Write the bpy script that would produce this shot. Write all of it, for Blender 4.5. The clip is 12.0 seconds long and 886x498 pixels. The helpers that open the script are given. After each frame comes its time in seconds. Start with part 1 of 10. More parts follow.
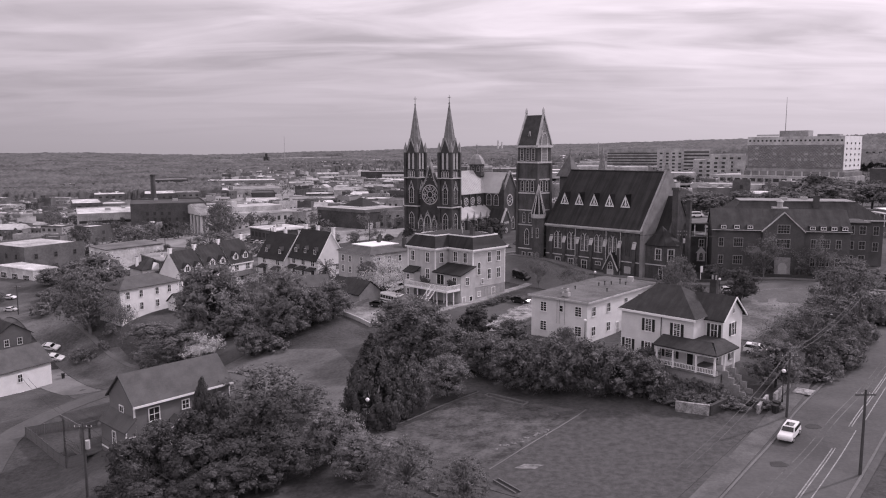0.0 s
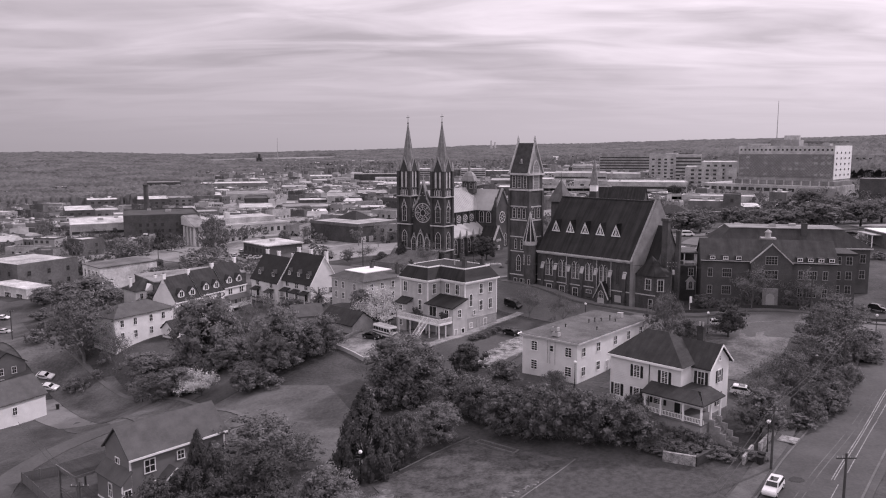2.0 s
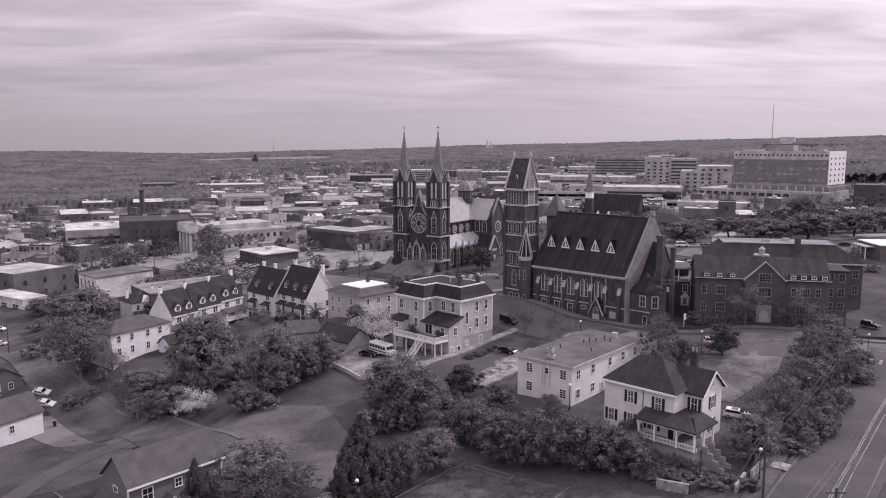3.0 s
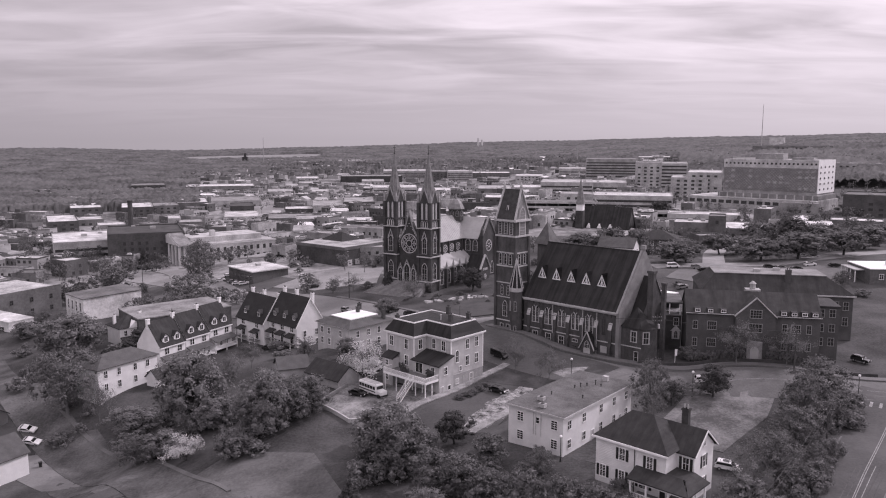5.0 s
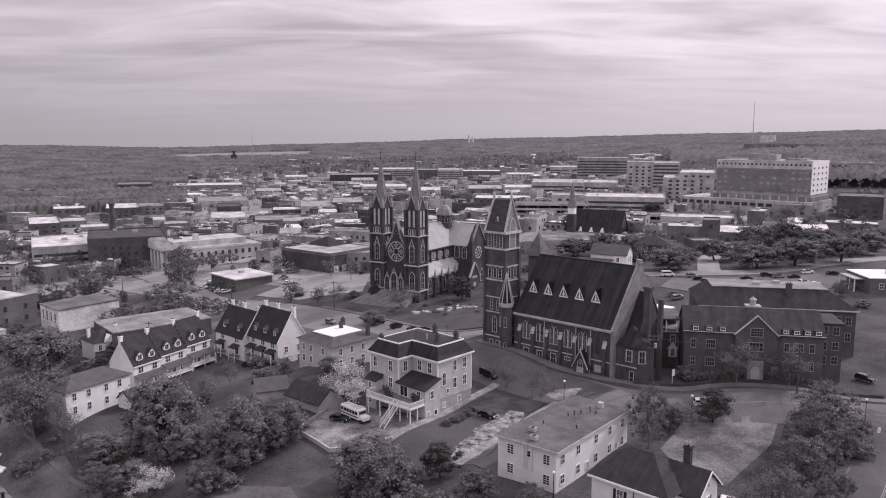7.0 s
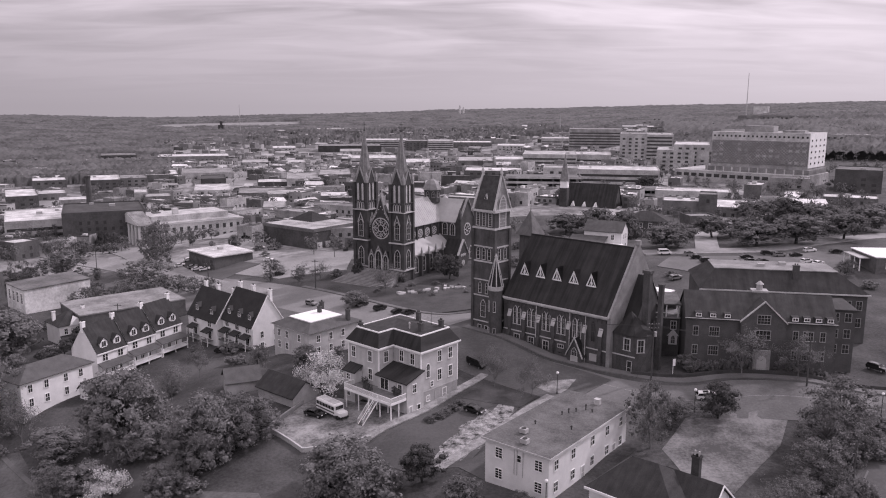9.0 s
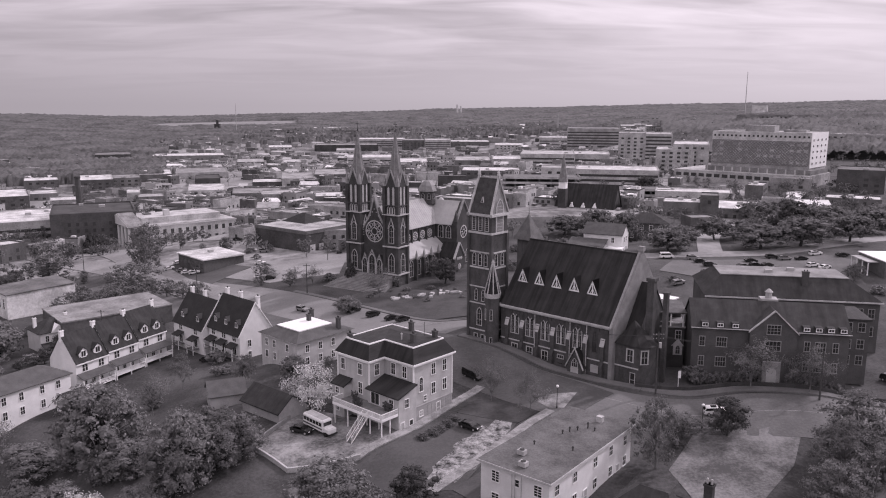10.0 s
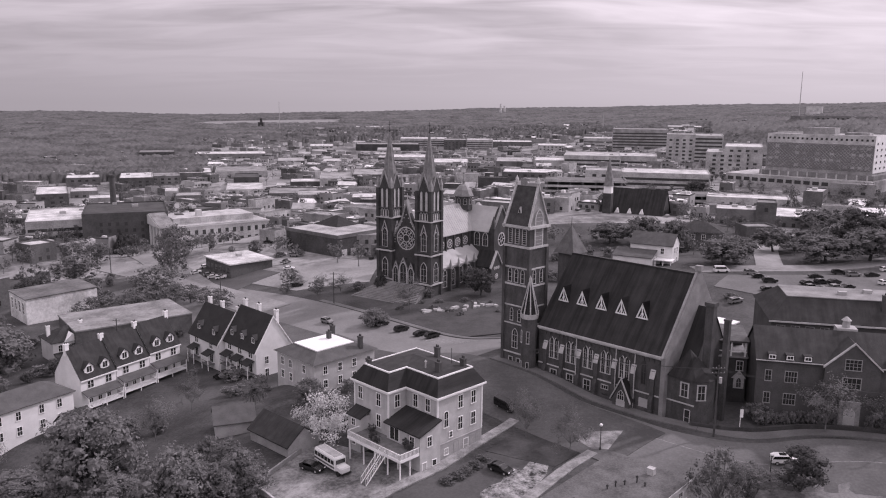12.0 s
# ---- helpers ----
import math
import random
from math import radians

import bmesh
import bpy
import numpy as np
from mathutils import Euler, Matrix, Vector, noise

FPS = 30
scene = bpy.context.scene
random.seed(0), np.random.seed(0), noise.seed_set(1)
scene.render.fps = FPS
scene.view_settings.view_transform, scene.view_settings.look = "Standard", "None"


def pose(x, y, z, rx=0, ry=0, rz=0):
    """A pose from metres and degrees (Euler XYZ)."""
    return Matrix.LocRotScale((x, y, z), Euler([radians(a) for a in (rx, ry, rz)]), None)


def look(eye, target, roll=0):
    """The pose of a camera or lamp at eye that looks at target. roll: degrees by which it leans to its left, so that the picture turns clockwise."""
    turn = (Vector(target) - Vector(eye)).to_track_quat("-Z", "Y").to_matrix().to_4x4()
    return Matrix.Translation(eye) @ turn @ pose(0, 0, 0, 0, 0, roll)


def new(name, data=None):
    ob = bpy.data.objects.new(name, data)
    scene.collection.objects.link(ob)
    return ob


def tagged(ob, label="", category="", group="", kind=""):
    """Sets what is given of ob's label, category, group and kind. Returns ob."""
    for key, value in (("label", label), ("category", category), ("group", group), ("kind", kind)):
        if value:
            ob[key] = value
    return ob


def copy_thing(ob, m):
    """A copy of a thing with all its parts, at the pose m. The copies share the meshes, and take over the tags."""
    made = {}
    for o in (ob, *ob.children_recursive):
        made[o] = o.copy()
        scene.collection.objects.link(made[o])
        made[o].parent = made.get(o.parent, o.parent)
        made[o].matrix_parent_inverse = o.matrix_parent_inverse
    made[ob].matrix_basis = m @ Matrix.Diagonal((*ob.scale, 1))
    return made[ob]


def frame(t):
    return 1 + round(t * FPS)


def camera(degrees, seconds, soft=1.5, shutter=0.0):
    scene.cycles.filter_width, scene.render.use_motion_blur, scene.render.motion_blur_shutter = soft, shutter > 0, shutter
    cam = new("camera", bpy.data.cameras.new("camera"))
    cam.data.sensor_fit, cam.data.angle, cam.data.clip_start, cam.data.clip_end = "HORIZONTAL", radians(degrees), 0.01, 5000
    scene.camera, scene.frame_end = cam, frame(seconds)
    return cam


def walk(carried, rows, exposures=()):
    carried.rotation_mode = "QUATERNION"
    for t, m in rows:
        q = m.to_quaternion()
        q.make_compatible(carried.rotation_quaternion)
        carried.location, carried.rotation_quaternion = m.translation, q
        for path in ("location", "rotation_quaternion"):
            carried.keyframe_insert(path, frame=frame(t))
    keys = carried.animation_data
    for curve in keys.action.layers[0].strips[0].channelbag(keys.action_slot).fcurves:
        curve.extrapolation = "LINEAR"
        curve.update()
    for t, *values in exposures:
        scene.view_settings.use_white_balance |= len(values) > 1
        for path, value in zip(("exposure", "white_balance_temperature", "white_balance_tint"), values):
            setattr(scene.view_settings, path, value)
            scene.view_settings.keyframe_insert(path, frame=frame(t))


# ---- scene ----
cam = camera(59.93, 12.0, soft=1.1)

# seconds, eye x, y, z, yaw to the left, pitch up, roll
PATH = [
    (0.0, 0.000, 0.000, 39.000, 0.046, -7.497, -0.199),
    (0.5, 0.160, -0.108, 40.574, -0.046, -7.569, -0.166),
    (1.0, 0.129, -0.303, 42.625, -0.181, -7.569, -0.114),
    (1.5, 0.114, -0.496, 44.944, -0.328, -7.593, -0.123),
    (2.0, 0.249, -0.730, 47.283, -0.460, -7.641, -0.117),
    (2.5, 0.213, -0.904, 49.633, -0.630, -7.693, -0.111),
    (3.0, 0.269, -1.117, 51.962, -0.761, -7.725, -0.031),
    (5.0, 0.444, 1.611, 61.860, -1.450, -8.064, 0.018),
    (5.5, 0.657, 3.835, 63.715, -1.659, -8.032, -0.046),
    (6.0, 0.989, 6.111, 64.718, -1.828, -8.108, -0.027),
    (6.5, 1.388, 8.646, 64.997, -1.978, -8.133, -0.004),
    (7.0, 1.865, 11.579, 65.130, -2.123, -8.334, -0.001),
    (7.5, 2.337, 14.797, 65.262, -2.294, -9.077, 0.031),
    (9.5, 4.477, 29.814, 65.160, -2.933, -10.557, 0.157),
    (10.0, 5.074, 34.097, 65.274, -2.990, -10.550, 0.155),
    (10.5, 5.640, 38.423, 65.321, -2.797, -10.549, 0.195),
    (11.0, 6.322, 42.810, 65.356, -1.714, -10.571, 0.300),
    (11.5, 7.075, 47.221, 65.362, -0.658, -10.598, 0.369),
    (12.0, 7.945, 51.601, 65.388, 0.164, -10.615, 0.427),
]


def flown(x, y, z, yaw, pitch, roll):
    return Matrix.Translation((x, y, z)) @ Matrix.Rotation(radians(yaw), 4, "Z") @ Matrix.Rotation(radians(90 + pitch), 4, "X") @ Matrix.Rotation(radians(roll), 4, "Z")


walk(cam, [(t, flown(*row)) for t, *row in PATH], [(0.0, 0.0, 6500, 30), (12.0, 0.0, 6500, 30)])

# ---- world, sun ----
SUN = Vector((0.885, 0.465, 0.78)).normalized()


def node(tree, kind, **values):
    n = tree.nodes.new(kind)
    for key, value in values.items():
        n.inputs[key.replace("_", " ")].default_value = value
    return n


def make_world():
    world = bpy.data.worlds.new("sky")
    scene.world = world
    world.use_nodes = True
    t = world.node_tree
    t.nodes.clear()
    link = t.links.new
    sky = t.nodes.new("ShaderNodeTexSky")
    sky.sky_type = "NISHITA"
    sky.sun_disc = False
    sky.sun_elevation = math.asin(SUN.z)
    sky.sun_rotation = math.atan2(SUN.x, SUN.y)
    sky.air_density, sky.dust_density = 1.0, 2.0
    grey = t.nodes.new("ShaderNodeRGBToBW")
    link(sky.outputs[0], grey.inputs[0])
    # cloud deck: the direction laid out on a level sheet high above
    co = t.nodes.new("ShaderNodeTexCoord")
    sep = t.nodes.new("ShaderNodeSeparateXYZ")
    link(co.outputs["Generated"], sep.inputs[0])
    up = node(t, "ShaderNodeMath")
    up.operation = "MAXIMUM"
    link(sep.outputs[2], up.inputs[0])
    up.inputs[1].default_value = 0.0
    lift = t.nodes.new("ShaderNodeMath")
    lift.operation = "ADD"
    link(up.outputs[0], lift.inputs[0])
    lift.inputs[1].default_value = 0.10
    flat = []
    for k in (0, 1):
        d = t.nodes.new("ShaderNodeMath")
        d.operation = "DIVIDE"
        link(sep.outputs[k], d.inputs[0])
        link(lift.outputs[0], d.inputs[1])
        flat.append(d)
    com = t.nodes.new("ShaderNodeCombineXYZ")
    link(flat[0].outputs[0], com.inputs[0])
    link(flat[1].outputs[0], com.inputs[1])
    mp = t.nodes.new("ShaderNodeMapping")
    mp.inputs["Scale"].default_value = (0.34, 0.42, 1)
    mp.inputs["Rotation"].default_value = (0, 0, radians(-10))
    mp.inputs["Location"].default_value = (1.7, 0.4, 0)
    link(com.outputs[0], mp.inputs[0])
    big = node(t, "ShaderNodeTexNoise", Scale=1.0, Detail=7.0, Roughness=0.5, Distortion=0.45)
    link(mp.outputs[0], big.inputs["Vector"])
    ramp = t.nodes.new("ShaderNodeValToRGB")
    ramp.color_ramp.elements[0].position, ramp.color_ramp.elements[0].color = 0.40, (0.5, 0.5, 0.5, 1)
    ramp.color_ramp.elements[1].position, ramp.color_ramp.elements[1].color = 0.60, (0.93, 0.93, 0.93, 1)
    # thin streaks combed through the broad banks
    comb = t.nodes.new("ShaderNodeMapping")
    comb.inputs["Scale"].default_value = (0.5, 1.1, 1)
    comb.inputs["Rotation"].default_value = (0, 0, radians(14))
    link(com.outputs[0], comb.inputs[0])
    fine = node(t, "ShaderNodeTexNoise", Scale=1.9, Detail=7.0, Roughness=0.5, Distortion=0.8)
    link(comb.outputs[0], fine.inputs["Vector"])
    both = t.nodes.new("ShaderNodeMix")
    both.data_type = "FLOAT"
    both.inputs[0].default_value = 0.44
    link(big.outputs[0], both.inputs[2])
    link(fine.outputs[0], both.inputs[3])
    link(both.outputs[0], ramp.inputs[0])
    # the deck is brighter high up than in the haze over the horizon
    high = t.nodes.new("ShaderNodeMapRange")
    high.inputs[1].default_value, high.inputs[2].default_value = 0.0, 0.30
    high.inputs[3].default_value, high.inputs[4].default_value = 0.0, 1.0
    link(up.outputs[0], high.inputs[0])
    haze = t.nodes.new("ShaderNodeValToRGB")
    haze.color_ramp.elements[0].position, haze.color_ramp.elements[0].color = 0.0, (0.33, 0.33, 0.33, 1)
    haze.color_ramp.elements[1].position, haze.color_ramp.elements[1].color = 1.0, (0.92, 0.92, 0.92, 1)
    e = haze.color_ramp.elements.new(0.22)
    e.color = (0.37, 0.37, 0.37, 1)
    e = haze.color_ramp.elements.new(0.55)
    e.color = (0.57, 0.57, 0.57, 1)
    link(high.outputs[0], haze.inputs[0])
    # clouds fade into the haze low down
    fade = t.nodes.new("ShaderNodeMapRange")
    fade.inputs[1].default_value, fade.inputs[2].default_value = 0.01, 0.12
    link(up.outputs[0], fade.inputs[0])
    soft = t.nodes.new("ShaderNodeMix")
    soft.data_type = "FLOAT"
    link(fade.outputs[0], soft.inputs[0])
    soft.inputs[2].default_value = 0.85
    link(ramp.outputs[0], soft.inputs[3])
    mul = t.nodes.new("ShaderNodeMath")
    mul.operation = "MULTIPLY"
    # the deck glows more towards the sun's side
    side = t.nodes.new("ShaderNodeMapRange")
    side.inputs[1].default_value, side.inputs[2].default_value = -0.6, 0.35
    side.inputs[3].default_value, side.inputs[4].default_value = 0.73, 1.06
    link(sep.outputs[0], side.inputs[0])
    glow = t.nodes.new("ShaderNodeMath")
    glow.operation = "MULTIPLY"
    link(soft.outputs[0], glow.inputs[0])
    link(side.outputs[0], glow.inputs[1])
    link(glow.outputs[0], mul.inputs[0])
    link(haze.outputs[0], mul.inputs[1])
    # a part of the clear sky's own light shows through the deck
    thin = t.nodes.new("ShaderNodeMath")
    thin.operation = "MULTIPLY_ADD"
    link(grey.outputs[0], thin.inputs[0])
    thin.inputs[1].default_value = 0.014
    link(mul.outputs[0], thin.inputs[2])
    bg = t.nodes.new("ShaderNodeBackground")
    bg.inputs[1].default_value = 1.6
    link(thin.outputs[0], bg.inputs[0])
    out = t.nodes.new("ShaderNodeOutputWorld")
    link(bg.outputs[0], out.inputs[0])


make_world()
sun = new("sun", bpy.data.lights.new("sun", "SUN"))
sun.data.energy, sun.data.angle, sun.data.color = 2.2, radians(2.0), (1, 1, 1)
sun.matrix_world = look(SUN * 300, (0, 0, 0))


# ---- materials ----
def mat(name, grey, rough=0.85, vary=0.25, scale=0.6, fine=6.0, bump=0.0, metal=0.0, spec=0.3, island=0.0, random_object=0.0):
    """A grey surface with stains and grain at two scales."""
    m = bpy.data.materials.new(name)
    m.use_nodes = True
    t = m.node_tree
    link = t.links.new
    b = t.nodes["Principled BSDF"]
    b.inputs["Roughness"].default_value, b.inputs["Metallic"].default_value = rough, metal
    b.inputs["Specular IOR Level"].default_value = spec
    co = t.nodes.new("ShaderNodeTexCoord")
    n1 = node(t, "ShaderNodeTexNoise", Scale=scale, Detail=4.0, Roughness=0.6)
    n2 = node(t, "ShaderNodeTexNoise", Scale=fine, Detail=3.0, Roughness=0.7)
    link(co.outputs["Object"], n1.inputs["Vector"])
    link(co.outputs["Object"], n2.inputs["Vector"])
    add = t.nodes.new("ShaderNodeMath")
    add.operation = "MULTIPLY_ADD"
    link(n2.outputs[0], add.inputs[0])
    add.inputs[1].default_value = 0.6
    link(n1.outputs[0], add.inputs[2])
    rng = t.nodes.new("ShaderNodeMapRange")
    rng.inputs[1].default_value, rng.inputs[2].default_value = 0.62, 0.98
    rng.inputs[3].default_value, rng.inputs[4].default_value = 1 - vary, 1 + vary
    link(add.outputs[0], rng.inputs[0])
    last = rng.outputs[0]
    for amount, kind, sock in ((island, "ShaderNodeNewGeometry", "Random Per Island"), (random_object, "ShaderNodeObjectInfo", "Random")):
        if amount:
            g = t.nodes.new(kind)
            r = t.nodes.new("ShaderNodeMapRange")
            r.inputs[3].default_value, r.inputs[4].default_value = 1 - amount, 1 + amount
            link(g.outputs[sock], r.inputs[0])
            k = t.nodes.new("ShaderNodeMath")
            k.operation = "MULTIPLY"
            link(last, k.inputs[0])
            link(r.outputs[0], k.inputs[1])
            last = k.outputs[0]
    k = t.nodes.new("ShaderNodeMath")
    k.operation = "MULTIPLY"
    link(last, k.inputs[0])
    k.inputs[1].default_value = grey
    link(k.outputs[0], b.inputs["Base Color"])
    if bump:
        bp = node(t, "ShaderNodeBump", Strength=bump, Distance=0.1)
        link(n2.outputs[0], bp.inputs["Height"])
        link(bp.outputs[0], b.inputs["Normal"])
    return m


def streaked(m, across, along, amount):
    """Rain streaks and run-off stains drawn out down the slopes and walls."""
    t = m.node_tree
    b = t.nodes["Principled BSDF"]
    base = b.inputs["Base Color"].links[0].from_socket
    co = t.nodes.new("ShaderNodeTexCoord")
    mp = t.nodes.new("ShaderNodeMapping")
    mp.inputs["Scale"].default_value = (across, along, along)
    t.links.new(co.outputs["Object"], mp.inputs[0])
    n = node(t, "ShaderNodeTexNoise", Scale=1.0, Detail=4.0, Roughness=0.65)
    t.links.new(mp.outputs[0], n.inputs["Vector"])
    r = t.nodes.new("ShaderNodeMapRange")
    r.inputs[1].default_value, r.inputs[2].default_value = 0.36, 0.64
    r.inputs[3].default_value, r.inputs[4].default_value = 1 - amount, 1 + amount
    t.links.new(n.outputs[0], r.inputs[0])
    k = t.nodes.new("ShaderNodeMath")
    k.operation = "MULTIPLY"
    t.links.new(base, k.inputs[0])
    t.links.new(r.outputs[0], k.inputs[1])
    t.links.new(k.outputs[0], b.inputs["Base Color"])
    return m


def leaf_mat(name, grey, thin=0.25, vary=0.3, island=0.22, scale=0.3, rough=0.9, spec=0.1):
    """Leaves: a matt surface through which part of the light passes."""
    m = mat(name, grey, rough, vary, scale, scale * 10, 0, 0, spec, island=island)
    t = m.node_tree
    b, out = t.nodes["Principled BSDF"], t.nodes["Material Output"]
    tr = t.nodes.new("ShaderNodeBsdfTranslucent")
    t.links.new(b.inputs["Base Color"].links[0].from_socket, tr.inputs[0])
    mix = t.nodes.new("ShaderNodeMixShader")
    mix.inputs[0].default_value = thin
    t.links.new(b.outputs[0], mix.inputs[1])
    t.links.new(tr.outputs[0], mix.inputs[2])
    t.links.new(mix.outputs[0], out.inputs[0])
    return m


def glass_mat(name, grey=0.03):
    m = bpy.data.materials.new(name)
    m.use_nodes = True
    b = m.node_tree.nodes["Principled BSDF"]
    b.inputs["Base Color"].default_value = (grey, grey, grey, 1)
    b.inputs["Roughness"].default_value = 0.08
    b.inputs["Specular IOR Level"].default_value = 0.6
    return m


GRASS = mat("grass", 0.06, 0.95, 0.45, 0.08, 1.6, 0.8)
TOWN_GROUND = mat("town ground", 0.2, 0.95, 0.6, 0.03, 0.25, 0.2)
ASPHALT = mat("asphalt", 0.075, 0.9, 0.25, 0.09, 2.0, 0.1)
CONCRETE = mat("concrete", 0.13, 0.9, 0.2, 0.2, 3.0, 0.1)
PAINT_WHITE = mat("white paint", 0.78, 0.6, 0.07, 0.4, 6)
ROADPAINT = mat("road paint", 0.24, 0.8, 0.35, 1.5, 8)
BRICK_DARK = mat("dark brick", 0.055, 0.9, 0.3, 0.3, 4, 0.2)
BRICK_RED = streaked(mat("weathered red brick", 0.07, 0.9, 0.3, 0.3, 4, 0.2), 0.8, 0.15, 0.2)
BRICK_MID = mat("brick", 0.075, 0.9, 0.25, 0.3, 4, 0.2)
STONE_PALE = mat("pale stone", 0.42, 0.85, 0.2, 0.5, 4, 0.1)
STONE_MID = mat("weathered stone", 0.26, 0.9, 0.2, 0.5, 4, 0.1)
STONE_GREY = mat("grey stone", 0.2, 0.9, 0.2, 0.4, 4, 0.15)
SLATE = streaked(mat("dark slate", 0.021, 0.8, 0.25, 0.3, 5, 0.3), 0.9, 0.06, 0.45)
SHINGLE = streaked(mat("shingles", 0.036, 0.9, 0.25, 0.5, 7, 0.4), 1.2, 0.15, 0.2)
SHINGLE_MID = mat("weathered shingles", 0.085, 0.9, 0.2, 0.5, 7, 0.4)
STUCCO = streaked(mat("pale stucco", 0.43, 0.85, 0.12, 0.5, 5), 1.1, 0.2, 0.08)
CLAP_WHITE = mat("white clapboard", 0.66, 0.7, 0.08, 0.4, 6)
CLAP_GREY = mat("grey clapboard", 0.16, 0.8, 0.1, 0.5, 5)
ROOF_WHITE = mat("white roof membrane", 0.75, 0.6, 0.1, 0.2, 3)
ROOF_GREY = mat("gravel roof", 0.1, 0.9, 0.4, 0.22, 3.5, 0.2)
ROOF_PALE = mat("pale gravel roof", 0.2, 0.9, 0.35, 0.2, 3)
METAL_PALE = mat("seamed metal roof", 0.36, 0.7, 0.12, 0.3, 5)
METAL_MID = mat("weathered metal", 0.2, 0.6, 0.2, 0.5, 6)
GLASS = glass_mat("window glass")
BARK = mat("bark", 0.06, 0.95, 0.3, 2, 12, 0.5)
LEAF_MID = leaf_mat("spring leaves", 0.18)
LEAF_DARK = leaf_mat("evergreen leaves", 0.085, 0.2)
LEAF_PALE = leaf_mat("blossom", 0.6)
TWIG = mat("bare twigs", 0.16, 0.95, 0.2, 0.5, 5)
WOOD = mat("weathered wood", 0.14, 0.9, 0.25, 0.8, 9)
METAL_DARK = mat("dark metal", 0.05, 0.5, 0.2, 0.8, 5, 0, 0.6)
RUBBER = mat("tyre rubber", 0.02, 0.9, 0.1, 2, 9)
CAR_BLACK = mat("black car paint", 0.015, 0.25, 0.05, 1, 5, spec=0.6)
CAR_WHITE = mat("white car paint", 0.7, 0.3, 0.04, 1, 5, spec=0.5)
CAR_GREY = mat("grey car paint", 0.2, 0.3, 0.05, 1, 5, spec=0.5)
def wood_mat(name, grey, island):
    """Far canopy: soft crowns of open twigs, whose sheen follows the sky more than each crown's own flank."""
    m = leaf_mat(name, grey, 0.35, 0.42, island, 0.012)
    t = m.node_tree
    geo = t.nodes.new("ShaderNodeNewGeometry")
    lift = t.nodes.new("ShaderNodeVectorMath")
    lift.operation = "MULTIPLY_ADD"
    lift.inputs[1].default_value, lift.inputs[2].default_value = (0.4, 0.4, 0.4), (0.0, 0.0, 0.7)
    t.links.new(geo.outputs["Normal"], lift.inputs[0])
    unit = t.nodes.new("ShaderNodeVectorMath")
    unit.operation = "NORMALIZE"
    t.links.new(lift.outputs[0], unit.inputs[0])
    for n in t.nodes:
        if n.type in ("BSDF_PRINCIPLED", "BSDF_TRANSLUCENT"):
            t.links.new(unit.outputs[0], n.inputs["Normal"])
    return m


FOREST = wood_mat("spring woodland", 0.15, 0.0)
OPEN_FIELD = mat("pale far fields", 0.2, 0.95, 0.3, 0.01, 0.1)
CITY_WALL = mat("town walls", 0.21, 0.9, 0.2, 0.05, 0.6, island=0.75)
CITY_ROOF = mat("town roofs", 0.36, 0.9, 0.3, 0.03, 0.4, island=0.92)
CITY_CAR = mat("far car paint", 0.3, 0.3, 0.05, 1, 5, spec=0.5, island=0.95)


# ---- building blocks ----
def obj(name, bm, material, parent=None, label="", smooth=False):
    me = bpy.data.meshes.new(name)
    bmesh.ops.recalc_face_normals(bm, faces=bm.faces)
    bm.to_mesh(me)
    bm.free()
    for m in (material if isinstance(material, (list, tuple)) else (material,)):
        me.materials.append(m)
    if smooth:
        me.polygons.foreach_set("use_smooth", [True] * len(me.polygons))
    ob = new(name, me)
    ob.parent = parent
    if label:
        ob["label"] = label
    return ob


def part(name, bm, material, parent, label=""):
    return obj(name, bm, material, parent, label)


def thing(name, m, label, category, group="", kind=""):
    e = new(name)
    e.matrix_basis = m
    return tagged(e, label, category, group, kind)


def box(bm, x0, x1, y0, y1, z0, z1, m=None):
    co = [Vector((x, y, z)) for z in (z0, z1) for y in (y0, y1) for x in (x0, x1)]
    vs = [bm.verts.new(c if m is None else m @ c) for c in co]
    return [bm.faces.new([vs[i] for i in f]) for f in ((0, 2, 3, 1), (4, 5, 7, 6), (0, 1, 5, 4), (1, 3, 7, 5), (3, 2, 6, 7), (2, 0, 4, 6))]


def boxes(*items):
    bm = bmesh.new()
    for b in items:
        box(bm, *b)
    return bm


def prism(bm, pts, z0, z1):
    """An upright prism over a plan outline."""
    lo = [bm.verts.new((x, y, z0)) for x, y in pts]
    hi = [bm.verts.new((x, y, z1)) for x, y in pts]
    bm.faces.new(lo[::-1])
    bm.faces.new(hi)
    for i in range(len(pts)):
        j = (i + 1) % len(pts)
        bm.faces.new((lo[i], lo[j], hi[j], hi[i]))


def slab(bm, pts, y0, y1):
    """An outline in x, z pushed from y0 to y1."""
    a = [bm.verts.new((x, y0, z)) for x, z in pts]
    b = [bm.verts.new((x, y1, z)) for x, z in pts]
    bm.faces.new(a)
    bm.faces.new(b[::-1])
    for i in range(len(pts)):
        j = (i + 1) % len(pts)
        bm.faces.new((a[j], a[i], b[i], b[j]))


def slab_x(bm, pts, x0, x1):
    """An outline in y, z pushed from x0 to x1."""
    a = [bm.verts.new((x0, y, z)) for y, z in pts]
    b = [bm.verts.new((x1, y, z)) for y, z in pts]
    bm.faces.new(a)
    bm.faces.new(b[::-1])
    for i in range(len(pts)):
        j = (i + 1) % len(pts)
        bm.faces.new((a[j], a[i], b[i], b[j]))


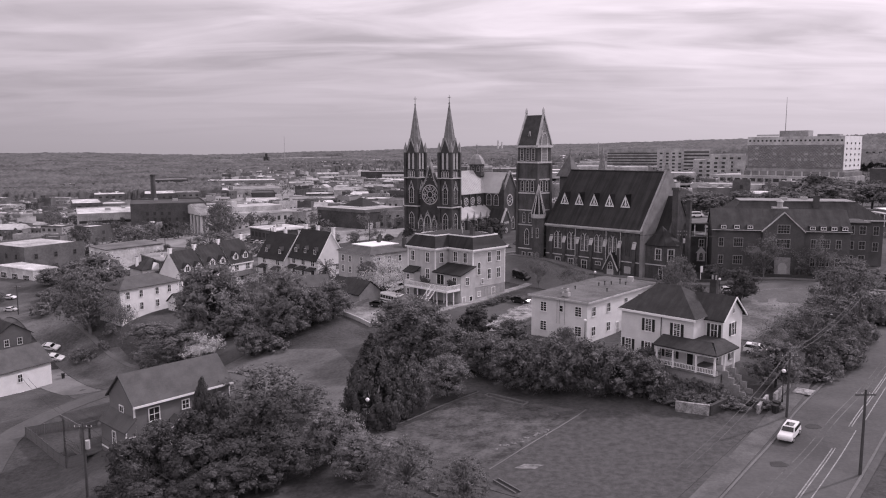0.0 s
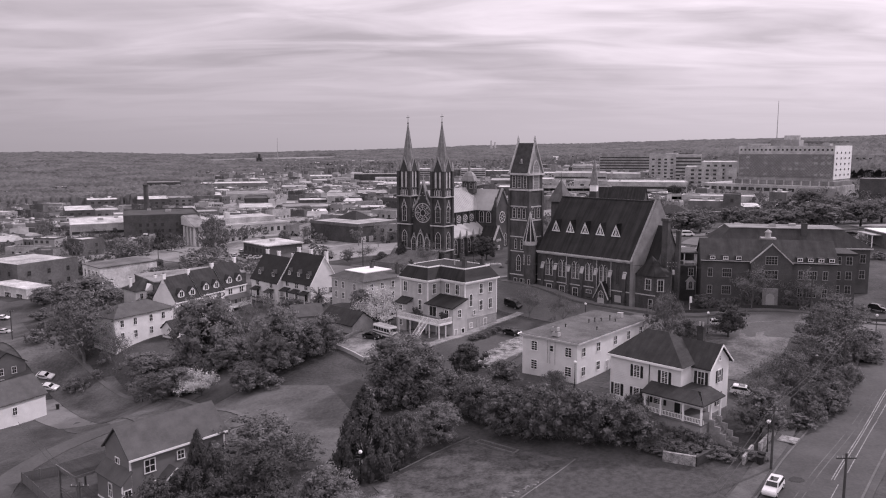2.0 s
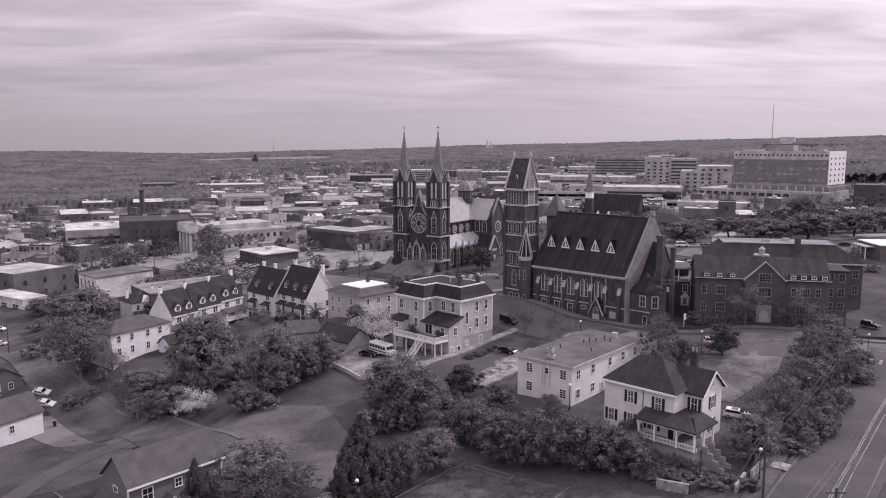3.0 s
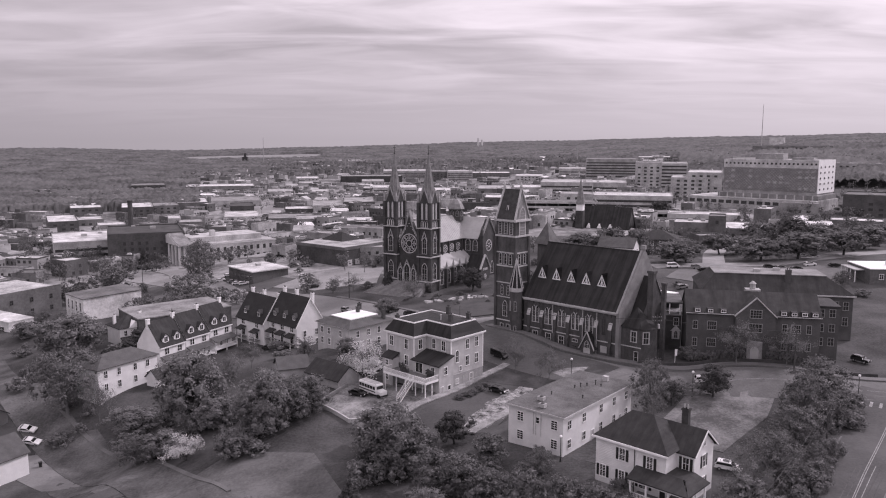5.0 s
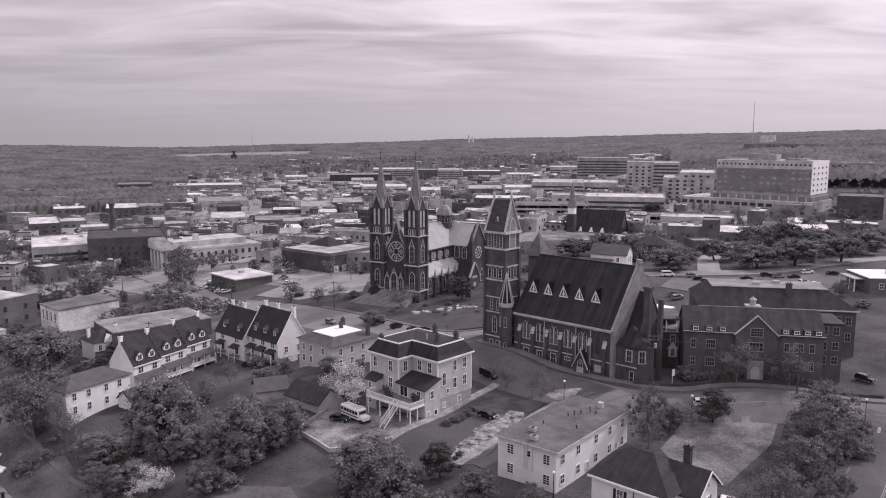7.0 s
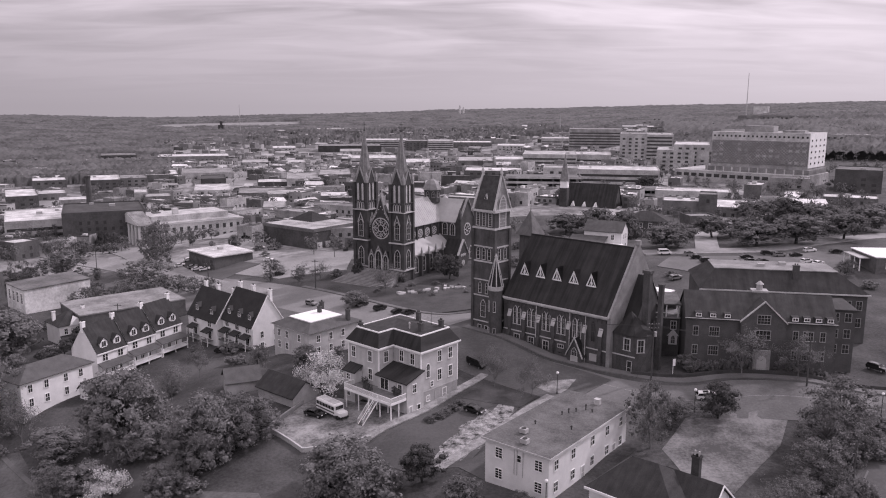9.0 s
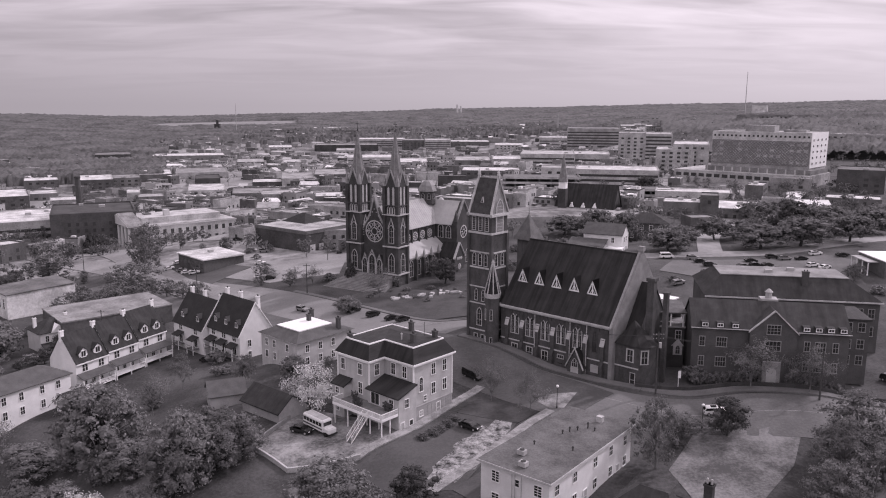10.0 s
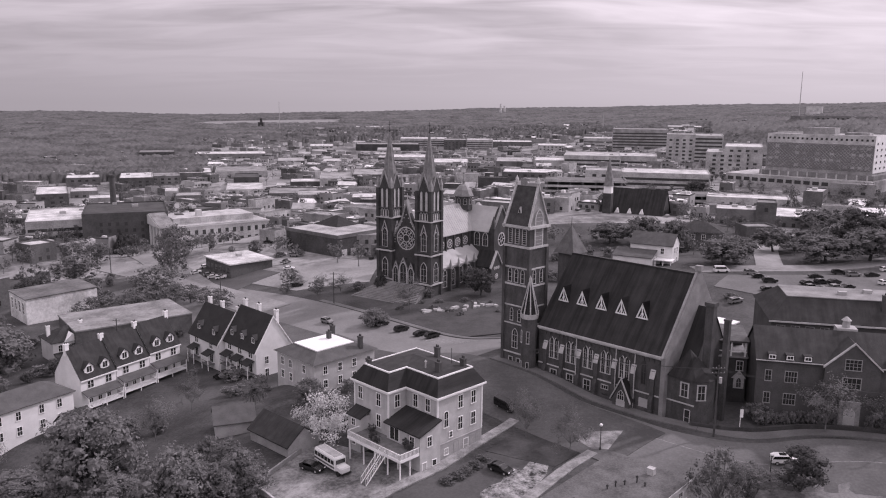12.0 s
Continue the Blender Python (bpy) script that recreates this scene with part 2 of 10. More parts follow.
def taper(bm, x, y, z0, z1, r0, r1, n=8, turn=0.0):
    """A frustum or, with r1 = 0, a spire."""
    lo = [bm.verts.new((x + r0 * math.cos(turn + 2 * math.pi * i / n), y + r0 * math.sin(turn + 2 * math.pi * i / n), z0)) for i in range(n)]
    bm.faces.new(lo[::-1])
    if r1 <= 0:
        top = bm.verts.new((x, y, z1))
        for i in range(n):
            bm.faces.new((lo[i], lo[(i + 1) % n], top))
    else:
        hi = [bm.verts.new((x + r1 * math.cos(turn + 2 * math.pi * i / n), y + r1 * math.sin(turn + 2 * math.pi * i / n), z1)) for i in range(n)]
        bm.faces.new(hi)
        for i in range(n):
            bm.faces.new((lo[i], lo[(i + 1) % n], hi[(i + 1) % n], hi[i]))


def rod(bm, a, b, r, n=6, r1=None):
    """A round bar from a to b."""
    a, b = Vector(a), Vector(b)
    q = (b - a).to_track_quat("Z", "Y")
    r1 = r if r1 is None else r1
    lo = [bm.verts.new(a + q @ Vector((r * math.cos(2 * math.pi * i / n), r * math.sin(2 * math.pi * i / n), 0))) for i in range(n)]
    hi = [bm.verts.new(b + q @ Vector((r1 * math.cos(2 * math.pi * i / n), r1 * math.sin(2 * math.pi * i / n), 0))) for i in range(n)]
    bm.faces.new(lo[::-1])
    bm.faces.new(hi)
    for i in range(n):
        bm.faces.new((lo[i], lo[(i + 1) % n], hi[(i + 1) % n], hi[i]))


def sheet(bm, pts, thick):
    """A flat plate through the given corners, thick downwards."""
    a = [bm.verts.new(p) for p in pts]
    b = [bm.verts.new((p[0], p[1], p[2] - thick)) for p in pts]
    bm.faces.new(a)
    bm.faces.new(b[::-1])
    for i in range(len(pts)):
        j = (i + 1) % len(pts)
        bm.faces.new((a[j], a[i], b[i], b[j]))


# ---- terrain ----
NEAR_LEVELS = [
    (20, 95, 0), (0, 90, -0.6), (38, 97, 0.6), (32, 106, 0.1), (10, 112, 0), (-10, 104, -1), (-42, 106, -3.4), (-60, 100, -8),
    (-92, 172, -15.6), (-92, 155, -15), (-60, 138, -8), (-30, 135, -3), (54, 111, 1.9), (80, 145, 3.6), (112, 182, 5), (34, 122, 3.2),
    (27, 139, 3.3), (44, 157, 4.2), (7, 176, 3.2), (16, 188, 3.8), (-20, 178, 1.8), (-14, 150, -1), (50, 193, 6), (24, 217, 8.2),
    (80, 181, 7.6), (60, 176, 5), (-20, 214, 3), (-38, 234, -2), (-75, 222, -5), (-58, 244, -4), (38, 113.5, 2.7), (44.5, 117, 2.6)]
FAR_LEVELS = [
    (-82, 205, -4.5), (-102, 266, -9), (-130, 320, -10.5), (-190, 350, -15), (-165, 480, -13), (-60, 415, -2), (5, 305, 1), (0, 265, 0.5),
    (30, 330, 3), (90, 230, 9), (100, 300, 12), (140, 220, 9), (200, 300, 13), (290, 560, 8), (240, 520, 7), (90, 440, 10), (-150, 250, -16),
    (-260, 690, -20), (0, 620, -8), (150, 700, 6), (-450, 400, -22), (-500, 1100, -26), (0, 1200, -20), (500, 1100, 15), (900, 700, 30),
    (-90, 60, -14), (90, 60, 4), (0, 0, -2), (0, -200, -4), (300, 0, 10), (-300, 0, -18)]


def ground(x, y):
    """The lie of the land: levels at known spots, smoothly joined, and the far plain rising to low hills."""
    x, y = np.asarray(x, float), np.asarray(y, float)
    num, den = np.zeros_like(x), np.zeros_like(x)
    for rows, soft in ((NEAR_LEVELS, 9.0), (FAR_LEVELS, 24.0)):
        for px, py, pz in rows:
            w = 1.0 / ((x - px) ** 2 + (y - py) ** 2 + soft**2) ** 2
            num, den = num + w * pz, den + w
    z = num / den
    r = np.hypot(x, y)
    a = np.arctan2(x, y)
    f = np.clip((r - 1200) / 3400, 0, 1) ** 1.3
    hills = 9 * np.sin(a * 9 + 1) + 7 * np.sin(a * 23) + 34 * np.exp(-(((a + 0.44) / 0.09) ** 2))
    g = np.clip((r - 700) / 900, 0, 1)
    rim = np.interp(a, [-0.7, -0.51, -0.27, 0.02, 0.3, 0.52, 0.7], [3, 1, -1, 31, 67, 91, 97])
    z = z * (1 - f) + f * (rim + 0.3 * hills) + g * (1 - f) * 34 * np.clip((a - 0.1) / 0.35, 0, 1.2)
    return z


def gz(x, y):
    return float(ground(x, y))


def lines(lo, hi, near_lo, near_hi, step, grow):
    v = list(np.arange(near_lo, near_hi + step / 2, step))
    s, p = step, v[-1]
    while p < hi:
        s = min(s * grow, 260)
        p += s
        v.append(p)
    s, p = step, v[0]
    while p > lo:
        s = min(s * grow, 260)
        p -= s
        v.insert(0, p)
    return np.array(v)


def grid_mesh(name, X, Y, Z, material):
    n, m = X.shape
    verts = np.stack([X, Y, Z], -1).reshape(-1, 3)
    idx = np.arange(n * m).reshape(n, m)
    faces = np.stack([idx[:-1, :-1], idx[:-1, 1:], idx[1:, 1:], idx[1:, :-1]], -1).reshape(-1, 4)
    me = bpy.data.meshes.new(name)
    me.from_pydata(verts.tolist(), [], faces.tolist())
    me.polygons.foreach_set("use_smooth", [True] * len(me.polygons))
    me.materials.append(material)
    return new(name, me)


def open_land(x, y):
    """Long clearings, a river strip and fields between the far woods."""
    r = np.hypot(x, y)
    a = np.arctan2(x, y)
    strip = np.abs(r - 2950 - 260 * np.sin(a * 7)) < 110
    meadow = (np.abs(a + 0.22) < 0.09) & (np.abs(r - 2900) < 330)
    line = (np.abs(y - 1750 - 0.55 * (x + 300)) < 26) & (x > -520) & (x < 60)
    return (strip & (np.sin(a * 31) > 0.25)) | meadow | line


gx = lines(-4700, 4700, -130, 130, 2.5, 1.09)
gy = lines(-1500, 4700, 60, 330, 2.5, 1.09)
GX, GY = np.meshgrid(gx, gy)
land = grid_mesh("ground", GX, GY, ground(GX, GY), GRASS)
# paved and trodden ground under the town
land.data.materials.append(TOWN_GROUND)
cx, cy = ((A[:-1, :-1] + A[1:, 1:]) / 2 for A in (GX, GY))
in_town = (cy > 345 + 0.25 * np.abs(cx)) & (cy < 1500) & (np.abs(cx / np.maximum(cy, 1) + 0.05) < 0.5)
in_town &= ~((cx > 20) & (cy < 420))
land.data.polygons.foreach_set("material_index", in_town.astype(np.int32).ravel())
fields = open_land(cx, cy)
land.data.materials.append(OPEN_FIELD)
land.data.polygons.foreach_set("material_index", np.where(fields, 2, in_town).astype(np.int32).ravel())
tagged(land, "rolling grey grass and earth reaching to the horizon", "ground", kind="structure")


def ribbon(name, line, width, lift, material, label, category, step=3.0, kind="structure", parent=None, wide=1):
    """A paved strip along a line of plan points, lying on the land."""
    pts = [Vector(p) for p in line]
    run = []
    for a, b in zip(pts, pts[1:]):
        k = max(1, int((b - a).length / step))
        run += [a.lerp(b, i / k) for i in range(k)]
    run.append(pts[-1])
    for _ in range(3):
        run = [run[0]] + [(run[i - 1] + run[i] * 2 + run[i + 1]) / 4 for i in range(1, len(run) - 1)] + [run[-1]]
    bm = bmesh.new()
    rows = []
    cols = max(2, int(width / 3) + 1) * wide
    for i, p in enumerate(run):
        d = (run[min(i + 1, len(run) - 1)] - run[max(i - 1, 0)]).normalized()
        nrm = Vector((-d.y, d.x))
        row = []
        for c in range(cols + 1):
            q = p + nrm * (width * (c / cols - 0.5))
            row.append(bm.verts.new((q.x, q.y, gz(q.x, q.y) + lift)))
        rows.append(row)
    for r0, r1 in zip(rows, rows[1:]):
        for c in range(cols):
            bm.faces.new((r0[c], r0[c + 1], r1[c + 1], r1[c]))
    edge = bmesh.ops.extrude_face_region(bm, geom=list(bm.faces))
    bmesh.ops.translate(bm, vec=(0, 0, -lift - 0.15), verts=[g for g in edge["geom"] if isinstance(g, bmesh.types.BMVert)])
    ob = obj(name, bm, material, parent)
    return tagged(ob, label, category, kind=kind)


def lot(name, pts, lift, material, label, category, kind="structure", step=4.0):
    """A paved or planted patch inside a convex plan outline, lying on the land."""
    bm = bmesh.new()
    vs = [bm.verts.new((x, y, 0)) for x, y in pts]
    bm.faces.new(vs)
    for axis in (0, 1):
        lo, hi = min(p[axis] for p in pts), max(p[axis] for p in pts)
        k = lo + step
        while k < hi - 0.3:
            no = (1, 0, 0) if axis == 0 else (0, 1, 0)
            co = (k, 0, 0) if axis == 0 else (0, k, 0)
            bmesh.ops.bisect_plane(bm, geom=list(bm.verts) + list(bm.edges) + list(bm.faces), plane_co=co, plane_no=no)
            k += step
    for v in bm.verts:
        v.co.z = gz(v.co.x, v.co.y) + lift
    low = bmesh.ops.extrude_face_region(bm, geom=list(bm.faces))
    bmesh.ops.translate(bm, vec=(0, 0, -lift - 0.15), verts=[g for g in low["geom"] if isinstance(g, bmesh.types.BMVert)])
    return tagged(obj(name, bm, material), label, category, kind=kind)


R2 = math.sqrt(0.5)


def uv(u, v):
    """Town-grid coordinates (u runs right and near, v right and far) to the plan."""
    return ((u + v) * R2, (v - u) * R2)


# ---- windows and other shared pieces ----
CACHE = {}


def shared(key, make, materials):
    """One mesh for all alike pieces."""
    if key not in CACHE:
        bm = bmesh.new()
        make(bm)
        me = bpy.data.meshes.new(key[0])
        bmesh.ops.recalc_face_normals(bm, faces=bm.faces)
        bm.to_mesh(me)
        bm.free()
        for m in materials:
            me.materials.append(m)
        CACHE[key] = me
    return CACHE[key]


def piece(name, me, m, parent, label=""):
    ob = new(name, me)
    ob.parent = parent
    ob.matrix_basis = m
    if label:
        ob["label"] = label
    return ob


def arch(w, h, kind, n=6):
    """The outline of an opening: flat, round-headed, pointed or a full circle."""
    r = w / 2
    if kind == "flat":
        return [(-r, 0), (r, 0), (r, h), (-r, h)]
    if kind == "circle":
        return [(r * math.cos(2 * math.pi * i / 16), h / 2 + r * math.sin(2 * math.pi * i / 16)) for i in range(16)]
    if kind == "round":
        return [(-r, 0), (r, 0)] + [(r * math.cos(math.pi * i / (2 * n)), h - r + r * math.sin(math.pi * i / (2 * n))) for i in range(2 * n + 1)]
    rise = w * 0.87
    right = [(-r + w * math.cos(math.pi / 3 * i / n), h - rise + w * math.sin(math.pi / 3 * i / n)) for i in range(n + 1)]
    return [(-r, 0), (r, 0)] + right[:-1] + [(0, h)] + [(-x, z) for x, z in right[::-1][1:]]


def win(parent, m, w, h, kind="flat", frame=None, pane=None, bars=(1, 1), edge=0.13, sill=True, name="window"):
    """A window on a wall that faces -y: surround and bars, with a pane under them."""
    frame, pane = frame or PAINT_WHITE, pane or GLASS

    def make_frame(bm):
        out, inn = arch(w + 2 * edge, h + edge * (2 if kind == "circle" else 1.2), kind), arch(w, h, kind)
        dz = -edge if kind == "circle" else -edge * 0.2
        for y0, y1 in ((-0.10, 0.02),):
            a = [bm.verts.new((x, y0, z + dz)) for x, z in out]
            b = [bm.verts.new((x, y0, z)) for x, z in inn]
            c = [bm.verts.new((x, y1, z + dz)) for x, z in out]
            d = [bm.verts.new((x, y1, z)) for x, z in inn]
            k = len(out)
            for i in range(k):
                j = (i + 1) % k
                bm.faces.new((a[i], a[j], b[j], b[i]))
                bm.faces.new((c[i], c[j], a[j], a[i]))
                bm.faces.new((b[i], b[j], d[j], d[i]))
        t = min(0.07, w * 0.06) if kind != "circle" else 0.16
        top = h * (0.98 if kind == "flat" else 0.86)
        if kind == "circle":
            for i in range(8):
                an = math.pi * i / 4
                rod(bm, (0.16 * w * math.cos(an), -0.07, h / 2 + 0.16 * w * math.sin(an)), (0.5 * w * math.cos(an), -0.07, h / 2 + 0.5 * w * math.sin(an)), t, 4)
            for i in range(16):
                a0, a1 = 2 * math.pi * i / 16, 2 * math.pi * (i + 1) / 16
                rod(bm, (0.18 * w * math.cos(a0), -0.07, h / 2 + 0.18 * w * math.sin(a0)), (0.18 * w * math.cos(a1), -0.07, h / 2 + 0.18 * w * math.sin(a1)), t, 4)
        else:
            for i in range(1, bars[0] + 1):
                x = -w / 2 + w * i / (bars[0] + 1)
                box(bm, x - t / 2, x + t / 2, -0.07, 0.01, 0, top)
            for i in range(1, bars[1] + 1):
                z = h * i / (bars[1] + 1)
                box(bm, -w / 2, w / 2, -0.072, 0.01, z - t / 2, z + t / 2)
        if sill and kind != "circle":
            box(bm, -w / 2 - edge * 1.3, w / 2 + edge * 1.3, -0.17, 0.02, -0.14, 0.0)

    def make_pane(bm):
        slab(bm, arch(w * 0.99, h * 0.99, kind), -0.035, -0.008)

    f = piece(name, shared(("window", w, h, kind, frame.name, bars, edge, sill), make_frame, [frame]), m, parent)
    piece("pane", shared(("pane", w, h, kind, pane.name), make_pane, [pane]), Matrix(), f)
    return f


def face(side, w, d):
    """The middle of a wall's foot, x along it to the right as seen from outside, -y outwards."""
    return {"f": pose(0, -d / 2, 0), "r": pose(w / 2, 0, 0, 0, 0, 90), "b": pose(0, d / 2, 0, 0, 0, 180), "l": pose(-w / 2, 0, 0, 0, 0, -90)}[side]


def wins(parent, base, xs, zs, w, h, **kw):
    for z in zs:
        for x in xs:
            win(parent, base @ pose(x, 0, z), w, h, **kw)


def hip(bm, w, d, z, h, over=0.5, ridge=None, thick=0.18):
    """A hipped roof over w x d, its ridge along the longer side."""
    a, b = w / 2 + over, d / 2 + over
    run = ridge if ridge is not None else abs(w - d) / 2
    pts = [(-run, 0), (run, 0)] if w >= d else [(0, -run), (0, run)]
    e = [bm.verts.new(p) for p in ((-a, -b, z), (a, -b, z), (a, b, z), (-a, b, z))]
    e0 = [bm.verts.new(p) for p in ((-a, -b, z - thick), (a, -b, z - thick), (a, b, z - thick), (-a, b, z - thick))]
    r = [bm.verts.new((x, y, z + h)) for x, y in pts]
    if w >= d:
        fs = [(e[0], e[1], r[1], r[0]), (e[1], e[2], r[1]), (e[2], e[3], r[0], r[1]), (e[3], e[0], r[0])]
    else:
        fs = [(e[0], e[1], r[0]), (e[1], e[2], r[1], r[0]), (e[2], e[3], r[1]), (e[3], e[0], r[0], r[1])]
    for f in fs:
        bm.faces.new(f)
    for i in range(4):
        bm.faces.new((e0[i], e0[(i + 1) % 4], e[(i + 1) % 4], e[i]))
    bm.faces.new(e0[::-1])


def gable_roof(bm, w, d, z, h, over=0.5, end=0.4, thick=0.22):
    """A gable roof over w x d with its ridge along x."""
    b = d / 2 + over
    drop = h * over / (d / 2)
    slab_x(bm, [(-b, z - drop), (0, z + h), (b, z - drop), (b, z - drop - thick), (0, z + h - thick), (-b, z - drop - thick)], -w / 2 - end, w / 2 + end)


def gable_wall(bm, w, d, z0, z1, h):
    """Walls of a gabled house, ridge along x, gable ends up to the roof."""
    slab_x(bm, [(-d / 2, z0), (d / 2, z0), (d / 2, z1), (0, z1 + h), (-d / 2, z1)], -w / 2, w / 2)


def chimney(parent, x, y, z0, z1, w=0.8, d=0.6, material=None, cap=True):
    bm = boxes((x - w / 2, x + w / 2, y - d / 2, y + d / 2, z0, z1 - 0.25), (x - w / 2 - 0.08, x + w / 2 + 0.08, y - d / 2 - 0.08, y + d / 2 + 0.08, z1 - 0.25, z1))
    c = part("chimney", bm, material or BRICK_MID, parent)
    if cap:
        bm = bmesh.new()
        for k in (-0.2, 0.2):
            taper(bm, x + k * w, y, z1, z1 + 0.45, 0.13, 0.11, 8)
        part("chimney_pot", bm, METAL_DARK, c)
    return c


def steps(bm, x0, x1, y0, n, rise, run, z0=0.0, sign=-1):
    for i in range(n):
        ya, yb = y0 + sign * run * i, y0 + sign * run * (i + 1)
        box(bm, x0, x1, min(ya, yb), max(ya, yb), z0, z0 + rise * (n - i))


# ---- brick church with the saddle-roofed tower ----
def brick_church():
    x0, y0 = uv(-116.5, 172.4)
    base = 5.0
    t = thing("brick_church", pose(x0, y0, base, 0, 0, -45), "dark brick church with pale bands, steep slate roof and tall tower", "church")
    L, D = 30.2, 22.6  # along x, depth in y from 0
    e, r = 18.2 - base, 32.2 - base
    part("wall", (lambda b: (gable_like(b, L, D, e, r), b)[1])(bmesh.new()), BRICK_RED, t)
    # roof plates, two slopes
    for s, name in ((0, "roof"), (1, "roof")):
        bm = bmesh.new()
        k = 0.55
        ys = (-k, D / 2) if s == 0 else (D + k, D / 2)
        z_e = e - k * (r - e) / (D / 2)
        sheet(bm, [(-L / 2, ys[0], z_e + 0.35), (L / 2, ys[0], z_e + 0.35), (L / 2, ys[1], r + 0.35), (-L / 2, ys[1], r + 0.35)], 0.3)
        part(name, bm, SLATE, t, "steep black slate roof")
    part("ridge_cap", boxes((-L / 2, L / 2, D / 2 - 0.2, D / 2 + 0.2, r + 0.25, r + 0.55)), METAL_DARK, t)
    part("eave_band", boxes((-L / 2, L / 2, -0.75, -0.25, e - 0.62, e - 0.2), (-L / 2, L / 2, -0.32, 0, e - 1.0, e - 0.62)), STONE_PALE, t, "pale stone cornice under the eave")
    part("string_course", boxes((-L / 2, L / 2, -0.16, 0.02, 4.5, 4.75)), STONE_PALE, t)
    part("plinth", boxes((-L / 2 - 0.1, L / 2 + 0.1, -0.25, 0.02, -1.5, 1.6)), BRICK_RED, t)
    # arched frieze under the eave
    for i in range(26):
        piece("corbel", shared(("corbel",), lambda b: box(b, -0.16, 0.16, -0.2, 0.0, -0.35, 0.35), [BRICK_RED]), pose(-L / 2 + 0.7 + i * 1.15, 0, e - 1.5), t)
    xs = [-13.1, -8.7, -4.3, 0.1, 4.5, 8.9, 13.2]

    def buttress(b):
        slab_x(b, [(-0.95, -1.5), (0.02, -1.5), (0.02, 9.6), (-0.12, 9.6), (-0.45, 8.4), (-0.45, 4.6), (-0.95, 3.6)], -0.42, 0.42)

    def cap(b):
        sheet(b, [(-0.55, -0.62, 8.2), (0.55, -0.62, 8.2), (0.55, -0.0, 9.9), (-0.55, -0.0, 9.9)], 0.14)

    for x in xs:
        bt = piece("buttress", shared(("buttress",), buttress, [BRICK_RED]), pose(x, 0, 0), t)
        piece("weathering", shared(("weathering",), cap, [STONE_PALE]), Matrix(), bt, "pale sloped stone cap")
    for x in (-10.9, -6.5, -2.1, 2.3, 6.7):
        for k in (-0.62, 0.62):
            win(t, pose(x + k, 0, 6.4), 0.82, 4.6, "pointed", STONE_PALE, bars=(1, 2), edge=0.2)
        piece("hood", shared(("hood",), lambda b: slab(b, [(-1.6, 0), (-1.25, 0), (0, 1.3), (1.25, 0), (1.6, 0), (0, 1.75)], -0.16, 0.0), [BRICK_MID]), pose(x, 0, 10.4), t)
    win(t, pose(11.1, 0, 6.4), 1.0, 4.8, "pointed", BRICK_RED, edge=0.15)
    for x in (-10.9, -6.5, -2.1):
        win(t, pose(x, 0, 1.4), 1.5, 2.3, "flat", STONE_PALE, bars=(1, 1), edge=0.2)
    win(t, pose(2.3, 0, 3.0), 1.5, 0.7, "flat", STONE_PALE, bars=(2, 0), edge=0.15)
    win(t, pose(2.3, 0, -0.6), 1.2, 2.4, "flat", BRICK_RED, bars=(1, 0), name="door")
    win(t, pose(11.4, 0, 0.4), 1.9, 2.9, "flat", STONE_PALE, PAINT_GREY, bars=(1, 1), name="door")
    for x in (-4.75, 4.95, 9.3):
        bm = bmesh.new()
        rod(bm, (x, -0.55, -1), (x, -0.55, e - 0.4), 0.1, 6)
        part("downpipe", bm, STONE_PALE, t)
    # gabled porch
    px = 7.4
    p = part("porch", (lambda b: (slab(b, [(px - 1.9, -0.8), (px + 1.9, -0.8), (px + 1.9, 2.6), (px, 6.6), (px - 1.9, 2.6)], -2.0, -0.02), b)[1])(bmesh.new()), BRICK_RED, t)
    bm = bmesh.new()
    for s in (-1, 1):
        sheet(bm, [(px, -2.35, 7.15), (px + s * 2.35, -2.35, 2.5), (px + s * 2.35, -2.0, 2.5), (px, -2.0, 7.15)], 0.35)
    part("coping", bm, STONE_PALE, p, "pale stone gable coping")
    bm = bmesh.new()
    for s in (-1, 1):
        sheet(bm, [(px, -2.0, 6.85), (px + s * 2.2, -2.0, 2.4), (px + s * 2.2, -0.02, 2.4), (px, -0.02, 6.85)], 0.15)
    part("porch_roof", bm, SLATE, p)
    win(t, pose(px, -2.0, -0.4), 1.7, 2.7, "flat", STONE_PALE, PAINT_GREY, bars=(1, 2), name="door")
    win(t, pose(px, -2.0, 2.6), 1.4, 1.9, "pointed", STONE_PALE, bars=(2, 1))
    bm = bmesh.new()
    rod(bm, (px, -2.1, 6.9), (px, -2.1, 8.2), 0.12, 6, 0.03)
    part("finial", bm, STONE_PALE, p)
    # triangular roof dormers
    slope = (r - e) / (D / 2)

    def dormer_frame(b):
        for s in (-1, 1):
            slab(b, [(s * 1.45, 0), (s * 1.15, 0), (0, 2.75), (0, 3.35)], -0.12, 0.08)
        box(b, -1.3, 1.3, -0.12, 0.08, 0, 0.26)
        box(b, -0.11, 0.11, -0.12, 0.08, 0.2, 2.9)
        rod(b, (0, -0.02, 1.5), (-0.62, -0.02, 0.15), 0.07, 4)
        rod(b, (0, -0.02, 1.5), (0.62, -0.02, 0.15), 0.07, 4)

    def dormer_roof(b):
        back = 3.35 / slope
        for s in (-1, 1):
            v = [b.verts.new(q) for q in ((s * 1.45, -0.1, 0.0), (0, -0.25, 3.4), (0, back, 3.4), (s * 1.45, 0.05, 0.0))]
            b.faces.new(v)
        bmesh.ops.solidify(b, geom=list(b.faces), thickness=0.1)

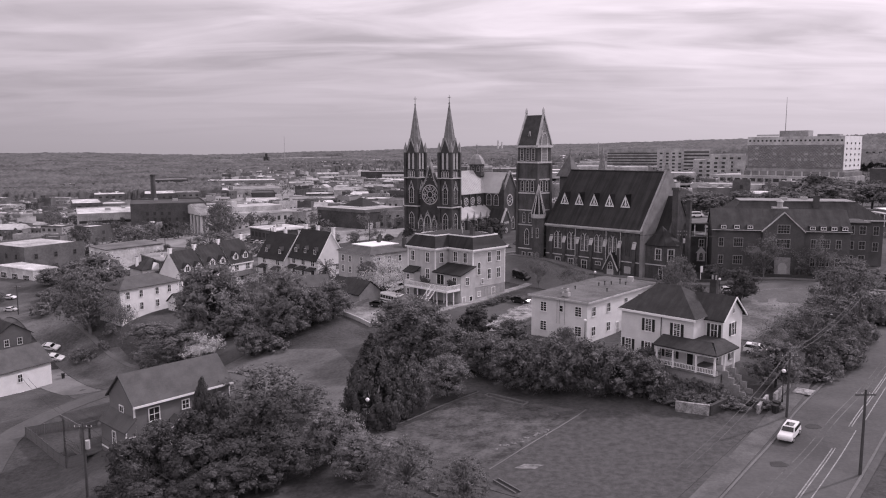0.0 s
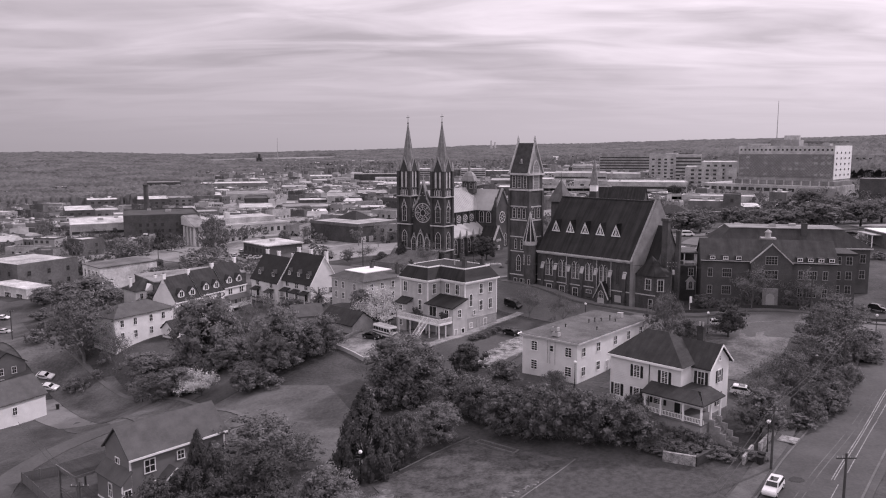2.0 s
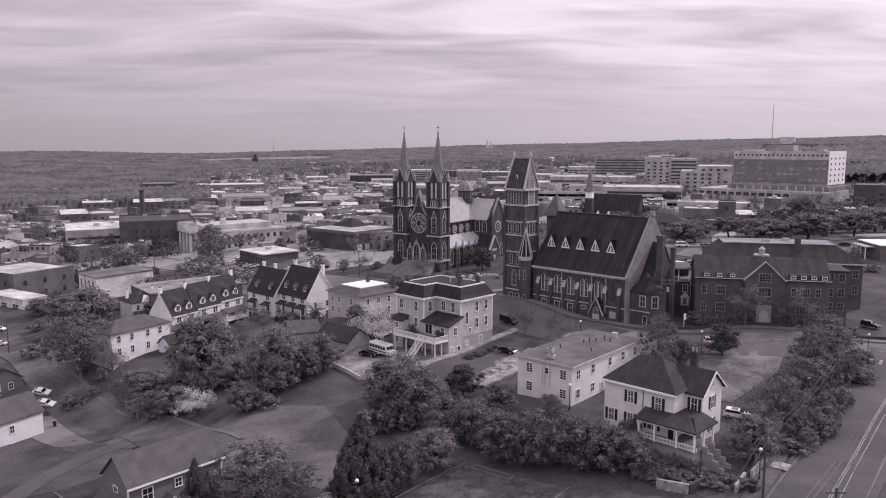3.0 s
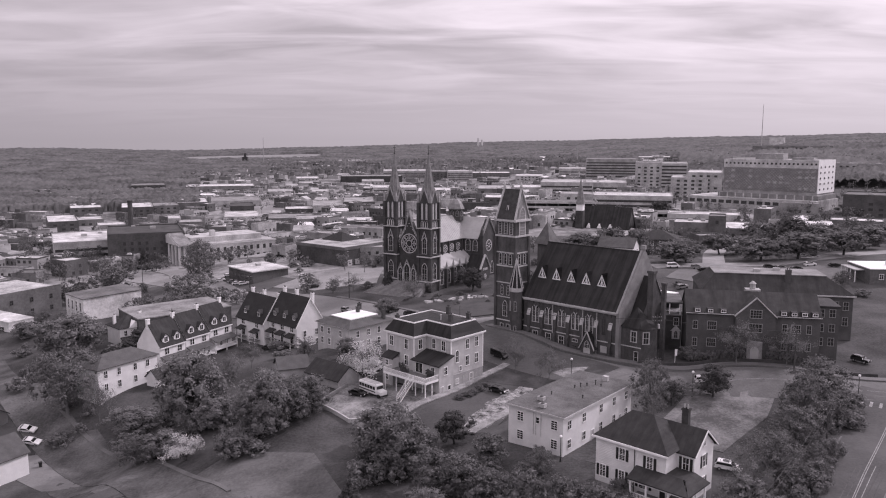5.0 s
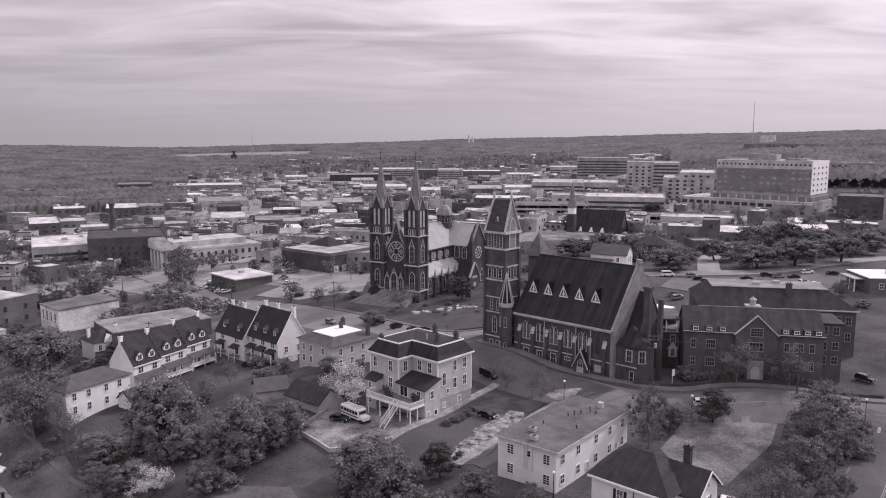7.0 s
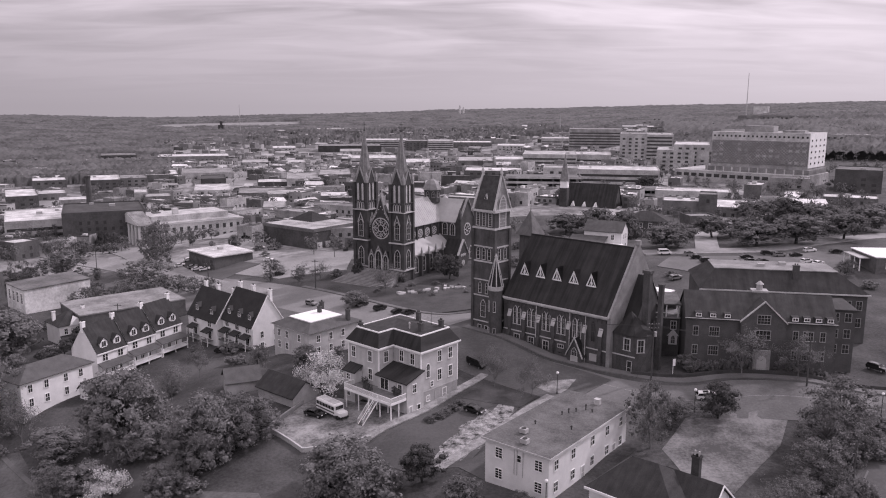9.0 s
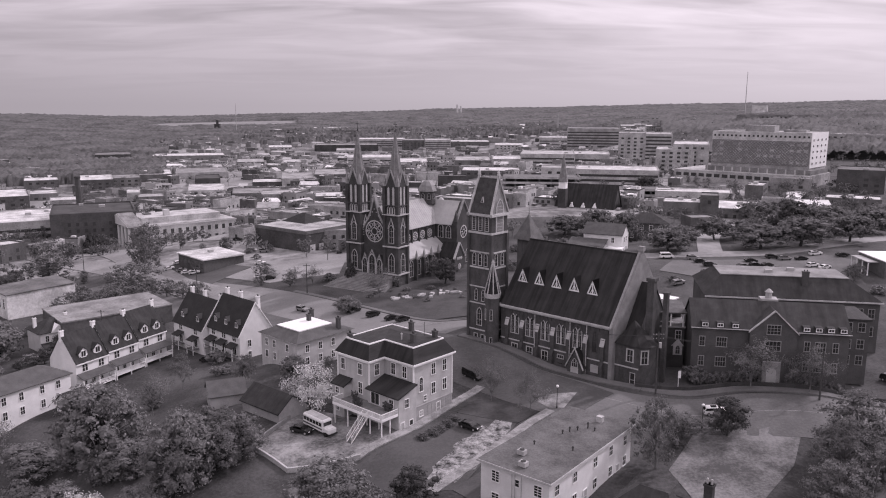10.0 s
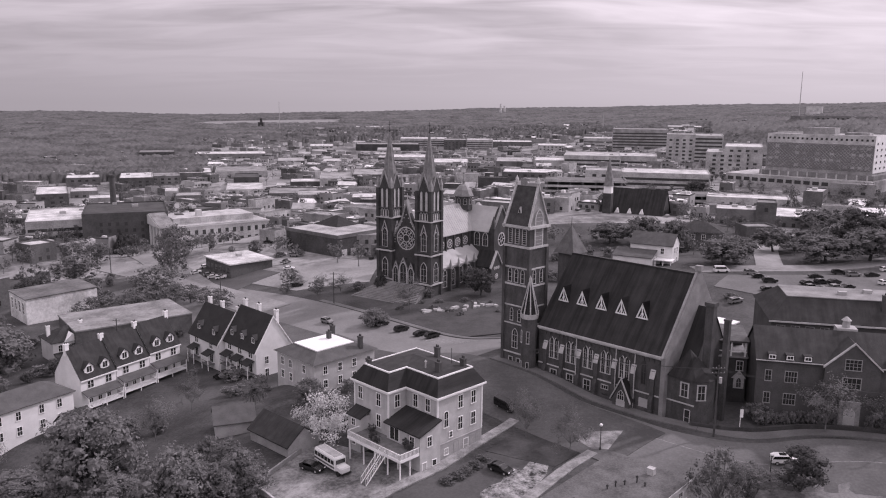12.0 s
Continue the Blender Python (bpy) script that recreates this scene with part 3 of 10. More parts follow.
    for i in range(5):
        zb = 23.3 - base
        yb = (zb - e) / slope - 0.3
        d = piece("dormer", shared(("dormer_frame",), dormer_frame, [PAINT_WHITE]), pose(-11.6 + 4.86 * i, yb, zb), t, "white triangular roof dormer")
        piece("dormer_roof", shared(("dormer_roof",), dormer_roof, [SLATE]), Matrix(), d)
        piece("pane", shared(("dormer_pane",), lambda b: slab(b, [(-1.2, 0.1), (1.2, 0.1), (0, 2.9)], 0.0, 0.05), [GLASS]), Matrix(), d)
    # parapet gable at the far-right end
    bm = bmesh.new()
    k = 0.9
    slab_x(bm, [(-0.75, -1.5), (D + 0.75, -1.5), (D + 0.75, e - 0.3), (D / 2, r + k + 0.4), (-0.75, e - 0.3)], L / 2, L / 2 + 0.9)
    part("gable_wall", bm, STONE_GREY, t, "weathered grey gable wall")
    bm = bmesh.new()
    for s in (0, 1):
        ya, yb = (-0.95, D / 2) if s == 0 else (D + 0.95, D / 2)
        sheet(bm, [(L / 2 - 0.06, ya, e - 0.35), (L / 2 + 0.42, ya, e - 0.35), (L / 2 + 0.42, yb, r + 1.55), (L / 2 - 0.06, yb, r + 1.55)], 0.2)
    box(bm, L / 2 - 0.2, L / 2 + 1.1, D / 2 - 0.5, D / 2 + 0.5, r + 1.1, r + 2.2)
    part("gable_coping", bm, STONE_MID, t)
    # chancel beyond the gable
    c0 = L / 2 + 0.9
    bm = bmesh.new()
    slab_x(bm, [(5.2, -1), (17.5, -1), (17.5, 12), (11.3, 21), (5.2, 12)], c0, c0 + 3.2)
    ch = part("chancel", bm, BRICK_RED, t)
    bm = bmesh.new()
    for ya, yb in ((4.7, 11.3), (18.0, 11.3)):
        sheet(bm, [(c0, ya, 11.5), (c0 + 3.4, ya, 11.5), (c0 + 3.4, yb, 21.4), (c0, yb, 21.4)], 0.25)
    part("chancel_roof", bm, SLATE, ch)
    # low annexe with a pointed hip roof
    bm = bmesh.new()
    out = [(c0, 0.6), (c0 + 5.6, 0.6), (c0 + 7.4, 2.6), (c0 + 7.4, 5.2), (c0, 5.2)]
    prism(bm, out, -1.5, 9.6)
    ax = part("annexe", bm, BRICK_RED, t)
    bm = bmesh.new()
    tip = bm.verts.new((c0 + 2.2, 4.6, 14.2))
    ring = [bm.verts.new((c0 + (x - c0) * 1.07, y if y > 4 else y - 0.5, 9.6)) for x, y in out]
    for i in range(5):
        bm.faces.new((ring[i], ring[(i + 1) % 5], tip))
    bm.faces.new(ring[::-1])
    part("annexe_roof", bm, SLATE, ax)
    part("string_course", boxes((c0, c0 + 5.7, 0.46, 0.62, 4.5, 4.75)), STONE_PALE, ax)
    win(t, pose(c0 + 3.6, 0.6, 6.0), 1.3, 2.6, "flat", STONE_PALE, edge=0.25)
    win(t, pose(c0 + 4.4, 0.6, 0.5), 1.0, 3.0, "flat", STONE_PALE, bars=(0, 1), name="door")
    win(t, pose(c0 + 6.5, 1.6, 5.8, 0, 0, 48), 1.3, 2.8, "flat", STONE_PALE, edge=0.25)
    # tall chimney by the chancel
    bm = boxes((c0 + 4.4, c0 + 6.0, 5.3, 6.7, -1, 23.2), (c0 + 4.2, c0 + 6.2, 5.1, 6.9, 23.2, 23.9))
    part("chimney", bm, BRICK_RED, t)
    bm = boxes((c0 + 7.7, c0 + 8.7, 6.4, 7.4, -1, 20.6), (c0 + 7.6, c0 + 8.8, 6.3, 7.5, 20.6, 21.0))
    part("chimney", bm, BRICK_RED, t)
    # small slated spire at the far corner
    bm = bmesh.new()
    taper(bm, -L / 2 - 8.5, 22.5, 10, 25.2, 3.0, 3.0, 4, math.pi / 4)
    sp = part("corner_turret", bm, BRICK_RED, t)
    bm = bmesh.new()
    taper(bm, -L / 2 - 8.5, 22.5, 25.2, 32.0, 4.2, 0.0, 4, math.pi / 4)
    part("turret_roof", bm, SLATE_PALE, sp, "weathered slate pyramid roof")
    bm = bmesh.new()
    rod(bm, (-L / 2 - 8.5, 22.5, 31.8), (-L / 2 - 8.5, 22.5, 34.2), 0.1, 5, 0.03)
    part("finial", bm, METAL_DARK, sp)

    # ---- tower ----
    tx0, tx1, ty0, ty1 = -24.6, -17.6, -1.1, 5.0
    cx, cy = (tx0 + tx1) / 2, (ty0 + ty1) / 2
    tw = part("tower", boxes((tx0, tx1, ty0, ty1, -1, 34.6)), BRICK_RED, t, "square brick bell tower with pale bands")
    for z, k, hgt in ((5.2, 0.16, 0.3), (12.0, 0.14, 0.3), (16.2, 0.14, 0.3), (21.0, 0.18, 0.4), (24.9, 0.16, 0.35), (29.6, 0.22, 0.5), (34.0, 0.5, 0.6)):
        part("band", boxes((tx0 - k, tx1 + k, ty0 - k, ty1 + k, z, z + hgt)), STONE_PALE, tw)
    for sx in (tx0, tx1):
        part("corner_pier", boxes((sx - 0.35, sx + 0.35, ty0 - 0.35, ty0 + 0.5, -1, 29.6)), BRICK_RED, tw)
    part("corner_pier", boxes((tx1 - 0.5, tx1 + 0.35, ty1 - 0.5, ty1 + 0.35, -1, 29.6)), BRICK_RED, tw)
    # saddle roof with its ridge along x, gables with coping on both ends
    zr = 42.9
    hw = (ty1 - ty0) / 2
    bm = bmesh.new()
    for s in (-1, 1):
        sheet(bm, [(tx0 + 0.4, cy + s * (hw + 0.35), 34.5), (tx1 - 0.4, cy + s * (hw + 0.35), 34.5), (tx1 - 0.9, cy + s * 0.25, zr), (tx0 + 0.9, cy + s * 0.25, zr)], 0.3)
    box(bm, tx0 + 0.9, tx1 - 0.9, cy - 0.3, cy + 0.3, zr - 0.3, zr + 0.15)
    part("tower_roof", bm, SLATE_TOWER, tw, "patterned slate saddle roof")
    for x, lean in ((tx0, 1), (tx1, -1)):
        bm = bmesh.new()
        for s in (-1, 1):
            sheet(bm, [(x - 0.25, cy + s * (hw + 0.5), 34.6), (x + 0.3, cy + s * (hw + 0.5), 34.6), (x + 0.3 + lean * 0.5, cy, zr + 1.0), (x - 0.25 + lean * 0.5, cy, zr + 1.0)], 0.75)
        part("gable_coping", bm, STONE_PALE, tw)
        bm = bmesh.new()
        v = [bm.verts.new(q) for q in ((x, ty0 + 0.1, 34.5), (x, ty1 - 0.1, 34.5), (x + lean * 0.5, cy, zr + 0.3))]
        bm.faces.new(v)
        bmesh.ops.solidify(bm, geom=list(bm.faces), thickness=0.3)
        part("tower_gable", bm, STONE_PALE if lean < 0 else BRICK_RED, tw)
        bm = bmesh.new()
        taper(bm, x + lean * 0.5, cy, zr + 0.8, zr + 1.5, 0.5, 0.3, 6)
        taper(bm, x + lean * 0.5, cy, zr + 1.5, zr + 2.4, 0.42, 0.0, 6)
        part("finial", bm, STONE_PALE, tw)
    # little lucarne on the roof
    bm = bmesh.new()
    slab(bm, [(cx - 0.5, 37.2), (cx + 0.5, 37.2), (cx, 38.6)], ty0 + 0.55, ty0 + 1.6)
    lu = part("lucarne", bm, STONE_PALE, tw)
    bm = bmesh.new()
    slab(bm, [(cx - 0.28, 37.3), (cx + 0.28, 37.3), (cx, 38.2)], ty0 + 0.5, ty0 + 0.6)
    part("opening", bm, GLASS, lu)
    # belfry openings
    for x in (-2.0, 0, 2.0):
        win(t, pose(cx + x, ty0, 30.5), 0.95, 3.2, "flat", STONE_PALE, LOUVRE_DARK, bars=(0, 6), edge=0.14)
        win(t, pose(cx + x * 0.9, ty0, 21.8), 0.85, 3.0, "pointed", STONE_PALE, bars=(0, 2), edge=0.14)
    for y in (-1.2, 1.2):
        win(t, pose(tx1, cy + y, 21.8, 0, 0, 90), 0.85, 3.0, "pointed", STONE_PALE, bars=(0, 2), edge=0.16)
    win(t, pose(tx1, cy, 29.8, 0, 0, 90), 2.3, 8.2, "pointed", STONE_PALE, STONE_GREY, bars=(0, 9), edge=0.35)
    for x in (-1.1, 1.1):
        win(t, pose(cx + x, ty0, 12.9), 0.7, 2.8, "pointed", STONE_PALE, bars=(0, 2), edge=0.12)
        win(t, pose(cx + x, ty0, 1.6), 0.9, 2.6, "flat", STONE_PALE, bars=(0, 1), edge=0.16)
    win(t, pose(cx, ty0, 6.6), 1.3, 4.4, "pointed", STONE_PALE, bars=(1, 2), edge=0.2)
    # round stair turret with a ribbed cone
    qx, qy = -17.0, -1.2
    bm = bmesh.new()
    taper(bm, qx, qy, -1, 14.4, 1.75, 1.75, 12)
    tu = part("stair_turret", bm, BRICK_RED, t)
    bm = bmesh.new()
    taper(bm, qx, qy, 14.4, 15.5, 1.9, 2.1, 12)
    part("turret_band", bm, STONE_PALE, tu)
    bm = bmesh.new()
    taper(bm, qx, qy, 15.5, 23.0, 1.8, 0.12, 12)
    part("turret_cone", bm, SLATE, tu)
    for i in range(8):
        a = 2 * math.pi * i / 8
        bm = bmesh.new()
        rod(bm, (qx + 1.95 * math.cos(a), qy + 1.95 * math.sin(a), 15.5), (qx + 0.12 * math.cos(a), qy + 0.12 * math.sin(a), 23.2), 0.16, 5, 0.1)
        part("rib", bm, STONE_PALE, tu)
    for z, rr in ((18.3, 1.3),):
        bm = bmesh.new()
        taper(bm, qx, qy, z, z + 0.25, rr + 0.05, rr, 12)
        part("ring", bm, METAL_DARK, tu)
    bm = bmesh.new()
    taper(bm, qx, qy, 22.9, 24.0, 0.4, 0.0, 8)
    part("finial", bm, STONE_PALE, tu)
    for a in (-120, -60):
        m = pose(qx, qy, 0, 0, 0, a + 90)
        win(t, m @ pose(0, -1.72, 9.0), 0.5, 2.6, "flat", STONE_PALE, bars=(0, 1), edge=0.1)
        win(t, m @ pose(0, -1.72, 2.0), 0.5, 2.6, "flat", STONE_PALE, bars=(0, 1), edge=0.1)


def gable_like(bm, L, D, e, r):
    slab_x(bm, [(0, -1.5), (D, -1.5), (D, e), (D / 2, r), (0, e)], -L / 2, L / 2)


PAINT_GREY = mat("grey painted door", 0.4, 0.7, 0.1, 0.6, 6)
SLATE_PALE = mat("weathered slate", 0.11, 0.85, 0.25, 0.5, 5, 0.3)
SLATE_TOWER = mat("tower slate", 0.05, 0.85, 0.3, 0.8, 6, 0.3)
LOUVRE_DARK = mat("dark louvres", 0.04, 0.8, 0.2, 1, 6)
brick_church()


# ---- twin-spired church ----
def twin_spire_church():
    base = 0.6
    t = thing("twin_spire_church", pose(-4.5, 313.4, base, 0, 0, -35), "dark brick church with twin octagonal spires and pale tracery", "church")
    half = 8.45

    def pinnacle(bm, x, y, z, h, r):
        taper(bm, x, y, z, z + h * 0.4, r, r, 4, math.pi / 4)
        taper(bm, x, y, z + h * 0.4, z + h, r * 1.2, 0, 4, math.pi / 4)

    for s in (-1, 1):
        x, w = s * half, 2.9
        tw = part("tower", boxes((x - w, x + w, -w, w, -1, 37)), BRICK_DARK, t, "square brick tower with buttressed corners")
        for cx in (-1, 1):
            for cy in (-1, 1):
                bm = boxes((x + cx * w - 0.55, x + cx * w + 0.55, cy * w - 0.55, cy * w + 0.55, -1, 36.6))
                part("corner_buttress", bm, BRICK_DARK, tw)
                bm = bmesh.new()
                pinnacle(bm, x + cx * w, cy * w, 36.6, 4.2, 0.62)
                part("pinnacle", bm, STONE_MID, tw)
        for z, k, hgt in ((4.6, 0.62, 0.5), (14.6, 0.62, 0.5), (15.6, 0.58, 0.2), (26.2, 0.64, 0.35), (29.6, 0.6, 0.25)):
            part("band", boxes((x - w - k, x + w + k, -w - k, w + k, z, z + hgt)), STONE_PALE if z in (4.6, 14.6, 26.2) else BRICK_MID, tw)
        sides = [pose(x, -w, 0), pose(x + w, 0, 0, 0, 0, 90), pose(x - w, 0, 0, 0, 0, -90)]
        for m in sides:
            win(t, m @ pose(0, -0.02, 5.6), 2.2, 6.6, "pointed", STONE_PALE, bars=(1, 2), edge=0.26)
            win(t, m @ pose(0, -0.02, 16.2), 1.9, 6.4, "pointed", STONE_PALE, bars=(1, 2), edge=0.24)
            hood = shared(("tower_hood",), lambda b: [slab(b, [(q * 1.5, 0), (q * 1.2, 0), (0, 3.4), (0, 3.9)], -0.25, 0.0) for q in (-1, 1)], [STONE_PALE])
            piece("gablet", hood, m @ pose(0, -0.04, 21.4), tw)
            # blind arcade below the belfry
            for k in (-1.15, 0, 1.15):
                win(t, m @ pose(k, -0.03, 26.8), 0.62, 2.4, "pointed", STONE_PALE, LOUVRE_DARK, bars=(0, 0), edge=0.26)
            # tall belfry louvres
            for k in (-1.05, 1.05):
                win(t, m @ pose(k, -0.03, 29.9), 1.0, 6.6, "pointed", BRICK_DARK, STONE_PALE, bars=(0, 0), edge=0.14, sill=False)
            # gable over each face of the belfry
            bm = bmesh.new()
            for q in (-1, 1):
                slab(bm, [(q * 2.5, 36.6), (q * 2.1, 36.6), (0, 41.6), (0, 42.4)], -0.25, 0.25)
            g = part("belfry_gable", bm, STONE_MID, tw)
            g.matrix_basis = m
            bm = bmesh.new()
            slab(bm, [(-2.2, 36.4), (2.2, 36.4), (0, 41.6)], -0.1, 0.6)
            g2 = part("gable_face", bm, BRICK_DARK, tw)
            g2.matrix_basis = m
        bm = bmesh.new()
        taper(bm, x, 0, 36.8, 55.6, 3.0, 0.12, 8, math.pi / 8)
        sp = part("spire", bm, SLATE_SPIRE, tw, "slender octagonal slate spire")
        for i in range(8):
            a = math.pi / 8 + 2 * math.pi * i / 8
            bm = bmesh.new()
            rod(bm, (x + 3.03 * math.cos(a), 3.03 * math.sin(a), 36.8), (x + 0.1 * math.cos(a), 0.1 * math.sin(a), 55.8), 0.13, 4, 0.06)
            part("spire_rib", bm, STONE_MID, sp)
        bm = bmesh.new()
        rod(bm, (x, 0, 55.4), (x, 0, 59.2), 0.13, 5, 0.07)
        rod(bm, (x - 0.75, 0, 58.2), (x + 0.75, 0, 58.2), 0.1, 5)
        taper(bm, x, 0, 55.6, 56.3, 0.35, 0.2, 8)
        part("cross", bm, METAL_DARK, sp)
    # front between the towers
    a = half - 2.9
    bm = bmesh.new()
    slab(bm, [(-a, -1), (a, -1), (a, 20), (0, 31.5), (-a, 20)], -1.6, -0.2)
    fr = part("front_gable", bm, BRICK_DARK, t)
    bm = bmesh.new()
    for q in (-1, 1):
        slab(bm, [(q * a, 19.6), (q * a, 20.6), (q * 2.2, 26.2), (0, 33.0), (0, 31.4), (q * 2.0, 25.0)], -1.75, -0.2)
    part("gable_coping", bm, STONE_MID, fr)
    bm = bmesh.new()
    rod(bm, (0, -1.0, 32.4), (0, -1.0, 35.2), 0.18, 6, 0.1)
    rod(bm, (-0.7, -1.0, 34.2), (0.7, -1.0, 34.2), 0.13, 5)
    part("cross", bm, STONE_PALE, fr)
    # rose window in a pointed, dotted surround
    win(t, pose(0, -1.62, 15.9), 7.4, 7.4, "circle", STONE_PALE, GLASS, edge=0.4, name="rose_window")
    for i in range(12):
        an = 2 * math.pi * i / 12
        bm = bmesh.new()
        for j in range(10):
            a0, a1 = 2 * math.pi * j / 10, 2 * math.pi * (j + 1) / 10
            c, s_ = 2.65 * math.cos(an), 2.65 * math.sin(an)
            rod(bm, (c + 0.6 * math.cos(a0), -1.74, 19.6 + s_ + 0.6 * math.sin(a0)), (c + 0.6 * math.cos(a1), -1.74, 19.6 + s_ + 0.6 * math.sin(a1)), 0.1, 4)
        part("tracery_ring", bm, STONE_PALE, fr)
    for k in range(21):
        f = k / 20 * 2 - 1
        x = 5.0 * math.sin(f * 1.9) if abs(f) < 0.83 else 5.0 * math.copysign(1, f) * 0.99
        z = 19.6 + 5.0 * math.cos(f * 1.9) + (3.2 * max(0, 1 - abs(f) * 3.2)) 
        piece("stud", shared(("stud",), lambda b: box(b, -0.16, 0.16, -0.14, 0, -0.16, 0.16), [STONE_PALE]), pose(x, -1.62, z), fr)
    # three entrance arches under gablets
    for x, w, h in ((-3.3, 2.0, 5.6), (0, 2.6, 7.2), (3.3, 2.0, 5.6)):
        bm = bmesh.new()
        slab(bm, [(x - w / 2 - 0.5, 4.0), (x + w / 2 + 0.5, 4.0), (x + w / 2 + 0.5, h + 2.4), (x, h + 5.6), (x - w / 2 - 0.5, h + 2.4)], -3.4, -1.6)
        pr = part("portal", bm, BRICK_DARK, t)
        bm = bmesh.new()
        for q in (-1, 1):
            slab(bm, [(x + q * (w / 2 + 0.7), h + 2.2), (x + q * (w / 2 + 0.35), h + 2.2), (x, h + 5.4), (x, h + 6.1)], -3.55, -3.3)
        part("gablet", bm, STONE_MID, pr)
        win(t, pose(x, -3.42, 4.2), w, h, "pointed", STONE_PALE, GLASS, bars=(1, 1), edge=0.36, sill=False, name="door")
    # front steps
    for i in range(14):
        part("step", boxes((-9 - 0.35 * i, 9 + 0.35 * i, -3.2 - 0.85 * (i + 1), -3.2 - 0.85 * i, 0, 0.3 * (14 - i))), STONE_STEP, t, "broad pale stone step")
    # nave, aisles
    bm = bmesh.new()
    slab(bm, [(-6.2, -1), (6.2, -1), (6.2, 19.6), (0, 28.2), (-6.2, 19.6)], -0.2, 34)
    nv = part("nave", bm, BRICK_DARK, t)
    bm = bmesh.new()
    for q in (-1, 1):
        sheet(bm, [(q * 6.8, -0.2, 19.2), (q * 6.8, 34, 19.2), (0, 34, 28.6), (0, -0.2, 28.6)], 0.25)
    part("nave_roof", bm, METAL_PALE, nv, "pale standing-seam metal roof")
    for i in range(26):
        y = 0.5 + i * 1.3
        bm = bmesh.new()
        rod(bm, (6.8, y, 19.25), (0.05, y, 28.65), 0.05, 4)
        part("roof_seam", bm, METAL_PALE, nv)
    for q in (-1, 1):
        bm = bmesh.new()
        x0, x1 = (6.2, 11.2) if q > 0 else (-11.2, -6.2)
        out, inn = (11.2, 6.2)
        slab(bm, [(q * inn, -1), (q * out, -1), (q * out, 9.6), (q * inn, 13.4)], 2.9, 30)
        al = part("aisle", bm, BRICK_DARK, t)
        bm = bmesh.new()
        sheet(bm, [(q * 11.6, 2.9, 9.6), (q * 11.6, 30, 9.6), (q * 6.2, 30, 13.9), (q * 6.2, 2.9, 13.9)], 0.2)
        part("aisle_roof", bm, METAL_PALE, al)
        part("aisle_cornice", boxes((min(q * 11.2, q * 11.5), max(q * 11.2, q * 11.5), 2.9, 30, 8.9, 9.5)), STONE_MID, al)
    for i in range(5):
        y = 5.6 + i * 5.0
        win(t, pose(6.2, y, 14.6, 0, 0, 90), 2.7, 2.7, "circle", STONE_PALE, edge=0.34)
        win(t, pose(11.2, y, 2.6, 0, 0, 90), 2.0, 6.0, "pointed", STONE_PALE, bars=(1, 2), edge=0.28)
        bm = boxes((11.1, 12.3, y + 2.2, y + 2.9, -1, 8.8))
        bt = part("buttress", bm, BRICK_DARK, t)
        bm = bmesh.new()
        pinnacle(bm, 11.9, y + 2.55, 8.8, 3.6, 0.45)
        part("pinnacle", bm, STONE_MID, bt)
        bm = boxes((6.2, 6.7, y + 2.2, y + 2.8, 13, 19.0))
        part("clerestory_pier", bm, BRICK_DARK, t)
    # transept
    bm = bmesh.new()
    slab_x(bm, [(30, -1), (42, -1), (42, 19.4), (36, 27.4), (30, 19.4)], -15.5, 15.5)
    tr = part("transept", bm, BRICK_DARK, t)
    bm = bmesh.new()
    for ya, yb in ((29.5, 36), (42.5, 36)):
        sheet(bm, [(-13.8, ya, 19.1), (13.8, ya, 19.1), (13.8, yb, 27.8), (-13.8, yb, 27.8)], 0.25)
    part("transept_roof", bm, METAL_PALE, tr)
    bm = bmesh.new()
    for ya in (29.6, 42.4):
        sheet(bm, [(15.0, ya, 19.2), (15.9, ya, 19.2), (15.9, 36, 28.6), (15.0, 36, 28.6)], 0.5)
    part("gable_coping", bm, STONE_MID, tr)
    win(t, pose(15.5, 36, 13.6, 0, 0, 90), 4.4, 4.4, "circle", STONE_PALE, edge=0.4)
    win(t, pose(12.2, 30, 13.8), 1.9, 4.8, "pointed", STONE_PALE, edge=0.3)
    win(t, pose(8.6, 30, 13.8), 1.9, 4.8, "round", STONE_PALE, edge=0.3)
    win(t, pose(12.6, 30, 3.2), 1.9, 4.8, "pointed", STONE_PALE, edge=0.3)
    for y in (33, 39):
        win(t, pose(15.5, y, 3.2, 0, 0, 90), 1.8, 5.2, "pointed", STONE_PALE, edge=0.3)
    for y in (30, 42):
        bm = boxes((14.9, 16.5, y - 0.7, y + 0.7, -1, 20.5))
        bt = part("buttress", bm, BRICK_DARK, tr)
        bm = bmesh.new()
        pinnacle(bm, 15.7, y, 20.5, 4.6, 0.7)
        part("pinnacle", bm, BRICK_MID, bt)
    # small gabled side porch
    bm = bmesh.new()
    slab_x(bm, [(24.5, -1), (31.5, -1), (31.5, 7.4), (28, 12.2), (24.5, 7.4)], 11.2, 18.5)
    sp = part("side_porch", bm, BRICK_DARK, t)
    bm = bmesh.new()
    for ya in (24.0, 32.0):
        sheet(bm, [(18.0, ya, 7.2), (18.9, ya, 7.2), (18.9, 28, 13.0), (18.0, 28, 13.0)], 0.4)
    part("gable_coping", bm, STONE_PALE, sp)
    bm = bmesh.new()
    for ya in (24.1, 31.9):
        sheet(bm, [(11.2, ya, 7.2), (18.1, ya, 7.2), (18.1, 28, 12.6), (11.2, 28, 12.6)], 0.2)
    part("porch_roof", bm, SLATE, sp)
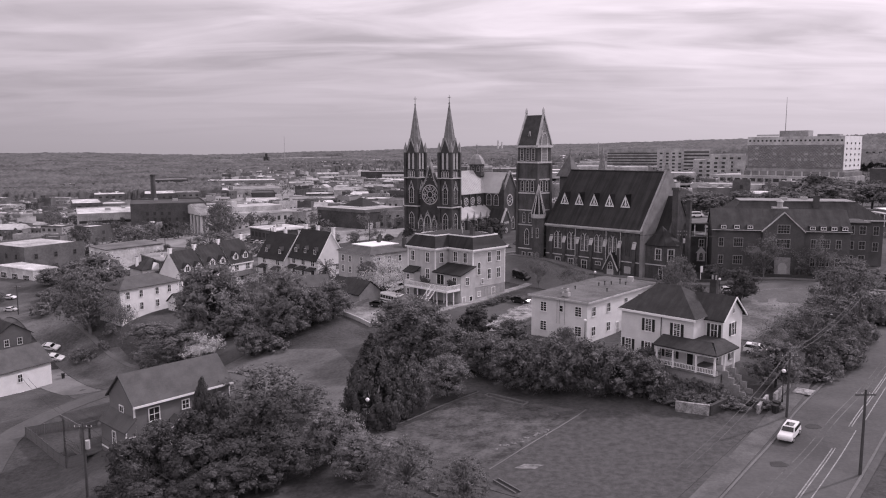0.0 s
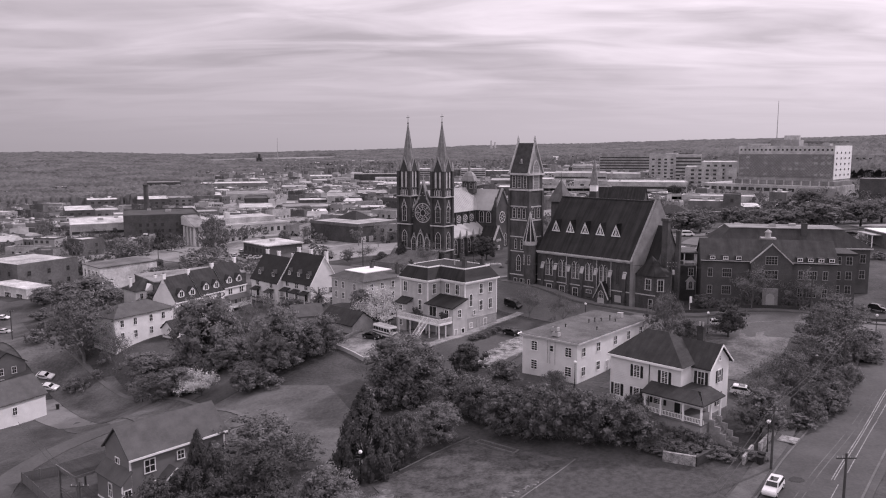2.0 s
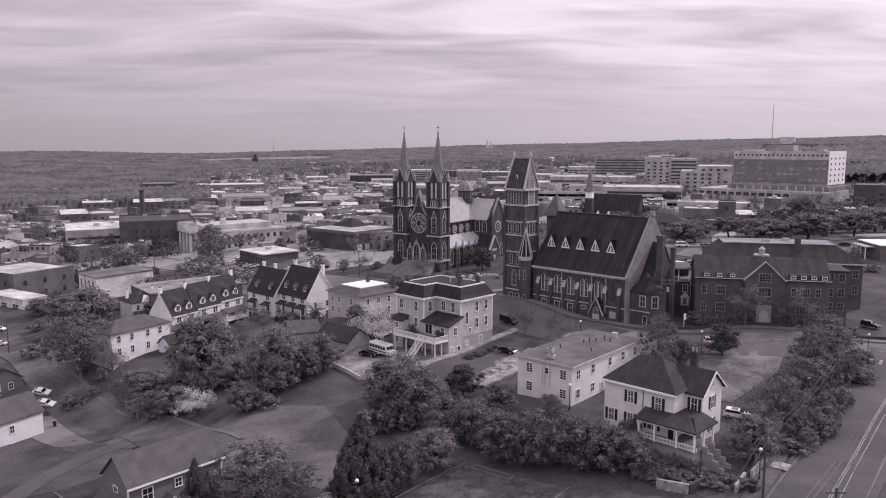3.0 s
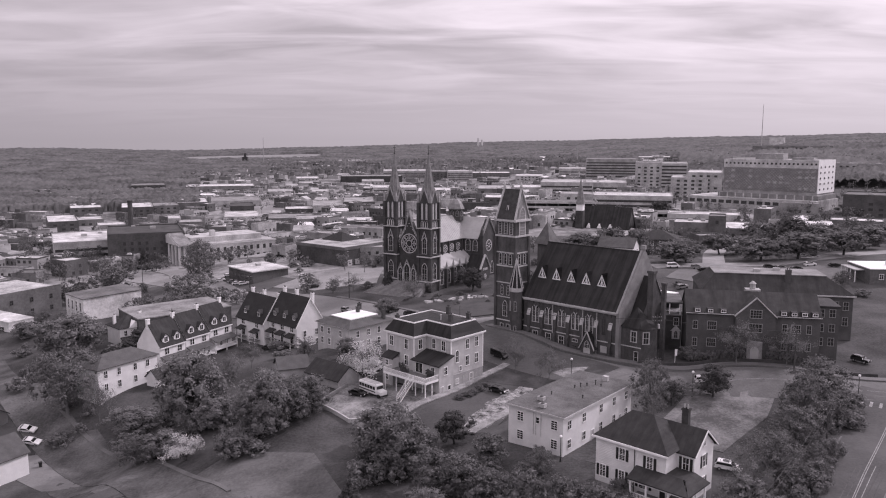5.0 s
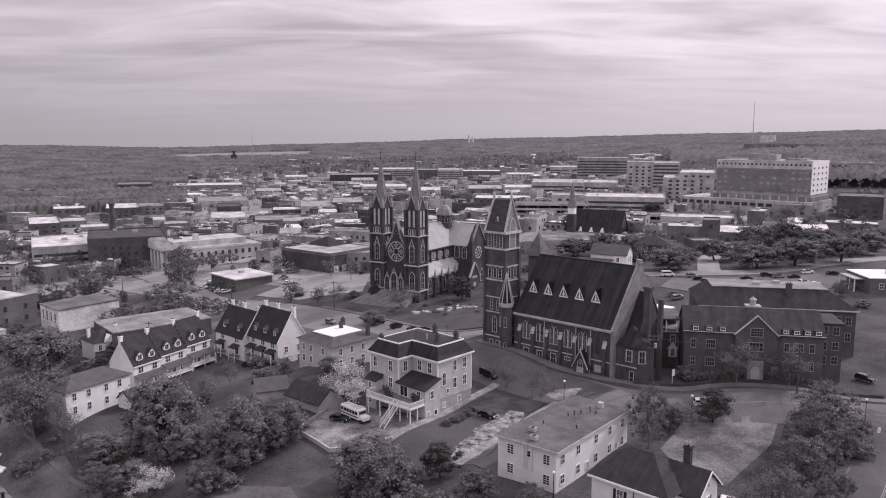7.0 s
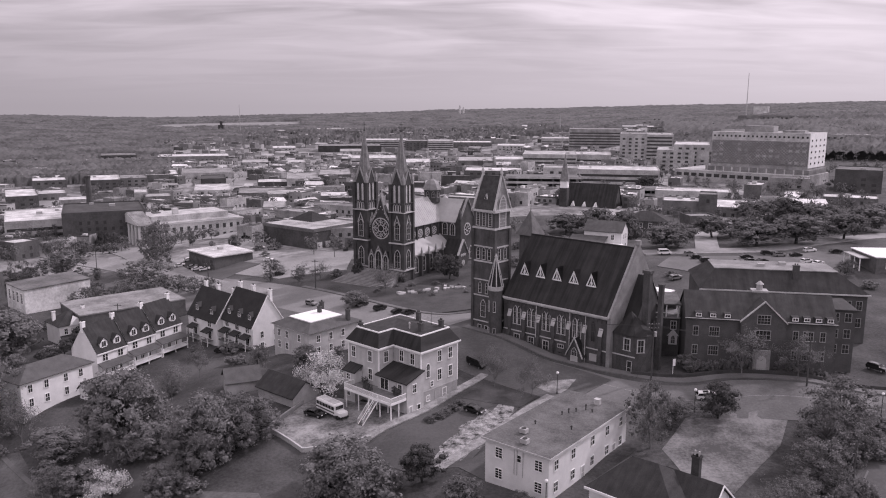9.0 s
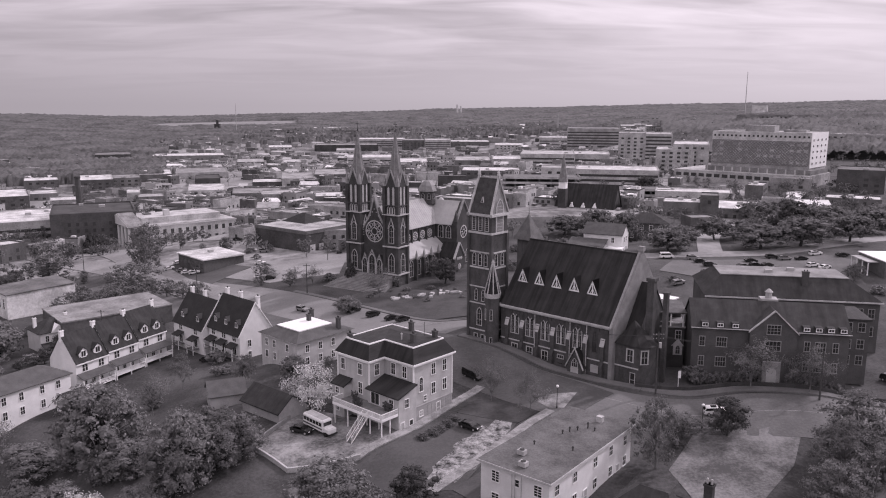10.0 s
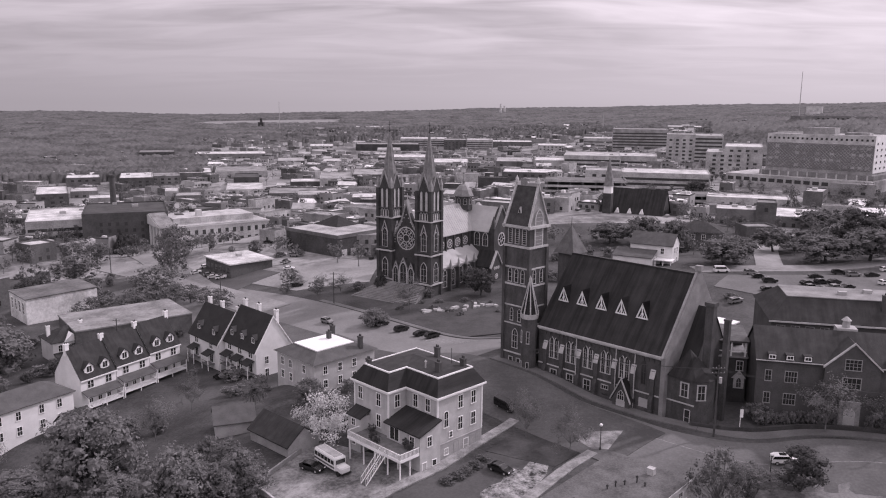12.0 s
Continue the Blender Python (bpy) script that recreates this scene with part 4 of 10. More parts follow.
    for y in (26.7, 28.0, 29.3):
        win(t, pose(18.5, y, 6.2, 0, 0, 90), 0.9, 0.9, "circle", STONE_PALE, edge=0.16)
    win(t, pose(18.5, 28, 2.6, 0, 0, 90), 1.8, 1.8, "circle", STONE_PALE, edge=0.22)
    # apse with a half-cone roof
    bm = bmesh.new()
    taper(bm, 0, 44, -1, 19.0, 7.2, 7.2, 10)
    ap = part("apse", bm, BRICK_DARK, t)
    bm = bmesh.new()
    taper(bm, 0, 44, 19.0, 27.6, 7.8, 0.4, 10)
    part("apse_roof", bm, METAL_PALE, ap)
    # dome over the crossing
    bm = bmesh.new()
    taper(bm, 0, 33.5, 26, 31.4, 3.3, 3.3, 8, math.pi / 8)
    dm = part("drum", bm, BRICK_DARK, t, "octagonal drum under the dome")
    for i in range(8):
        win(t, pose(0, 33.5, 0, 0, 0, 45 * i) @ pose(0, -3.06, 28.2), 1.1, 2.4, "pointed", STONE_MID, edge=0.18)
    bm = bmesh.new()
    for z0, z1, r0, r1 in ((31.2, 32.0, 3.9, 3.7), (32.0, 33.6, 3.6, 2.9), (33.6, 35.0, 2.9, 1.7), (35.0, 35.6, 1.7, 0.7), (35.6, 36.6, 0.55, 0.45), (36.6, 38.2, 0.6, 0.0)):
        taper(bm, 0, 33.5, z0, z1, r0, r1, 8, math.pi / 8)
    dome = part("dome", bm, METAL_MID, dm, "small pale ribbed dome with a lantern")
    bm = bmesh.new()
    rod(bm, (0, 33.5, 38), (0, 33.5, 40.2), 0.1, 5, 0.05)
    rod(bm, (-0.4, 33.5, 39.5), (0.4, 33.5, 39.5), 0.07, 4)
    part("cross", bm, METAL_DARK, dome)


STONE_STEP = mat("worn step stone", 0.2, 0.9, 0.25, 0.4, 3, 0.1)
SLATE_SPIRE = mat("spire slate", 0.18, 0.85, 0.3, 0.6, 5, 0.2)
twin_spire_church()


# ---- three-storey stucco house with mansard roof and rear deck ----
def mansion():
    x, y = uv(-130.15, 135.5)
    t = thing("stucco_house", pose(x, y, 2.8, 0, 0, -45), "three-storey pale stucco house with dark mansard roof and timber deck", "house")
    e = 12.5
    plan = [(-8.85, -8.8), (0.65, -8.8), (0.65, -4.5), (8.85, -4.5), (8.85, 6.9), (-8.85, 6.9)]

    def ring(k):
        return [(-8.85 - k, -8.8 - k), (0.65 + k, -8.8 - k), (0.65 + k, -4.5 - k), (8.85 + k, -4.5 - k), (8.85 + k, 6.9 + k), (-8.85 - k, 6.9 + k)]

    bm = bmesh.new()
    prism(bm, plan, -1, e)
    part("wall", bm, STUCCO, t)
    bm = bmesh.new()
    prism(bm, ring(0.06), -1, 3.3)
    prism(bm, ring(0.12), 3.3, 3.5)
    part("basement_band", bm, STUCCO_DARK, t)
    bm = bmesh.new()
    prism(bm, ring(0.2), e - 0.7, e - 0.35)
    prism(bm, ring(0.62), e - 0.3, e + 0.02)
    part("cornice", bm, PAINT_WHITE, t, "white moulded cornice")
    # mansard: steep skirt, pale curb, low deck
    bm = bmesh.new()
    lo, hi = ring(0.5), ring(-1.25)
    a = [bm.verts.new((p[0], p[1], e + 0.03)) for p in lo]
    b = [bm.verts.new((p[0], p[1], e + 2.75)) for p in hi]
    for i in range(6):
        bm.faces.new((a[i], a[(i + 1) % 6], b[(i + 1) % 6], b[i]))
    bm.faces.new(a[::-1])
    bm.faces.new(b)
    part("mansard_roof", bm, SLATE, t, "dark mansard roof slopes")
    bm = bmesh.new()
    for k0, k1 in ((-1.18, -1.4),):
        o, i_ = ring(k0), ring(k1)
        for z0, z1 in ((e + 2.7, e + 2.95),):
            for i in range(6):
                j = (i + 1) % 6
                v = [bm.verts.new((*q, z)) for z in (z0, z1) for q in (o[i], o[j], i_[j], i_[i])]
                for f in ((0, 1, 5, 4), (4, 5, 6, 7), (2, 3, 7, 6)):
                    bm.faces.new([v[n] for n in f])
    part("roof_curb", bm, PAINT_WHITE, t)
    bm = bmesh.new()
    d = ring(-1.4)
    c = [bm.verts.new((p[0], p[1], e + 2.8)) for p in d]
    r0, r1 = bm.verts.new((-3.5, 1.0, e + 3.7)), bm.verts.new((3.5, 1.0, e + 3.7))
    for f in ((c[0], c[1], r0), (c[1], c[2], r0), (c[2], c[3], r1, r0), (c[3], c[4], r1), (c[4], c[5], r0, r1), (c[5], c[0], r0)):
        bm.faces.new(f)
    part("roof_deck", bm, SHINGLE, t)
    for cx, cy, h in ((-7.4, -6.6, 3.6), (-0.5, 4.5, 5.0), (5.6, -1.2, 4.9), (6.2, 4.6, 4.4)):
        chimney(t, cx, cy, e + 0.5, e + h, 1.0, 0.7, BRICK_MID)
    bm = bmesh.new()
    rod(bm, (2.6, -1.5, e + 3), (2.6, -1.5, e + 4.3), 0.14, 8)
    taper(bm, 2.6, -1.5, e + 4.3, e + 4.6, 0.28, 0.05, 8)
    part("vent_pipe", bm, METAL_PALE, t)
    bm = bmesh.new()
    rod(bm, (4.4, 3.4, e + 3.2), (4.4, 3.4, e + 6.2), 0.05, 5)
    part("aerial", bm, METAL_DARK, t)
    # windows: front of the left wing, recessed front, right side
    f1, f2 = pose(0, -8.8, 0), pose(0, -4.5, 0)
    for xx in (-7.2, -2.0):
        win(t, f1 @ pose(xx, 0, 9.0), 1.1, 2.3)
        win(t, f1 @ pose(xx, 0, 5.0), 1.1, 2.3)
    for xx in (3.2, 6.4):
        win(t, f2 @ pose(xx, 0, 9.2), 1.1, 2.3)
    win(t, pose(0.65, -6.7, 9.0, 0, 0, 90), 1.1, 2.3)
    side = pose(8.85, 0, 0, 0, 0, 90)
    for yy in (1.2, 4.6):
        win(t, side @ pose(yy, 0, 9.1), 1.1, 2.3)
        win(t, side @ pose(yy, 0, 5.0), 1.1, 2.3)
    win(t, side @ pose(-2.4, 0, 6.4), 1.0, 2.9, "round")
    win(t, side @ pose(-1.2, 0, 4.2), 0.7, 1.0)
    win(t, side @ pose(-2.4, 0, 1.2), 0.9, 1.1)
    for yy, h in ((0.2, 2.4), (4.4, 2.4), (6.0, 2.4)):
        win(t, side @ pose(yy, 0, 0.5), 1.0, h, frame=STUCCO_DARK)
    win(t, side @ pose(2.7, 0, 0.3), 1.1, 2.4, bars=(0, 1), name="door")
    for q in ((8.85, -4.5), (0.65, -8.8), (8.85, 6.9), (-8.85, -8.8)):
        part("corner_board", boxes((q[0] - 0.18, q[0] + 0.08, q[1] - 0.08, q[1] + 0.18, 3.5, e - 0.7)), PAINT_WHITE, t)
    # lean-to over the deck
    bm = bmesh.new()
    slab_x(bm, [(-9.4, -0.8), (-4.52, -0.8), (-4.52, 8.4), (-9.4, 7.0)], 0.9, 9.6)
    ln = part("lean_to", bm, STUCCO, t)
    bm = bmesh.new()
    sheet(bm, [(0.5, -9.9, 7.05), (10.0, -9.9, 7.05), (10.0, -4.52, 8.75), (0.5, -4.52, 8.75)], 0.22)
    part("lean_to_roof", bm, SLATE, ln, "dark shingled lean-to roof")
    lf = pose(0, -9.4, 0)
    win(t, lf @ pose(3.0, 0, 4.25), 2.3, 2.3, bars=(1, 0), sill=False, name="glass_door")
    win(t, lf @ pose(7.6, 0, 4.7), 1.1, 1.6)
    win(t, pose(9.6, -7.2, 4.6, 0, 0, 90), 1.0, 1.7)
    win(t, pose(9.6, -6.0, -0.4, 0, 0, 90), 0.9, 2.1, bars=(0, 1), name="door")
    win(t, pose(9.6, -8.4, -0.4, 0, 0, 90), 0.9, 2.2, pane=PAINT_GREY, bars=(0, 0), name="door")
    # small closet bay on the left wing
    bm = boxes((-8.2, -4.6, -11.0, -8.82, -0.8, 6.4))
    by = part("bay", bm, STUCCO, t)
    bm = bmesh.new()
    sheet(bm, [(-8.5, -11.3, 6.4), (-4.3, -11.3, 6.4), (-4.3, -8.82, 7.6), (-8.5, -8.82, 7.6)], 0.18)
    part("bay_roof", bm, SLATE, by)
    win(t, pose(-6.6, -11.0, 4.6), 1.0, 1.2)
    win(t, pose(-6.6, -11.0, 0.9), 0.8, 1.4)
    # deck on posts
    deck = part("deck", boxes((-4.6, 9.4, -13.8, -8.85, 3.75, 3.98)), WOOD, t, "weathered timber deck floor")
    part("deck_fascia", boxes((-4.7, 9.5, -13.95, -13.8, 3.5, 4.0), (9.4, 9.55, -13.8, -9.5, 3.5, 4.0)), PAINT_WHITE, deck)
    for px, py in ((-4.4, -13.6), (-0.5, -13.6), (2.6, -13.6), (6.0, -13.6), (9.2, -13.6), (9.2, -11.4), (2.6, -11.3), (6.0, -11.3)):
        part("post", boxes((px - 0.1, px + 0.1, py - 0.1, py + 0.1, -1.2, 3.75)), PAINT_WHITE, deck)
    part("rail", boxes((-4.7, 9.5, -13.95, -13.83, 4.95, 5.05), (9.42, 9.54, -13.8, -9.5, 4.95, 5.05), (-4.7, -4.58, -13.9, -11.2, 4.95, 5.05)), PAINT_WHITE, deck)
    for i in range(48):
        piece("baluster", shared(("baluster",), lambda b: box(b, -0.045, 0.045, -0.045, 0.045, 0, 0.97), [PAINT_WHITE]), pose(-4.6 + i * 0.3, -13.89, 3.98), deck)
    for i in range(14):
        piece("baluster", shared(("baluster",), None, []), pose(9.48, -13.6 + i * 0.3, 3.98), deck)
    # stair down to the yard
    bm = bmesh.new()
    n = 16
    for i in range(n):
        z = 3.75 - (i + 1) * 4.0 / n
        box(bm, 4.6 - i * 0.0, 5.8, -14.0 - (i + 1) * 0.27, -14.0 - i * 0.27, z - 0.06, z)
    st = part("stair", bm, WOOD, deck)
    for xx in (4.55, 5.85):
        bm = bmesh.new()
        rod(bm, (xx, -14.0, 3.7), (xx, -18.3, -0.3), 0.12, 4)
        rod(bm, (xx, -14.0, 4.9), (xx, -18.3, 0.9), 0.07, 4)
        for i in range(14):
            f = i / 13
            rod(bm, (xx, -14.0 - 4.3 * f, 3.7 - 4.0 * f), (xx, -14.0 - 4.3 * f, 4.9 - 4.0 * f), 0.045, 4)
        part("stair_rail", bm, PAINT_WHITE, st)
    return t


def pot_plant(x, y, z, s, material):
    t = thing("potted_plant", pose(x, y, z), "dark leafy plant in a clay pot on the deck", "plant")
    bm = bmesh.new()
    taper(bm, 0, 0, 0, 0.4 * s, 0.2 * s, 0.28 * s, 8)
    part("pot", bm, BRICK_MID, t)
    bm = bmesh.new()
    rng = random.Random(int(x * 31 + y * 7))
    for i in range(60):
        p = Vector((rng.uniform(-1, 1), rng.uniform(-1, 1), rng.uniform(0.1, 1.6))) * 0.4 * s + Vector((0, 0, 0.4 * s))
        q = Euler((rng.uniform(0, 3), rng.uniform(0, 3), 0)).to_matrix()
        v = [bm.verts.new(p + q @ Vector(c) * 0.17 * s) for c in ((-1, 0, 0), (0, -0.5, 0), (1, 0, 0), (0, 0.5, 0))]
        bm.faces.new(v)
    part("leaves", bm, material, t)


STUCCO_DARK = mat("stained stucco", 0.33, 0.9, 0.15, 0.5, 5)
mansion()
for du, dv in ((2.0, -12.8), (0.4, -12.2), (7.8, -10.2), (6.6, -9.9), (-2.2, -10.2)):
    px, py = uv(-130.15 + du, 135.5 + dv)
    pot_plant(px, py, 6.78, 1.6, LEAF_DARK)


# ---- flat-roofed white apartment house ----
def apartment():
    w, d, e = 12.4, 27.2, 7.9
    t = thing("apartment_house", pose(30.7, 151.9, 2.9, 0, 0, -42), "two-storey white stucco apartment house with gravelled flat roof", "house")
    part("wall", boxes((-w / 2, w / 2, -d / 2, d / 2, -1, e)), CLAP_WHITE, t)
    part("roof", boxes((-w / 2 - 0.5, w / 2 + 0.5, -d / 2 - 0.5, d / 2 + 0.5, e, e + 0.22)), ROOF_GREY, t, "flat gravelled roof")
    part("fascia", boxes((-w / 2 - 0.56, w / 2 + 0.56, -d / 2 - 0.58, -d / 2 - 0.5, e - 0.1, e + 0.26), (w / 2 + 0.5, w / 2 + 0.58, -d / 2 - 0.5, d / 2 + 0.5, e - 0.1, e + 0.26)), STONE_PALE, t)
    f, r = face("f", w, d), face("r", w, d)
    for z in (1.5, 5.2):
        for xx in (-3.4, 4.3):
            win(t, f @ pose(xx, 0, z), 1.3, 1.7, bars=(1, 3), edge=0.08)
        for yy in (-11.4, -6.0, 0.6, 6.0, 11.2):
            win(t, r @ pose(yy, 0, z), 1.2, 1.6, bars=(1, 1), edge=0.08)
    win(t, f @ pose(0.6, 0, 5.6), 0.7, 1.1, bars=(0, 1), edge=0.07)
    win(t, r @ pose(8.7, 0, 0.2), 1.1, 2.3, pane=PAINT_GREY, bars=(0, 1), name="door")
    win(t, r @ pose(-2.6, 0, 0.2), 1.1, 2.3, pane=PAINT_GREY, bars=(0, 1), name="door")
    bm = bmesh.new()
    for xx in (-0.3, 0.25, 1.4):
        rod(bm, (xx, -d / 2 - 0.14, 3.2), (xx, -d / 2 - 0.14, e), 0.05, 5)
    part("conduit", bm, METAL_PALE, t)
    # things on the roof
    for i, (vx, vy, h) in enumerate(((-1, 2.5, 0.5), (-0.5, 4.0, 0.7), (0.2, 5.4, 0.5), (1.2, 7.2, 0.9), (2.6, 7.0, 0.4), (3.5, -2.0, 0.5), (-2.5, -4, 0.5))):
        bm = bmesh.new()
        rod(bm, (vx, vy, e + 0.2), (vx, vy, e + 0.2 + h), 0.1, 8)
        taper(bm, vx, vy, e + 0.2 + h, e + 0.45 + h, 0.24, 0.1, 8)
        part("vent_pipe", bm, METAL_DARK, t)
    bm = boxes((1.0, 2.0, 10.6, 11.5, e + 0.2, e + 1.2), (0.95, 2.05, 10.55, 11.55, e + 1.2, e + 1.28))
    part("vent_box", bm, STONE_PALE, t)
    for ax, ay in ((-2.6, -9.0), (-0.2, -12.3)):
        un = part("air_conditioner", boxes((ax, ax + 1.3, ay, ay + 1.0, e + 0.35, e + 1.1)), METAL_PALE, t)
        bm = bmesh.new()
        taper(bm, ax + 0.65, ay + 0.5, e + 1.1, e + 1.18, 0.42, 0.42, 12)
        part("fan_guard", bm, METAL_DARK, un)


apartment()


# ---- white two-storey house with porch ----
def porch_house():
    x, y = uv(-61.2, 115.3)
    b = 3.0
    t = thing("porch_house", pose(x, y, b, 0, 0, -45), "white clapboard house with dark hipped roof, shutters and front porch", "house")
    e = 9.6
    part("foundation", boxes((-6.3, 6.3, -5.8, 5.6, -2.5, 1.6), (6.3, 9.4, -2.0, 4.6, -2.5, 1.6)), STONE_MID, t)
    part("wall", boxes((-6.4, 6.4, -5.9, 5.7, 1.6, e)), CLAP_WHITE, t)
    bm = bmesh.new()
    slab_x(bm, [(-2.1, 1.6), (4.7, 1.6), (4.7, e), (1.3, e + 2.7), (-2.1, e)], 6.38, 9.3)
    part("wing_wall", bm, CLAP_WHITE, t)
    # clapboard courses as fine shadow lines
    for i in range(26):
        z = 1.9 + i * 0.29
        part("clapboard", boxes((-6.43, 6.43, -5.94, -5.88, z, z + 0.05)), CLAP_WHITE, t)
    bm = bmesh.new()
    a, c = 6.9, 6.4
    ev = [bm.verts.new(p) for p in ((-a, -c, e), (a, -c, e), (a, 6.2, e), (-a, 6.2, e))]
    r0, r1 = bm.verts.new((-2.6, -0.9, e + 4.0)), bm.verts.new((1.2, -0.6, e + 4.0))
    for f_ in ((ev[0], ev[1], r1, r0), (ev[1], ev[2], r1), (ev[2], ev[3], r0, r1), (ev[3], ev[0], r0), tuple(ev[::-1])):
        bm.faces.new(f_)
    part("roof", bm, SHINGLE, t, "dark shingled hip roof")
    bm = bmesh.new()
    for ya, yb in ((-2.7, 1.3), (5.3, 1.3)):
        sheet(bm, [(1.5, ya, e - 0.35), (9.8, ya, e - 0.35), (9.8, yb, e + 3.05), (1.5, yb, e + 3.05)], 0.2)
    part("wing_roof", bm, SHINGLE, t)
    part("fascia", boxes((-6.95, 6.95, -6.48, -6.38, e - 0.32, e + 0.03), (6.4, 6.5, -6.4, -2.1, e - 0.32, e + 0.02)), PAINT_WHITE, t)
    bm = bmesh.new()
    for ya, yb in ((-2.75, 1.3), (5.35, 1.3)):
        sheet(bm, [(9.75, ya, e - 0.35), (9.9, ya, e - 0.35), (9.9, yb, e + 3.05), (9.75, yb, e + 3.05)], 0.24)
    part("rake_board", bm, PAINT_WHITE, t)
    ch = part("chimney", boxes((4.3, 5.4, 3.2, 4.1, e, e + 4.9), (4.2, 5.5, 3.1, 4.2, e + 4.6, e + 4.9)), BRICK_DARK, t)
    bm = bmesh.new()
    for k in (4.55, 5.15):
        taper(bm, k, 3.65, e + 4.9, e + 5.6, 0.16, 0.13, 8)
    part("chimney_pot", bm, METAL_PALE, ch)

    def shuttered(m, w=1.0, h=2.0):
        wd = win(t, m, w, h, bars=(1, 1))
        for s in (-1, 1):
            piece("shutter", shared(("shutter", h), lambda q: [box(q, -0.22, 0.22, -0.09, 0, 0, h)] + [box(q, -0.18, 0.18, -0.12, -0.08, 0.12 + i * 0.2, 0.2 + i * 0.2) for i in range(int(h / 0.2) - 1)], [METAL_DARK]), pose(s * (w / 2 + 0.42), 0, 0), wd, "dark louvred shutter")

    f = pose(0, -5.9, 0)
    for xx in (-1.4, 3.6):
        shuttered(f @ pose(xx, 0, 6.5))
    for xx in (-5.0, -1.4):
        shuttered(f @ pose(xx, 0, 2.7))
    shuttered(f @ pose(2.6, 0, 2.9), 1.6, 1.7)
    shuttered(pose(7.9, -2.1, 6.5))
    shuttered(pose(9.3, 1.3, 6.4, 0, 0, 90))
    shuttered(pose(9.3, 1.3, 2.6, 0, 0, 90))
    win(t, pose(9.3, 1.3, 10.0, 0, 0, 90), 0.6, 0.8, "pointed")
    bm = bmesh.new()
    rod(bm, (0.9, -6.0, 1.4), (0.9, -6.0, e - 0.2), 0.07, 6)
    part("downpipe", bm, METAL_DARK, t)
    # porch
    px0, px1, py0 = 1.7, 11.5, -8.9
    po = part("porch_floor", boxes((px0, px1, py0, -5.92, 2.0, 2.25), (6.42, px1, -5.9, -2.2, 2.0, 2.25)), WOOD, t)
    part("porch_base", boxes((px0 + 0.2, px1 - 0.2, py0 + 0.15, -5.95, -2.5, 2.0)), STONE_MID, po)
    bm = bmesh.new()
    sheet(bm, [(px0 - 0.4, py0 - 0.4, 5.5), (px1 + 0.4, py0 - 0.4, 5.5), (px1 - 2.2, -5.92, 6.55), (px0 - 0.4, -5.92, 6.55)], 0.2)
    sheet(bm, [(px1 + 0.4, py0 - 0.4, 5.5), (px1 + 0.4, -1.8, 5.5), (9.7, -2.12, 6.45), (9.7, -5.9, 6.55)], 0.2)
    sheet(bm, [(6.4, -5.9, 6.5), (9.7, -5.9, 6.5), (9.7, -2.12, 6.5), (6.4, -2.12, 6.5)], 0.15)
    part("porch_roof", bm, SHINGLE, po, "dark porch roof")
    part("porch_beam", boxes((px0, px1, py0, py0 + 0.25, 4.95, 5.3), (px1 - 0.25, px1, py0 + 0.25, -2.2, 4.95, 5.3)), PAINT_WHITE, po)
    for xx, yy in ((px0 + 0.15, py0 + 0.15), (4.6, py0 + 0.15), (8.4, py0 + 0.15), (px1 - 0.15, py0 + 0.15), (px1 - 0.15, -5.6), (px1 - 0.15, -2.4)):
        part("column", boxes((xx - 0.13, xx + 0.13, yy - 0.13, yy + 0.13, 2.25, 4.95)), PAINT_WHITE, po)
    part("porch_rail", boxes((px0, px1, py0 + 0.1, py0 + 0.2, 3.1, 3.2), (px0, px1, py0 + 0.1, py0 + 0.2, 2.4, 2.48)), PAINT_WHITE, po)
    for i in range(40):
        piece("baluster", shared(("porch_baluster",), lambda q: box(q, -0.035, 0.035, -0.035, 0.035, 0, 0.7), [PAINT_WHITE]), pose(px0 + 0.3 + i * 0.25, py0 + 0.15, 2.44), po)
    win(t, pose(6.0, -5.92, 2.25), 1.0, 2.2, pane=METAL_DARK, bars=(0, 0), name="door")
    win(t, pose(8.0, -2.12, 2.9), 1.5, 1.6, bars=(1, 1))
    bm = bmesh.new()
    for i in range(10):
        box(bm, px1 + i * 0.34, px1 + (i + 1) * 0.34, -6.2, -4.0, -2.5, 2.2 - 0.36 * (i + 1) + 0.3)
    stp = part("entry_steps", bm, CONCRETE, t)
    for yy in (-6.45, -4.0):
        bm = bmesh.new()
        for i in range(4):
            box(bm, px1 + i * 0.9, px1 + (i + 1) * 0.9, yy, yy + 0.28, -2.5, 2.7 - i * 0.9)
        part("cheek_wall", bm, STONE_MID, stp)


porch_house()


